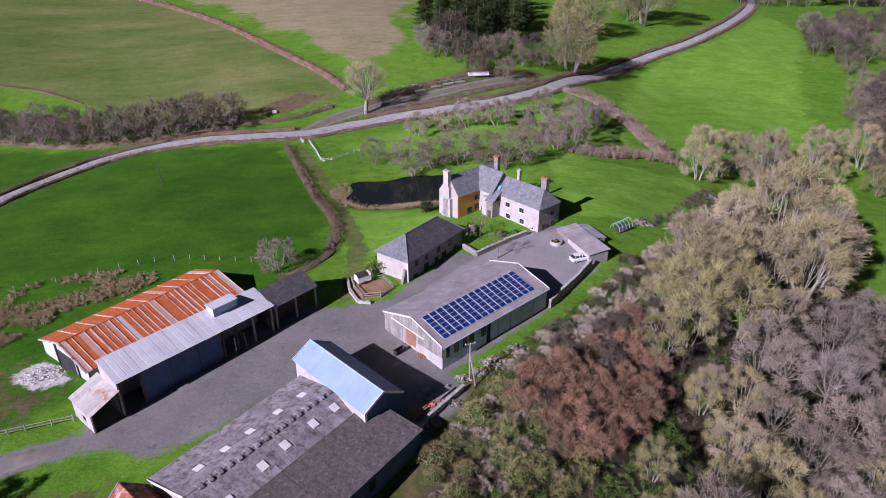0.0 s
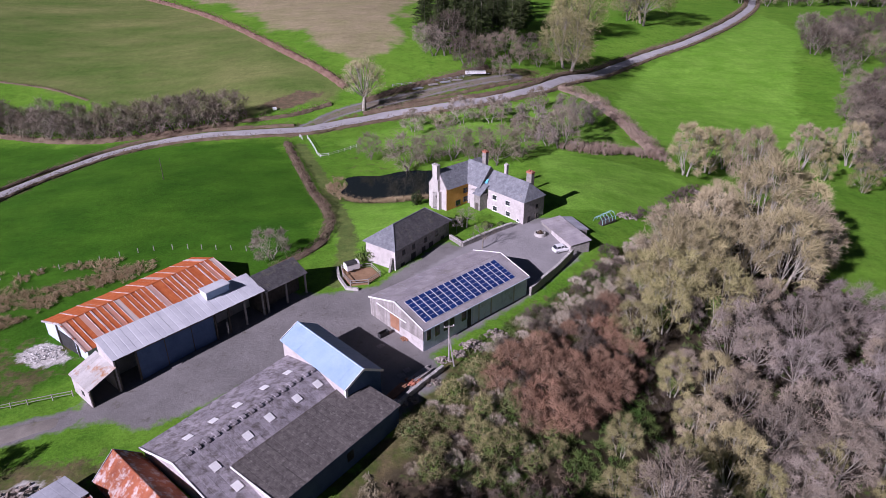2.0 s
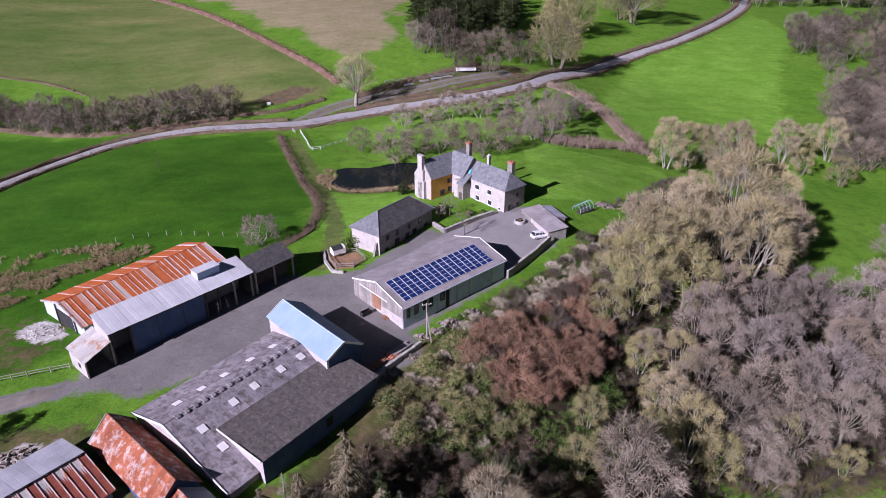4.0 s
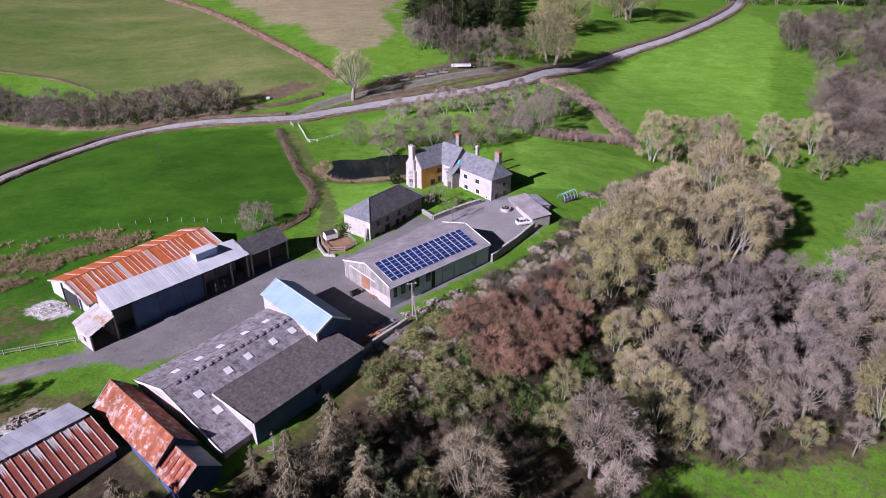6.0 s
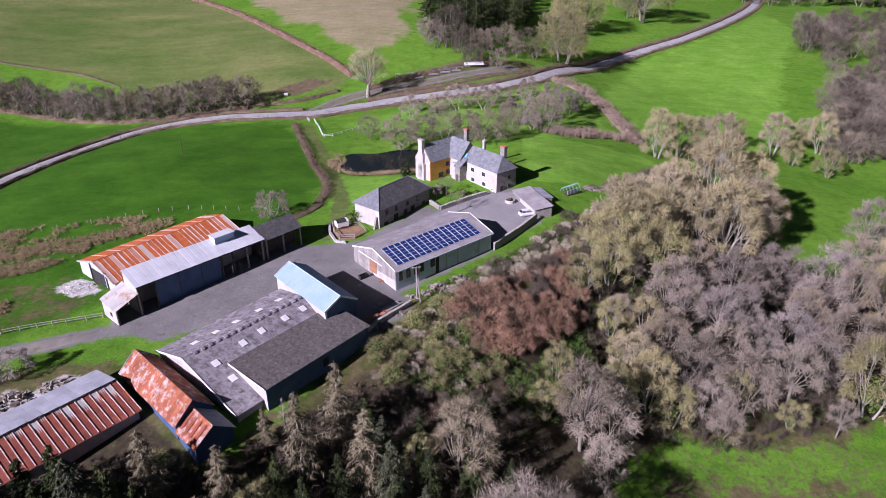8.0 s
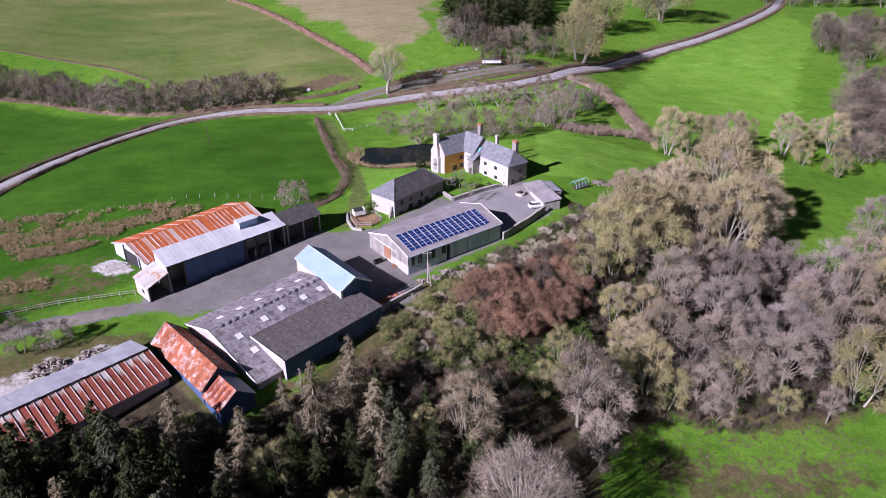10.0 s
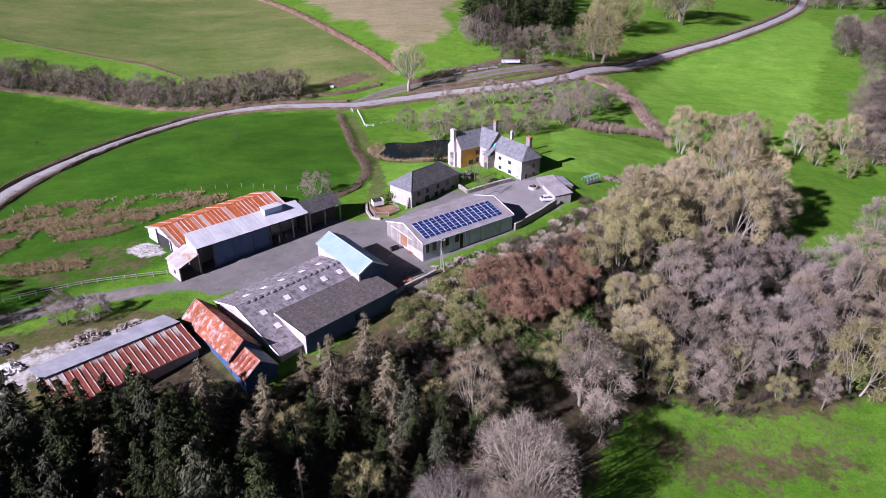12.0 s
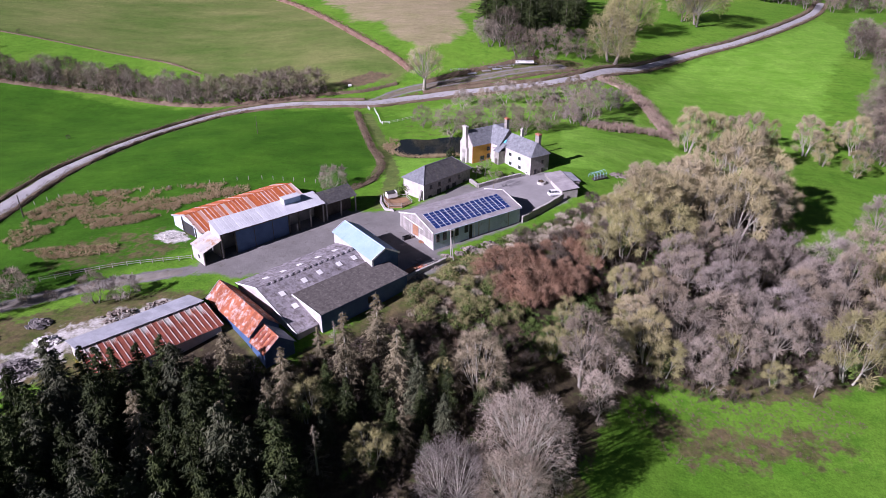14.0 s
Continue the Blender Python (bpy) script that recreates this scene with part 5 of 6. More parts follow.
plant([dead_a], [(-10.5, 26.5, 0.95), (-14, 49, 0.6)], 19, (1, 1.02), "dead spruces of the shelter belt")
plant([bush_dark, bush_green, bush_dark, dark_a], scatter([(-38, 40), (-30, 42), (-20, 42), (-10, 53), (0, 60), (16, 63), (24, 60), (10, 52), (-4, 46), (-18, 36), (-34, 34)], 44, 3.2, 9), 9, (0.6, 1.15), "bushes below the big barn")
# dark bushes added to deepen the painted shade between the sheds
plant([bush_dark, dark_a], [(-36, 38, 0.9), (-32, 39.5, 0.9), (-29, 37, 1.0), (-40, 36, 1.0), (-26, 38, 0.9), (-44, 34, 1.1), (-47, 31, 1.0), (-51, 29, 1.1), (-33, 36, 1.1), (-37, 34, 1.2)], 39, (0.95, 1.1), "bushes behind the sheds")
# small spruces added only to darken ground that lies in shade
plant([fir_a], [(-2, 50, 0.6), (2, 46, 0.55), (6, 50, 0.55), (8, 44, 0.6), (-4, 40, 0.7), (4, 40, 0.6), (0, 35, 0.7), (-8, 36, 0.7), (-12, 38, 0.65), (6, 34, 0.5), (-20, 38, 0.5), (12, 54, 0.45), (17, 52, 0.45), (20, 47, 0.5), (14, 46, 0.55), (16, 58, 0.4)], 41, (0.95, 1.05), "young spruces below the big barn")
plant([bush_red, bush_red, bush_dark], scatter([(9, 82), (17, 91), (26, 101), (34, 106), (38, 98), (33, 84), (24, 74), (14, 72)], 46, 2.6, 10), 10, (0.6, 1.25), "brambles of the bank")
plant([bush_pale, bush_pale, bush_pale, bush_dark], scatter([(8, 89), (19.5, 101), (30.5, 115), (38, 126), (46, 132), (47, 119), (38, 108), (26, 98), (14, 86)], 66, 2.0, 11), 11, (0.6, 1.2), "tussocks of the bank")
plant([bush_green, bush_pale, bush_green], scatter([(-6, 63), (3, 78), (9, 85), (14, 77), (20, 70), (8, 60)], 40, 2.5, 12), 12, (0.55, 1.05), "brambles of the bank")


# ---- hedges, thickets, rough herbage ----
def hedge(name, pts, half, h, mat, label, dens=26, seed=1, blade=0.7, wide=0.07, core=True, uneven=0.35):
    """A hedge along a line: a lumpy core hidden in many short twigs."""
    rng = np.random.default_rng(seed)
    pts = spline(pts, 1.5) if len(pts) < 60 else pts
    V, F = [], []
    if core:
        for i, p in enumerate(pts):
            a, b = Vector(pts[max(0, i - 1)]), Vector(pts[min(len(pts) - 1, i + 1)])
            t = (b - a).normalized()
            hh = h * rng.uniform(1 - uneven, 1.0) * 0.55
            for u, q in ((-1, 0), (-0.8, 0.6), (-0.25, 1), (0.3, 0.95), (0.85, 0.55), (1, 0)):
                w = half * u * 0.75 * rng.uniform(0.8, 1.15)
                x, y = p[0] - t.y * w, p[1] + t.x * w
                V.append((x, y, z_at(x, y) - 0.15 + hh * q * rng.uniform(0.85, 1.1)))
        for i in range(len(pts) - 1):
            for k in range(5):
                q = i * 6 + k
                F.append((q, q + 1, q + 7, q + 6))
    A = np.array([p[:2] for p in pts])
    n = int(dens * sum(np.hypot(*(A[1:] - A[:-1]).T)))
    j = rng.integers(0, len(A) - 1, n)
    t = rng.uniform(0, 1, n)[:, None]
    c = A[j] * (1 - t) + A[j + 1] * t
    lump = 0.75 + uneven * np.sin(c[:, 0] * 0.7 + c[:, 1] * 0.9) * np.sin(c[:, 0] * 0.23 - c[:, 1] * 0.31)
    u = rng.uniform(-1, 1, n)
    d = A[j + 1] - A[j]
    d /= np.linalg.norm(d, axis=1)[:, None] + 1e-9
    xy = c + np.stack([-d[:, 1], d[:, 0]], 1) * (u * half)[:, None]
    z = land(xy[:, 0], xy[:, 1]) + rng.uniform(0.0, 1, n) ** 0.7 * h * lump * (1 - 0.45 * u * u)
    P = np.column_stack([xy, z])
    D = rng.normal(size=(n, 3)) * 0.8 + np.array([0, 0, 0.7])
    D /= np.linalg.norm(D, axis=1)[:, None]
    twig_strips(P, D, blade, wide, V, F, rng)
    ob = geo(name, V, F, mat)
    return tagged(ob, label, "hedge", kind="stuff")


def thicket(name, poly, clumps, per, h, mat, label, seed, wide=0.06, spread=0.9, droop=0.35, category="undergrowth", patch=0.0):
    """A tangle of arching stems: clumps of blades rising and falling outwards."""
    rng = np.random.default_rng(seed)
    sp = scatter(poly, clumps, 0.2, seed)
    if patch:
        sp = [p for p in sp if noise.noise((p[0] * 0.13, p[1] * 0.13, seed)) + 0.5 * noise.noise((p[0] * 0.4, p[1] * 0.4, seed)) > -patch]
    V, F = [], []
    C = np.array(sp)
    j = np.repeat(np.arange(len(C)), per)
    n = len(j)
    size = rng.uniform(0.5, 1.25, len(C))[j]
    az = rng.uniform(0, 2 * math.pi, n)
    out = rng.uniform(0.05, 1, n) * spread * size
    xy = C[j] + np.stack([np.cos(az), np.sin(az)], 1) * (out * 0.35)[:, None]
    z0 = land(xy[:, 0], xy[:, 1])
    P = np.column_stack([xy, z0 + rng.uniform(0, 0.55, n) * h * size])
    D = np.stack([np.cos(az) * out, np.sin(az) * out, h * size * rng.uniform(0.4, 1.0, n) - droop * out], 1)
    D += rng.normal(size=(n, 3)) * 0.3
    ln = np.linalg.norm(D, axis=1)[:, None]
    twig_strips(P, D / ln, h * 0.75, wide, V, F, rng)
    return tagged(geo(name, V, F, mat), label, category, kind="stuff")


def offset(pts, d):
    out = []
    for i, p in enumerate(pts):
        a, b = Vector(pts[max(0, i - 1)]), Vector(pts[min(len(pts) - 1, i + 1)])
        t = (b - a).normalized()
        out.append((p[0] - t.y * d, p[1] + t.x * d))
    return out


south = offset(ROAD, -4.3)
north = offset(ROAD, 4.3)
M_HEDGE_PALE = surface("hedge_twig_pale", (0.23, 0.165, 0.12), (0.34, 0.265, 0.205), 0.9, 0.25, 4, bump=0)
M_HEDGE_RED = surface("hedge_twig_red", (0.17, 0.10, 0.07), (0.23, 0.15, 0.11), 0.9, 0.25, 4, bump=0)
hedge("hedge", [p for p in south if p[1] < 600], 1.4, 1.9, M_HEDGE, "low flailed brown hedge along the road", 30, 1, 0.6, 0.09)
hedge("hedge", [p for p in north if p[0] < -56], 1.4, 2.0, M_HEDGE, "low brown hedge on the far side of the road", 26, 2, 0.6, 0.09)
hedge("hedge", [p for p in north if p[0] > -36 and p[1] < 600], 1.8, 2.4, M_HEDGE, "thick dark roadside hedge", 26, 3, 0.7, 0.11)
hedge("hedge", [(-55, 208), (-47, 188), (-38, 166), (-30, 147), (-27, 136), (-27, 126)], 1.5, 1.8, M_HEDGE, "clipped grey-brown field hedge beside the grass track", 90, 4, 0.7, 0.07, uneven=0.5)
hedge("hedge", [(-27, 126), (-29, 121), (-35, 114)], 1.6, 1.6, M_HEDGE, "ragged end of the field hedge", 50, 5, 0.7, 0.06)
hedge("hedge", [(-260, 460), (-200, 414), (-144, 371), (-106, 331), (-75, 292), (-51, 264), (-42, 254)], 2.4, 3.2, M_HEDGE_RED, "reddish-brown hedge running up the hill", 18, 6, 0.9, 0.14)
hedge("hedge", [(44, 272), (55, 262), (62, 240), (65, 214), (68, 200)], 3.0, 3.6, M_HEDGE_PALE, "tall overgrown reddish hedge beyond the orchard", 110, 7, 1.3, 0.10, uneven=0.6)
hedge("hedge", [(-34, 246), (-22, 255), (-4, 268), (14, 282)], 2.2, 2.8, M_HEDGE, "dark brown hedge above the lane", 50, 8, 0.7, 0.09)
hedge("hedge", [(-30, 239), (-16, 246), (4, 256), (24, 270), (38, 280)], 1.5, 1.9, M_HEDGE, "low bramble hedge between lane and road", 26, 9, 0.6, 0.08)
hedge("hedge", [(-290, 286), (-241, 281), (-206, 276), (-172, 270), (-148, 258)], 0.9, 1.0, M_HEDGE, "low straggling hedge under the hill field", 14, 10, 0.7, 0.12)
hedge("hedge", [(-84, 226), (-70, 229), (-58, 233), (-46, 242)], 1.6, 2.2, M_HEDGE, "dark hedge under the hill field corner", 36, 11, 0.8, 0.10)
hedge("hedge", [(-240, 225), (-208, 228), (-181, 230), (-150, 223), (-130, 218), (-112, 218), (-95, 221), (-78, 225)], 2.2, 3.2, M_HEDGE, "tall dark hedge bottom under the tree row", 26, 12, 1.1, 0.13)

# rows and groups of trees in the distance
row = spline([(-246, 226), (-208, 229), (-181, 231), (-150, 224), (-130, 219), (-112, 219), (-95, 222), (-78, 226)], 3.0)
plant([far_g], [(x, y) for x, y in row[::2]], 20, (1.0, 1.5), "trees of the roadside row")
plant([far_g, far_d], [(x + 2, y + 4) for x, y in row[1::3]], 21, (1.0, 1.5), "trees of the roadside row")
plant([far_fir], scatter([(-18, 312), (-10, 296), (8, 292), (26, 310), (34, 350), (38, 392), (30, 440), (-16, 420)], 46, 7, 22), 22, (0.85, 1.2), "spruces of the hillside plantation")
plant([far_g, far_d, far_g], [(-3, 291, 1.6), (12, 284, 1.4), (20, 274, 1.0), (8, 274, 0.9), (-9, 289, 1.3), (28, 291, 0.9), (37, 294, 0.8), (5, 283, 1.2), (-14, 298, 1.1), (16, 292, 1.3), (24, 298, 1.3), (33, 302, 1.0)], 23, (0.9, 1.1), "bare trees at the plantation's edge")
plant([far_t], [(58, 362, 1.6), (66, 370, 1.2), (51, 303, 1.2), (54, 308, 0.9), (111, 412, 1.6), (103, 420, 1.25), (98, 480, 1.4)], 24, (0.95, 1.1), "trees standing in the far pasture")
plant([oak], [(-33, 239.5, 1.4)], 25, (1, 1.01))
plant([far_g, far_d, far_g], scatter([(140, 210), (156, 246), (168, 292), (178, 302), (202, 292), (200, 250), (176, 214)], 56, 5.0, 26), 26, (1.0, 1.35), "bare riverside trees")
plant([far_g, far_d, far_g], scatter([(172, 314), (212, 424), (300, 470), (360, 440), (300, 330), (200, 296)], 75, 7.0, 27), 27, (1.1, 1.6), "bare riverside trees")
plant([far_g, far_d, far_fir], scatter([(120, 560), (216, 524), (250, 532), (350, 585), (420, 640), (400, 700), (200, 640), (60, 620)], 80, 9, 28), 28, (1.3, 1.8), "far woodland trees")
plant([tan_a, grey_b, olive_a], [(129, 222), (139, 234), (140, 221), (120, 214), (124, 206), (133, 198)], 30, (0.8, 1.0), "willows by the river")
plant([far_g], [(-25, 193, 0.95), (-13, 183, 1.3), (-6, 188, 1.0), (1, 189, 1.35), (15, 182, 1.3), (9, 186, 1.15), (22, 186, 0.9)], 31, (0.95, 1.05), "bare trees round the pond")
plant([small_a, small_a, grey_b], [(31, 199, 1.7), (27, 209, 1.6), (39, 213, 1.3), (46, 226, 1.2), (24, 204, 1.3), (35, 197, 1.3)], 36, (0.85, 1.05), "old fruit trees of the orchard")
plant([small_a, dark_a], [(4, 226), (14, 226), (25, 232), (32, 244), (51, 231), (-13, 220), (-5, 224), (36, 232), (18, 234), (28, 240), (44, 240)], 32, (0.9, 1.4), "old fruit trees of the orchard")
plant([small_a], [(-36.4, 119.0, 0.95)], 37, (1, 1.02))
plant([small_b], [(8.6, 121.4, 1.1), (5.2, 130.6, 0.85), (2.9, 128.0, 0.7)], 33, (0.95, 1.05), "small trees by the yard")
plant([grey_b, small_a, dark_a], [(-76, 54, 0.95), (-83, 53, 1.0), (-91, 52, 1.05), (-99, 56, 0.9), (-61, 57, 0.75), (-66, 54.5, 0.65), (-88, 44, 0.8)], 34, (0.95, 1.05), "bare trees beside the drive")
plant([far_d, dark_a], [(-158, 170, 0.6), (-267, 286, 0.8), (-262, 262, 1.0)], 35, (0.9, 1.1))

# the wooded bank's undergrowth
BANK_RED = [(9, 84), (17, 93), (26, 102), (33, 106), (36, 98), (32, 86), (24, 76), (14, 74)]
thicket("bramble_thicket", BANK_RED, 260, 50, 1.5, M_TWIG_RED, "tangled red-brown bramble and dead bracken on the bank", 41, 0.07)
thicket("bramble_thicket", [(-8, 56), (2, 72), (8, 82), (16, 74), (24, 64), (14, 50)], 260, 46, 1.2, M_HEDGE, "brown bramble thicket below the yard wall", 42, 0.07)
thicket("pale_grass_tufts", [(18, 98), (26, 106), (36, 118), (46, 132), (48, 120), (40, 108), (30, 100)], 480, 40, 1.1, M_STRAW, "bleached dead grass tufts on the bank", 43, 0.06, patch=0.05)
thicket("green_herbage", [(30, 100), (36, 98), (40, 90), (36, 84)], 40, 26, 0.8, M_GRASS, "patches of green herbage among brambles", 55, 0.09)
thicket("grass_tufts", [(0, 76), (9, 86), (20, 100), (34, 112), (44, 126), (38, 122), (22, 106), (6, 90)], 420, 30, 0.6, M_GRASS, "green grass tufts at the top of the bank", 44, 0.07)
thicket("green_herbage", [(2, 62), (10, 78), (24, 72), (34, 88), (40, 72), (22, 58)], 900, 26, 1.0, M_GRASS, "patches of green herbage among brambles", 45, 0.09, patch=0.1)
thicket("green_herbage", [(40, 66), (64, 66), (100, 84), (104, 108), (88, 130), (60, 140), (46, 122), (38, 96)], 1100, 22, 1.2, M_GRASS, "green herbage between trees of the bank wood", 52, 0.10, patch=0.02)
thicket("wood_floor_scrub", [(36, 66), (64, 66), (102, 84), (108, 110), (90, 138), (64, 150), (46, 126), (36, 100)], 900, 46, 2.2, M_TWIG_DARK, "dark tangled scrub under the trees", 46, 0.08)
# scrub whose dark tone also paints the conifers' shade
thicket("wood_floor_scrub", [(-62, 4), (-56, 26), (-30, 36), (-4, 54), (20, 60), (34, 46), (26, 24), (4, 14), (-20, -4)], 900, 40, 1.6, M_TWIG_DARK, "tangled scrub under the conifers, darkened for the shade there", 47, 0.08)
thicket("wood_edge_grass", [(40, 58), (52, 68), (84, 72), (90, 66), (74, 54), (50, 48)], 620, 18, 0.5, M_HEDGE, "brown rough herbage at the meadow's edge", 48, 0.07)
thicket("reed_bed", [(-18, 153), (-10, 152), (-4, 156), (-8, 160), (-15, 159)], 160, 30, 1.4, M_RUSH, "pinkish dead reeds standing in the pond", 56, 0.07)
thicket("reed_bed", [(-34, 166), (-28, 158), (-24, 164), (-28, 176), (-34, 178)], 140, 26, 1.0, M_RUSH, "straw reeds on the pond margin", 57, 0.07)
thicket("reed_bed", [(-24, 155), (-14, 154), (-8, 157), (-8, 161), (-16, 160), (-24, 162), (-32, 172), (-35, 170)], 260, 26, 1.0, M_RUSH, "pinkish dead reeds on the pond margin", 49, 0.06)
thicket("brown_scrub", [(34, 196), (44, 190), (56, 196), (70, 194), (66, 202), (50, 204), (38, 202)], 240, 46, 2.0, M_HEDGE_PALE, "red-brown scrub at the end of the orchard", 50, 0.09)
thicket("lawn_edge_scrub", [(44, 140), (54, 146), (68, 162), (72, 176), (66, 172), (52, 150), (42, 142)], 150, 36, 1.1, M_TWIG_DARK, "brown weeds at the lawn's edge", 51, 0.07)
thicket("rush_bed", [(-112, 108), (-92, 114), (-66, 121), (-62, 112), (-76, 99), (-96, 84), (-108, 80), (-114, 92)], 1900, 22, 1.0, M_RUSH, "patchy straw-brown rushes in wet pasture", 59, 0.09, patch=0.02)
for k, poly in enumerate(([(-110, 97), (-94, 102), (-80, 108), (-62, 120), (-60, 115), (-78, 101), (-94, 95), (-108, 90)], [(-98, 74), (-90, 77), (-78, 80), (-76, 76), (-90, 70)], [(-104, 88), (-98, 84), (-102, 74), (-108, 78)], [(-94, 92), (-84, 96), (-76, 98), (-80, 92), (-90, 87)])):
    thicket("rush_bed", poly, (700, 260, 120, 260)[k], 26, 0.9, M_RUSH, "straw-brown dead rushes in wet pasture", 60 + k, 0.07)
gorse = leaf_cloud(5, 900, 2.2, (0, 0, 0.9), 0.16, 0.6)
M_GORSE = surface("gorse", (0.33, 0.25, 0.02), (0.16, 0.16, 0.03), 0.8, 1.0, 6, bump=0)
for x, y in ((-55, 36.5), (-52.5, 34)):
    g = thing("gorse_bush", x, y, z_at(x, y), 30, "yellow flowering gorse beside the old shed", "bush")
    geo("stem", *tube_vf([(0, 0, -0.3), (0.2, 0, 0.6)], [0.12, 0.06], 5), M_BARK, g)
    geo("foliage", *gorse, M_GORSE, g)
y_v, y_f = leaf_cloud(7, 1400, 1.5, (0, 0, 1.5), 0.14, 1.2)
g = thing("yew_bush", -7.0, 146.0, z_at(-7, 146), 0, "clipped dark green rounded yew on the lawn", "bush")
geo("stem", *tube_vf([(0, 0, -0.3), (0, 0, 1.2)], [0.15, 0.1], 6), M_BARK, g)
geo("foliage", y_v, y_f, M_NEEDLE, g)
for x, y, s in ((-15.0, 117.5, 1.5), (-13.0, 119.5, 1.0), (-16.8, 116.4, 0.9), (9.5, 130.6, 0.7), (3.5, 133.5, 0.8), (13.0, 131.0, 0.6)):
    v, f = leaf_cloud(int(x * 7 + 900), 700, 1.4 * s, (0, 0, 1.0 * s), 0.16, 0.8)
    g = thing("garden_shrub", x, y, z_at(x, y), 0, "bushy evergreen shrub beside the buildings", "bush")
    geo("stem", *tube_vf([(0, 0, -0.3), (0, 0, 0.8 * s)], [0.1, 0.06], 5), M_BARK, g)
    geo("foliage", v, f, M_IVY, g)


# ---- yard walls, small buildings, loose things ----
def wall_run(name, pts, h, t, mat, label, down=1.5, stones=True):
    """A stone wall that steps along its line: one core, with coping stones as separate pieces."""
    e = thing(name, pts[0][0], pts[0][1], 0, 0, label, "wall")
    ox, oy = pts[0]
    V, F = [], []
    r = random.Random(int(abs(ox * 10)))
    for (ax, ay), (bx, by) in zip(pts[:-1], pts[1:]):
        d = Vector((bx - ax, by - ay))
        n = max(1, int(d.length / 1.0))
        s = Vector((-d.y, d.x)).normalized() * t / 2
        for i in range(n):
            p, q = Vector((ax, ay)) + d * i / n, Vector((ax, ay)) + d * (i + 1) / n
            z = max(z_at(*p), z_at(*q)) + h + r.uniform(-0.06, 0.06)
            zb = min(z_at(*p), z_at(*q)) - down
            k = len(V)
            for c in (p - s, q - s, q + s, p + s):
                V.append((c.x - ox, c.y - oy, zb))
            for c in (p - s, q - s, q + s, p + s):
                V.append((c.x - ox, c.y - oy, z))
            F += [(k, k + 1, k + 5, k + 4), (k + 1, k + 2, k + 6, k + 5), (k + 2, k + 3, k + 7, k + 6), (k + 3, k, k + 4, k + 7), (k + 4, k + 5, k + 6, k + 7)]
            if stones:
                m = Matrix.Translation(((p.x + q.x) / 2 - ox, (p.y + q.y) / 2 - oy, z)) @ Matrix.Rotation(math.atan2(d.y, d.x), 4, "Z") @ Matrix.Rotation(r.uniform(-0.05, 0.05), 4, "X")
                if "coping" not in MATS:
                    cm = bpy.data.meshes.new("coping_stone")
                    cv, cf = box_vf(-0.5, -0.3, -0.03, 0.47, 0.3, 0.13)
                    cm.from_pydata([(x * (0.94 if zz > 0 else 1), y * (0.85 if zz > 0 else 1), zz) for x, y, zz in cv], [], cf)
                    cm.materials.append(M_CONCRETE)
                    MATS["coping"] = cm
                place("coping_stone", MATS["coping"], e, at=m)
    geo("wall_core", V, F, mat, e)
    return e


wall_run("yard_wall", [(17.4, 105.2), (20.4, 109.4), (24.0, 114.2), (27.4, 119.4)], 1.7, 0.5, M_STONE, "grey stone wall along the yard's outer edge", 3.0)
wall_run("garden_wall", [(1.6, 125.2), (4.3, 121.8), (7.3, 124.4), (12.0, 128.6), (15.5, 131.2)], 1.0, 0.5, M_STONE, "low stone garden wall in front of the farmhouse")
wall_run("yard_wall", [(-7.6, 68.8), (-3.6, 75.6), (1.4, 82.4)], 0.8, 0.4, M_CONCRETE, "concrete wall along the edge of the lower yard", 3.0)
wall_run("yard_wall", [(-21.2, 113.4), (-20.2, 109.4), (-18.0, 105.4), (-15.6, 105.0)], 0.5, 0.45, M_CONCRETE, "curved pale kerb wall round the enclosure")


def car_shed():
    e = thing("outhouse", 27.2, 120.4, 0.7, 22.0, "low white-walled outhouse with a pale sheet roof", "outhouse")
    # local x outwards over the bank, y along towards the house
    body("wall", [(0, -1.2), (0, 2.4), (13.2, 2.4), (13.2, -1.2)], 0, 4.4, M_STONE, e, "dark stone walls")
    box("front_wall", (-0.05, 0.2, -0.6, 0.0, 8.5, 2.3), M_WHITE, e, "whitewashed wall to the yard")
    sheet_roof(e, (-0.3, 13.4, 2.45), (0, -13.7, 0), (5.0, 0, 0.55), 13, 1, M_ASBESTOS_LIGHT, waves=4, seed=71)
    sheet_roof(e, (7.8, 5.6, 2.3), (0, 7.6, 0), (-3.0, 0, 0.5), 7, 1, M_TIN_GREY, waves=4, seed=73)
    box("wall", (4.4, 5.8, -1.2, 7.4, 13.0, 2.2), M_STONE, e)
    return e


car_shed()


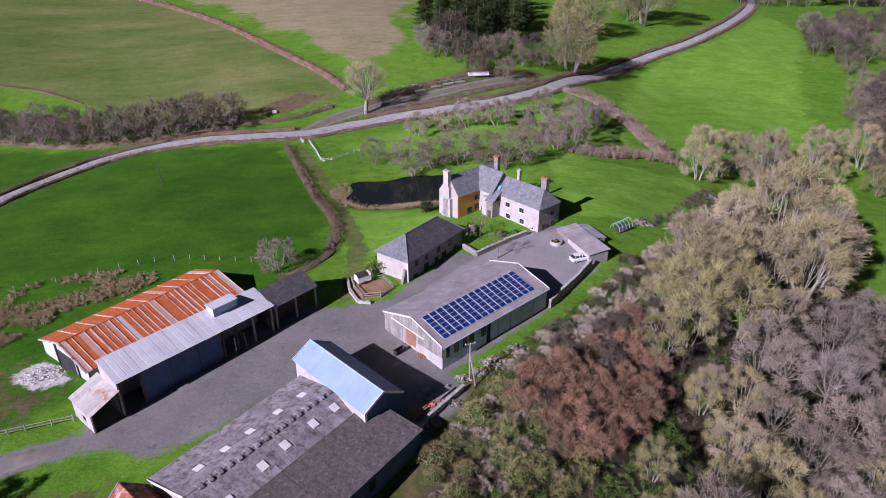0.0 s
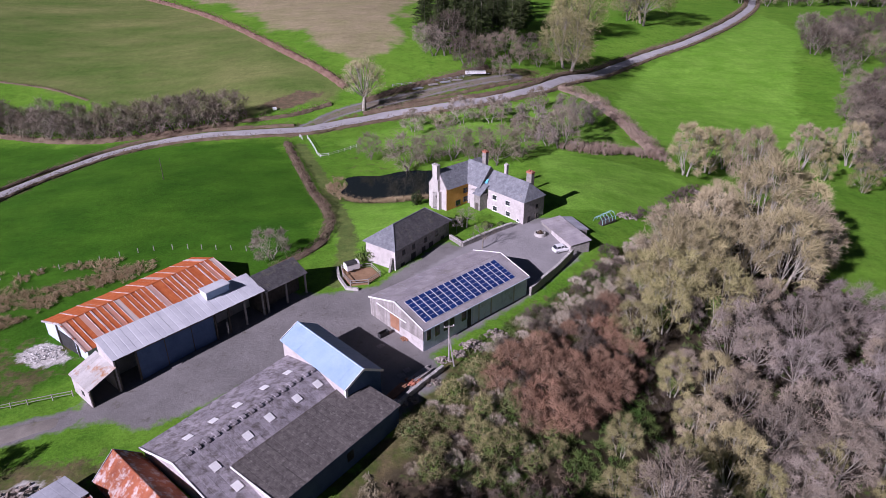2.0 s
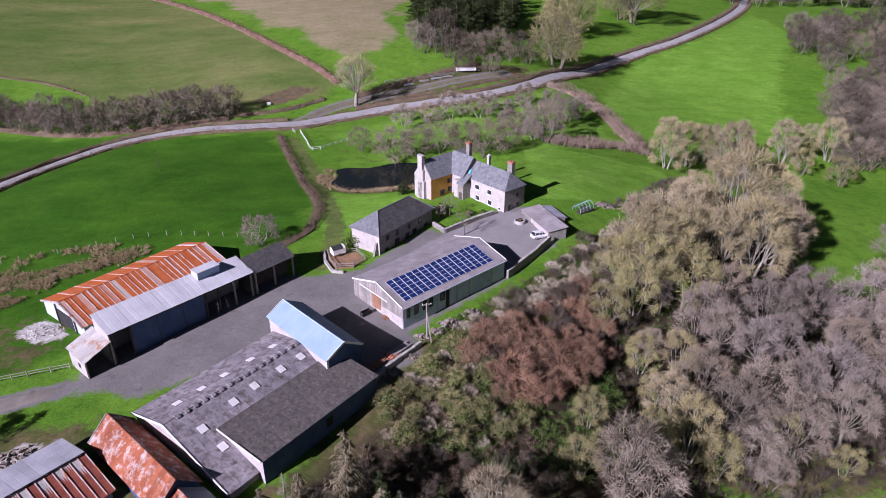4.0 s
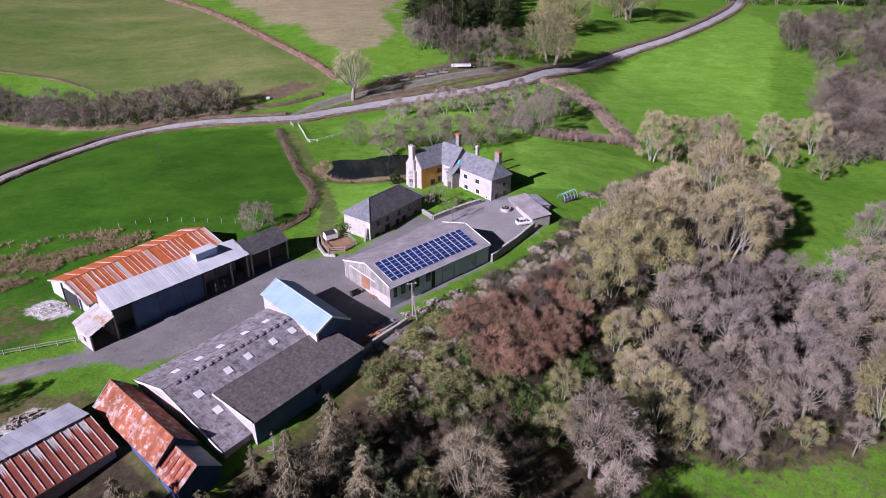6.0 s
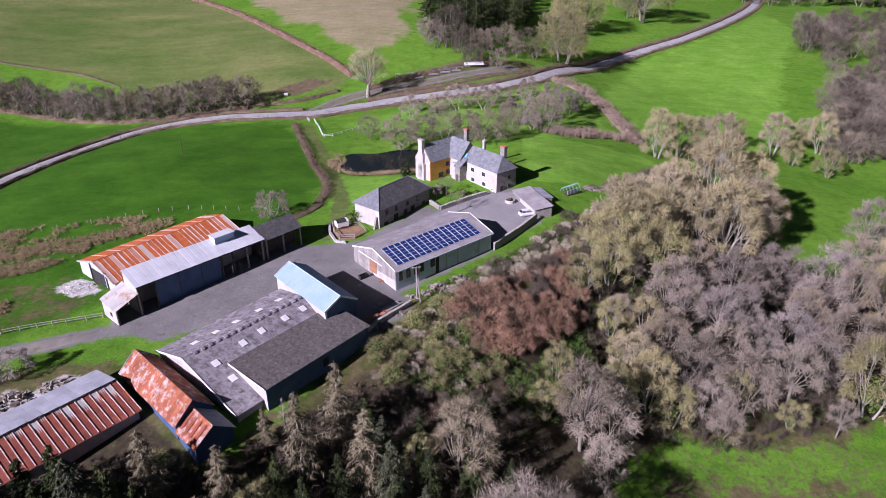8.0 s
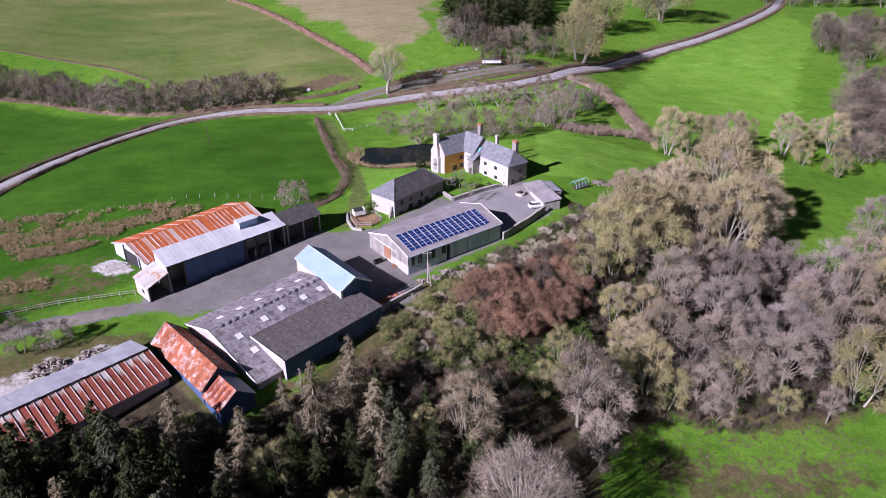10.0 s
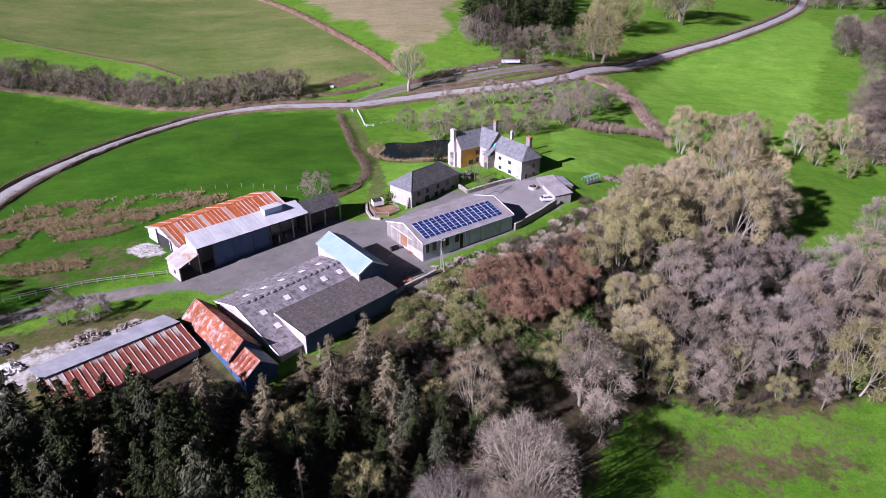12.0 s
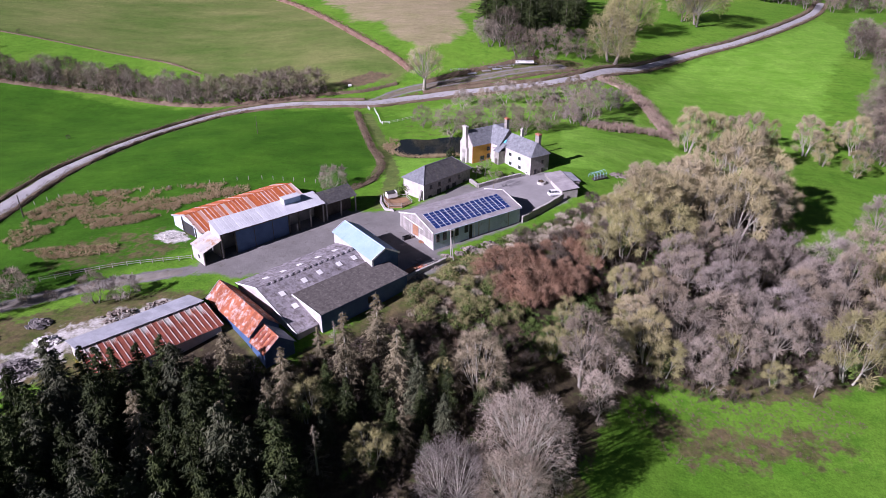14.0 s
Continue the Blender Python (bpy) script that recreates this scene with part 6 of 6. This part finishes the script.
def white_car():
    """A small estate car: lofted body with windows, wheels with tyres and rims."""
    e = thing("car", 25.5, 121.3, z_at(25.5, 121.3) + 0.02, 22.0, "white estate car parked in the farmyard", "car")
    paint = surface("car_paint", (0.80, 0.80, 0.80), (0.83, 0.83, 0.83), 0.25, 1, 6, bump=0, spec=0.6)
    rub = surface("rubber", (0.02, 0.02, 0.02), (0.03, 0.03, 0.03), 0.9, 2, 9)
    secs = [(-2.15, 0.72, 0.35, 0.80), (-2.05, 0.84, 0.28, 0.95), (-1.0, 0.88, 0.25, 1.0), (0.9, 0.88, 0.25, 0.98), (1.7, 0.84, 0.27, 0.88), (2.1, 0.74, 0.33, 0.72)]
    V, F = [], []
    for x, w, z0, z1 in secs:
        V += [(x, -w * 0.9, z0), (x, -w, (z0 + z1) / 2), (x, -w * 0.92, z1), (x, w * 0.92, z1), (x, w, (z0 + z1) / 2), (x, w * 0.9, z0)]
    for i in range(len(secs) - 1):
        F += [(6 * i + k, 6 * i + (k + 1) % 6, 6 * i + 6 + (k + 1) % 6, 6 * i + 6 + k) for k in range(6)]
    F += [tuple(range(5, -1, -1)), tuple(range(len(V) - 6, len(V)))]
    geo("body", V, F, paint, e)
    cab = [(-1.95, 0.72, 0.98), (-1.55, 0.66, 1.46), (0.1, 0.66, 1.48), (0.95, 0.74, 0.98)]
    V = [(x, s * w, z) for x, w, z in cab for s in (-1, 1)]
    geo("cabin", V, [(0, 1, 3, 2), (2, 3, 5, 4), (4, 5, 7, 6), (0, 2, 4, 6), (1, 7, 5, 3)], M_PANE, e, "dark glazed cabin")
    geo("roof", *box_vf(-1.55, -0.64, 1.46, 0.12, 0.64, 1.52), paint, e)
    for x in (-1.6, -0.6, 0.1):
        for s in (-1, 1):
            beam("pillar", (x - 0.1, s * 0.74, 0.98), (x, s * 0.675, 1.46), 0.08, paint, e)
    for x in (-1.35, 1.32):
        for s in (-1, 1):
            t = geo("tyre", *tube_vf([(x, s * 0.92, 0.31), (x, s * 0.70, 0.31)], [0.31, 0.31], 14), rub, e)
            geo("rim", *tube_vf([(x, s * 0.93, 0.31), (x, s * 0.91, 0.31), (x, s * 0.9, 0.31)], [0.01, 0.19, 0.2], 10), M_ALU, t)
    for s in (-0.55, 0.55):
        box("headlight", (2.04, s - 0.16, 0.55, 2.1, s + 0.16, 0.7), M_ALU, e)
        box("tail_light", (-2.13, s - 0.12, 0.6, -2.09, s + 0.12, 0.85), M_BRICK, e)
    return e


white_car()


def utility_pole(x, y, h, label, arm=True, lean=0.0, thick=0.17):
    e = thing("utility_pole", x, y, z_at(x, y), 20, label, "pole")
    geo("post", *tube_vf([(0, 0, -0.6), (lean * h, 0, h)], [thick, thick * 0.7], 8), M_TIMBER if arm else M_DARKWOOD, e)
    if arm:
        beam("crossarm", (lean * h - 0.9, 0, h - 0.15), (lean * h + 0.9, 0, h - 0.15), 0.14, M_TIMBER, e)
        for k in (-0.75, 0.0, 0.75):
            geo("insulator", *tube_vf([(lean * h + k, 0, h - 0.08), (lean * h + k, 0, h + 0.14)], [0.06, 0.04], 6), M_PAINT_WHITE, e)
    return e


utility_pole(2.3, 84.6, 7.0, "grey timber electricity pole with a crossarm beside the barn")
beam("strut", (0.3, -1.6, 0), (0.05, 0, 4.6), 0.18, M_TIMBER, bpy.data.objects["utility_pole"])
utility_pole(-81, 170, 6.5, "slim timber pole in the green field", False, 0, 0.1)
utility_pole(-127, 229, 7.0, "timber pole leaning among hedgerow trees", False, 0.06)
utility_pole(-113, 92, 6.5, "slim timber pole beside the road hedge", False)


def rubble_heap(name, x, y, n, rad, size, mat, label, seed, flat=0.35):
    """Separate angular stones heaped together, joined into one heap."""
    r = random.Random(seed)
    V, F = [], []
    for i in range(n):
        d = rad * math.sqrt(r.random())
        a = r.uniform(0, 6.28)
        s = size * r.uniform(0.4, 1.4)
        px, py = x + d * math.cos(a), y + d * math.sin(a) * 0.7
        pz = z_at(px, py) - z_at(x, y) + r.uniform(0, flat) * rad * max(0.05, 1 - d / rad) + s * 0.1
        m = Matrix.Translation((px - x, py - y, pz)) @ Euler((r.uniform(-0.5, 0.5), r.uniform(-0.5, 0.5), r.uniform(0, 6))).to_matrix().to_4x4() @ Matrix.Diagonal((s, s * r.uniform(0.5, 1), s * r.uniform(0.25, 0.6), 1))
        k = len(V)
        v, f = box_vf(-0.5, -0.5, -0.5, 0.5, 0.5, 0.5)
        V += [m @ (Vector(q) * r.uniform(0.75, 1.1)) for q in v]
        F += [tuple(j + k for j in q) for q in f]
    ob = geo(name, V, F, mat)
    ob.location = (x, y, z_at(x, y))
    return tagged(ob, label, "rubble", kind="stuff")


M_RUBBLE = surface("rubble", (0.22, 0.18, 0.15), (0.34, 0.30, 0.26), 0.95, 1.5, 6, vary=0.3, island=True)
M_RUBBLE_W = surface("rubble_white", (0.58, 0.555, 0.53), (0.70, 0.68, 0.65), 0.95, 1.5, 6, vary=0.2, island=True)
M_RUBBLE_D = surface("rubble_dark", (0.13, 0.12, 0.12), (0.22, 0.20, 0.19), 0.95, 1.5, 6, vary=0.3, island=True)
for i, (x, y, n, rad, size, mt, lab) in enumerate((
        (6.5, 89.0, 90, 2.4, 0.5, M_RUBBLE, "heap of broken stone and timber beside the barn"), (10.5, 92.6, 60, 2.2, 0.45, M_RUBBLE, "scattered broken stone along the bank"), (4.0, 86.6, 40, 1.2, 0.5, M_RUBBLE, "pale broken stone round the pole"),
        (-3.0, 78.8, 40, 1.5, 0.5, M_BRICK, "rusty scrap heap in the corner of the yard"), (-67.0, 86.0, 130, 3.6, 0.28, M_RUBBLE_W, "spread of white rubble by the orange barn"), (-67.0, 33.0, 170, 3.6, 0.7, M_RUBBLE_D, "heap of dark broken slate and stone"),
        (-67.0, 41.0, 70, 2.2, 0.8, M_RUBBLE_W, "heap of white scrap and rubble"), (-58.0, 50.5, 80, 4.0, 0.6, M_RUBBLE, "scattered stones beside the long shed"), (-52.0, 54.5, 80, 3.4, 0.5, M_RUBBLE, "scattered stones beside the long shed"),
        (-72.5, 46.0, 60, 2.5, 0.8, M_RUBBLE_D, "scrap heap in rough grass"), (-79.0, 39.5, 60, 2.2, 0.7, M_RUBBLE_W, "heap of pale rubble beside rough grass"), (70.0, 170.5, 60, 2.0, 0.5, M_RUBBLE, "bonfire heap at the lawn's edge"), (43.5, 141.0, 80, 2.4, 0.5, M_RUBBLE, "stones along the lawn's edge"))):
    rubble_heap("rubble_heap", x, y, n, rad, size, mt, lab, 80 + i)


def enclosure():
    e = thing("pen", -16.2, 109.2, z_at(-16.2, 109.2), 0, "brown earth pen with a low timber rail", "pen")
    ring = [(-20.2, 112.8), (-19.4, 109.8), (-17.4, 106.6), (-14.0, 107.2), (-12.0, 110.4), (-14.2, 113.8)]
    loc = [(x + 16.2, y - 109.2) for x, y in ring]
    V = [(x, y, 0.25) for x, y in loc] + [(x, y, -1.0) for x, y in loc]
    geo("earth_bed", V, [tuple(range(6))] + [(i, i + 6, (i + 1) % 6 + 6, (i + 1) % 6) for i in range(6)], surface("brown_earth", (0.26, 0.155, 0.085), (0.33, 0.21, 0.12), 0.95, 0.8, 6), e, "bare brown earth")
    for a, b in zip(loc, loc[1:] + loc[:1]):
        box("post", (a[0] - 0.08, a[1] - 0.08, -0.3, a[0] + 0.08, a[1] + 0.08, 1.3), M_TIMBER, e)
        for z in (0.6, 1.1):
            beam("rail", (*a, z), (*b, z), 0.07, M_TIMBER, e, h=0.12)
    return e


enclosure()


def trailer():
    e = thing("trailer", -18.0, 112.4, z_at(-18, 112.4) + 0.3, 35, "small white covered trailer beside the pen", "trailer")
    body("box_body", [(-0.9, 0.4), (-0.9, 1.6), (-0.5, 2.0), (0.5, 2.0), (0.9, 1.6), (0.9, 0.4)], -1.4, 1.4, M_PAINT_WHITE, e)
    body("cover", [(-0.95, 1.6), (-0.52, 2.04), (0.52, 2.04), (0.95, 1.6), (0.9, 1.58), (0.5, 1.98), (-0.5, 1.98), (-0.9, 1.58)], -1.45, 0.9, M_DARK, e, "black cover")
    for s in (-1, 1):
        geo("wheel", *tube_vf([(0, s * 1.0, 0.3), (0, s * 0.85, 0.3)], [0.3, 0.3], 12), M_DARK, e)
    beam("drawbar", (1.4, 0, 0.45), (2.5, 0, 0.4), 0.1, M_ALU, e)
    return e


trailer()


def planter(x, y):
    e = thing("planter", x, y, z_at(x, y), 0, "round pale stone planter in the yard", "planter")
    ring_v, ring_f = [], []
    for k in range(20):
        t = 2 * math.pi * k / 20
        for r, z in ((1.25, -0.3), (1.25, 0.6), (1.0, 0.62), (0.95, 0.3)):
            ring_v.append((r * math.cos(t), r * math.sin(t), z))
    for k in range(20):
        for j in range(3):
            a, b = 4 * k + j, 4 * ((k + 1) % 20) + j
            ring_f.append((a, b, b + 1, a + 1))
    geo("ring", ring_v, ring_f, M_CONCRETE, e)
    geo("soil", [(0.97 * math.cos(2 * math.pi * k / 20), 0.97 * math.sin(2 * math.pi * k / 20), 0.4) for k in range(20)], [tuple(range(20))], M_DARKWOOD, e)
    v, f = leaf_cloud(17, 160, 0.55, (0, 0, 0.7), 0.12, 0.6)
    geo("plants", v, f, M_HEDGE, e)
    return e


planter(21.4, 127.6)


def hoop_frame():
    e = thing("tunnel_frame", 37.3, 136.6, z_at(37.3, 136.6), 42, "teal metal hoop frame of a stripped polytunnel", "frame")
    teal = surface("teal_metal", (0.22, 0.42, 0.42), (0.32, 0.52, 0.52), 0.5, 1, 6, bump=0)
    for i in range(5):
        pts = [(-2.4 + 1.2 * i, 1.3 * math.cos(t), 0.2 + 1.7 * math.sin(t)) for t in np.linspace(0, math.pi, 9)]
        geo("hoop", *tube_vf(pts, [0.06] * 9, 5), teal, e)
    for t in (0.5, 1.57, 2.6):
        geo("rail", *tube_vf([(-2.4, 1.3 * math.cos(t), 0.2 + 1.7 * math.sin(t)), (2.4, 1.3 * math.cos(t), 0.2 + 1.7 * math.sin(t))], [0.05, 0.05], 5), teal, e)
    box("bed", (-2.6, -1.4, -0.4, 2.6, 1.4, 0.12), M_DARKWOOD, e)
    return e


hoop_frame()


def fence_line(name, pts, gap, label, rails=2, h=1.15, mat=None, white=False):
    """Posts and rails as parts of one run."""
    mt = mat or M_TIMBER
    line = spline(pts, gap)
    ox, oy = line[0]
    e = thing(name, ox, oy, 0, 0, label, "fence")
    pv, pf = box_vf(-0.06, -0.06, -0.4, 0.06, 0.06, h)
    pm = bpy.data.meshes.new("post")
    pm.from_pydata(pv, [], pf)
    pm.materials.append(mt)
    last = None
    for x, y in line:
        z = z_at(x, y)
        place("post", pm, e, at=Matrix.Translation((x - ox, y - oy, z)))
        if last:
            for k in range(rails):
                zz = h * (0.45 + 0.42 * k)
                beam("rail", (last[0] - ox, last[1] - oy, last[2] + zz), (x - ox, y - oy, z + zz), 0.05, mt, e, h=0.1)
        last = (x, y, z)
    return e


fence_line("fence", [(-122, 86), (-113, 106), (-98, 110), (-84, 114.5), (-64, 124), (-50, 124), (-36, 122)], 3.4, "line of pale fence posts with wire across wet pasture", 0, 1.2)
fence_line("fence", [(-84, 61), (-72, 69), (-62, 73), (-56, 75)], 2.6, "weathered post-and-rail fence by the drive", 2)
fence_line("fence", [(-49, 213), (-45, 204), (-41, 195), (-36, 199), (-31, 205)], 2.4, "white rail fence round a small pen", 2, 1.2, M_PAINT_WHITE)
fence_line("fence", [(-24, 258), (-10, 263), (4, 270), (12, 276)], 3.0, "pale rail fence beside the lane", 2, 1.1, M_TIN_GREY)


def gate(x, y, ang, label):
    e = thing("gate", x, y, z_at(x, y), ang, label, "gate")
    for z in (0.3, 0.55, 0.8, 1.05, 1.25):
        beam("bar", (0, 0, z), (3.4, 0, z), 0.05, M_ALU, e)
    for k in (0, 1.7, 3.4):
        box("upright", (k - 0.03, -0.03, 0.0, k + 0.03, 0.03, 1.3), M_ALU, e)
    return e


gate(-52, 214, -60, "galvanised field gate by the road")
gate(6, 273, 20, "galvanised gate at the end of the lane")
# bale, pallets and timber
e = thing("bale", -66, 236.5, z_at(-66, 236.5), 25, "pale wrapped bale at the field corner", "bale")
geo("wrap", *tube_vf([(-0.7, 0, 0.6), (-0.65, 0, 0.6), (0.65, 0, 0.6), (0.7, 0, 0.6)], [0.5, 0.65, 0.65, 0.5], 14), M_PAINT_WHITE, e)
for i, (x, y, a) in enumerate(((-5.2, 80.2, 30), (-4.4, 81.6, 34), (-9.4, 87.6, 50))):
    p = thing("pallet", x, y, z_at(x, y), a, "weathered timber pallet lying in the yard", "pallet", "pallets in the yard")
    for k in range(6):
        box("slat", (-0.6, -0.5 + 0.18 * k, 0.1, 0.6, -0.4 + 0.18 * k, 0.13), M_TIMBER, p)
    for k in (-0.5, 0.0, 0.45):
        box("bearer", (k - 0.05, -0.5, 0.0, k + 0.05, 0.5, 0.1), M_TIMBER, p)
box_t = thing("trough", -9.2, 90.6, z_at(-9.2, 90.6), 45, "dark rectangular water trough by the barn gable", "trough")
geo("tank", *boxes_vf([(-1.0, -0.4, 0, 1.0, -0.33, 0.9), (-1.0, 0.33, 0, 1.0, 0.4, 0.9), (-1.0, -0.33, 0, -0.93, 0.33, 0.9), (0.93, -0.33, 0, 1.0, 0.33, 0.9), (-0.93, -0.33, 0, 0.93, 0.33, 0.2)]), M_DARK, box_t)


def lane_trailer():
    e = thing("trailer", 9.0, 273.2, z_at(9, 273.2), 8, "long white flat trailer parked beside the lane", "trailer")
    body("deck", [(-1.1, 0.8), (-1.1, 1.9), (1.1, 1.9), (1.1, 0.8)], -4.2, 4.2, M_PAINT_WHITE, e)
    for x in (-1.2, 0.2):
        for k in (-1, 1):
            geo("wheel", *tube_vf([(x, k * 1.15, 0.4), (x, k * 0.95, 0.4)], [0.42, 0.42], 12), M_DARK, e)
    beam("drawbar", (4.2, 0, 0.9), (6.0, 0, 0.5), 0.15, M_ALU, e)
    return e


lane_trailer()


def timber_stack(x, y, ang, n, mat, label, group):
    """Boards lying in layers, each one a part."""
    e = thing("timber_stack", x, y, z_at(x, y), ang, label, "timber", group)
    r = random.Random(int(abs(x * 13 + y)))
    for k in range(n):
        layer, i = divmod(k, 4)
        ln = r.uniform(1.6, 2.4)
        box("board", (-ln, -0.7 + 0.36 * i, 0.05 + 0.16 * layer, ln, -0.4 + 0.36 * i, 0.19 + 0.16 * layer), mat, e, at=pose(0, 0, 0, 0, 0, r.uniform(-3, 3)))
    return e


for x, y, a, mt in ((-8, 261.5, 25, M_TIMBER), (-3, 264.5, 30, M_TIN_GREY), (1.5, 267, 20, M_TIMBER), (-14, 257.5, 35, M_TIN_GREY)):
    timber_stack(x, y, a, 12, mt, "stack of grey boards beside the lane", "stacks beside the lane")
for x, y, a, mt in ((-5.6, 76.2, 60, M_TIMBER_BROWN), (-2.2, 80.6, 52, M_TIMBER), (-6.8, 72.6, 48, M_TIMBER), (-4.2, 91.0, 40, M_TIMBER_BROWN)):
    timber_stack(x, y, a, 8, mt, "loose heap of old boards in the lower yard", "boards in the yard")
for i, (x, y, n, rad) in enumerate(((-4.0, 74.6, 50, 1.8), (-0.6, 79.2, 50, 1.6), (1.4, 84.8, 40, 1.3))):
    rubble_heap("rubble_heap", x, y, n, rad, 0.45, M_RUBBLE, "broken stone along the lower yard wall", 140 + i)
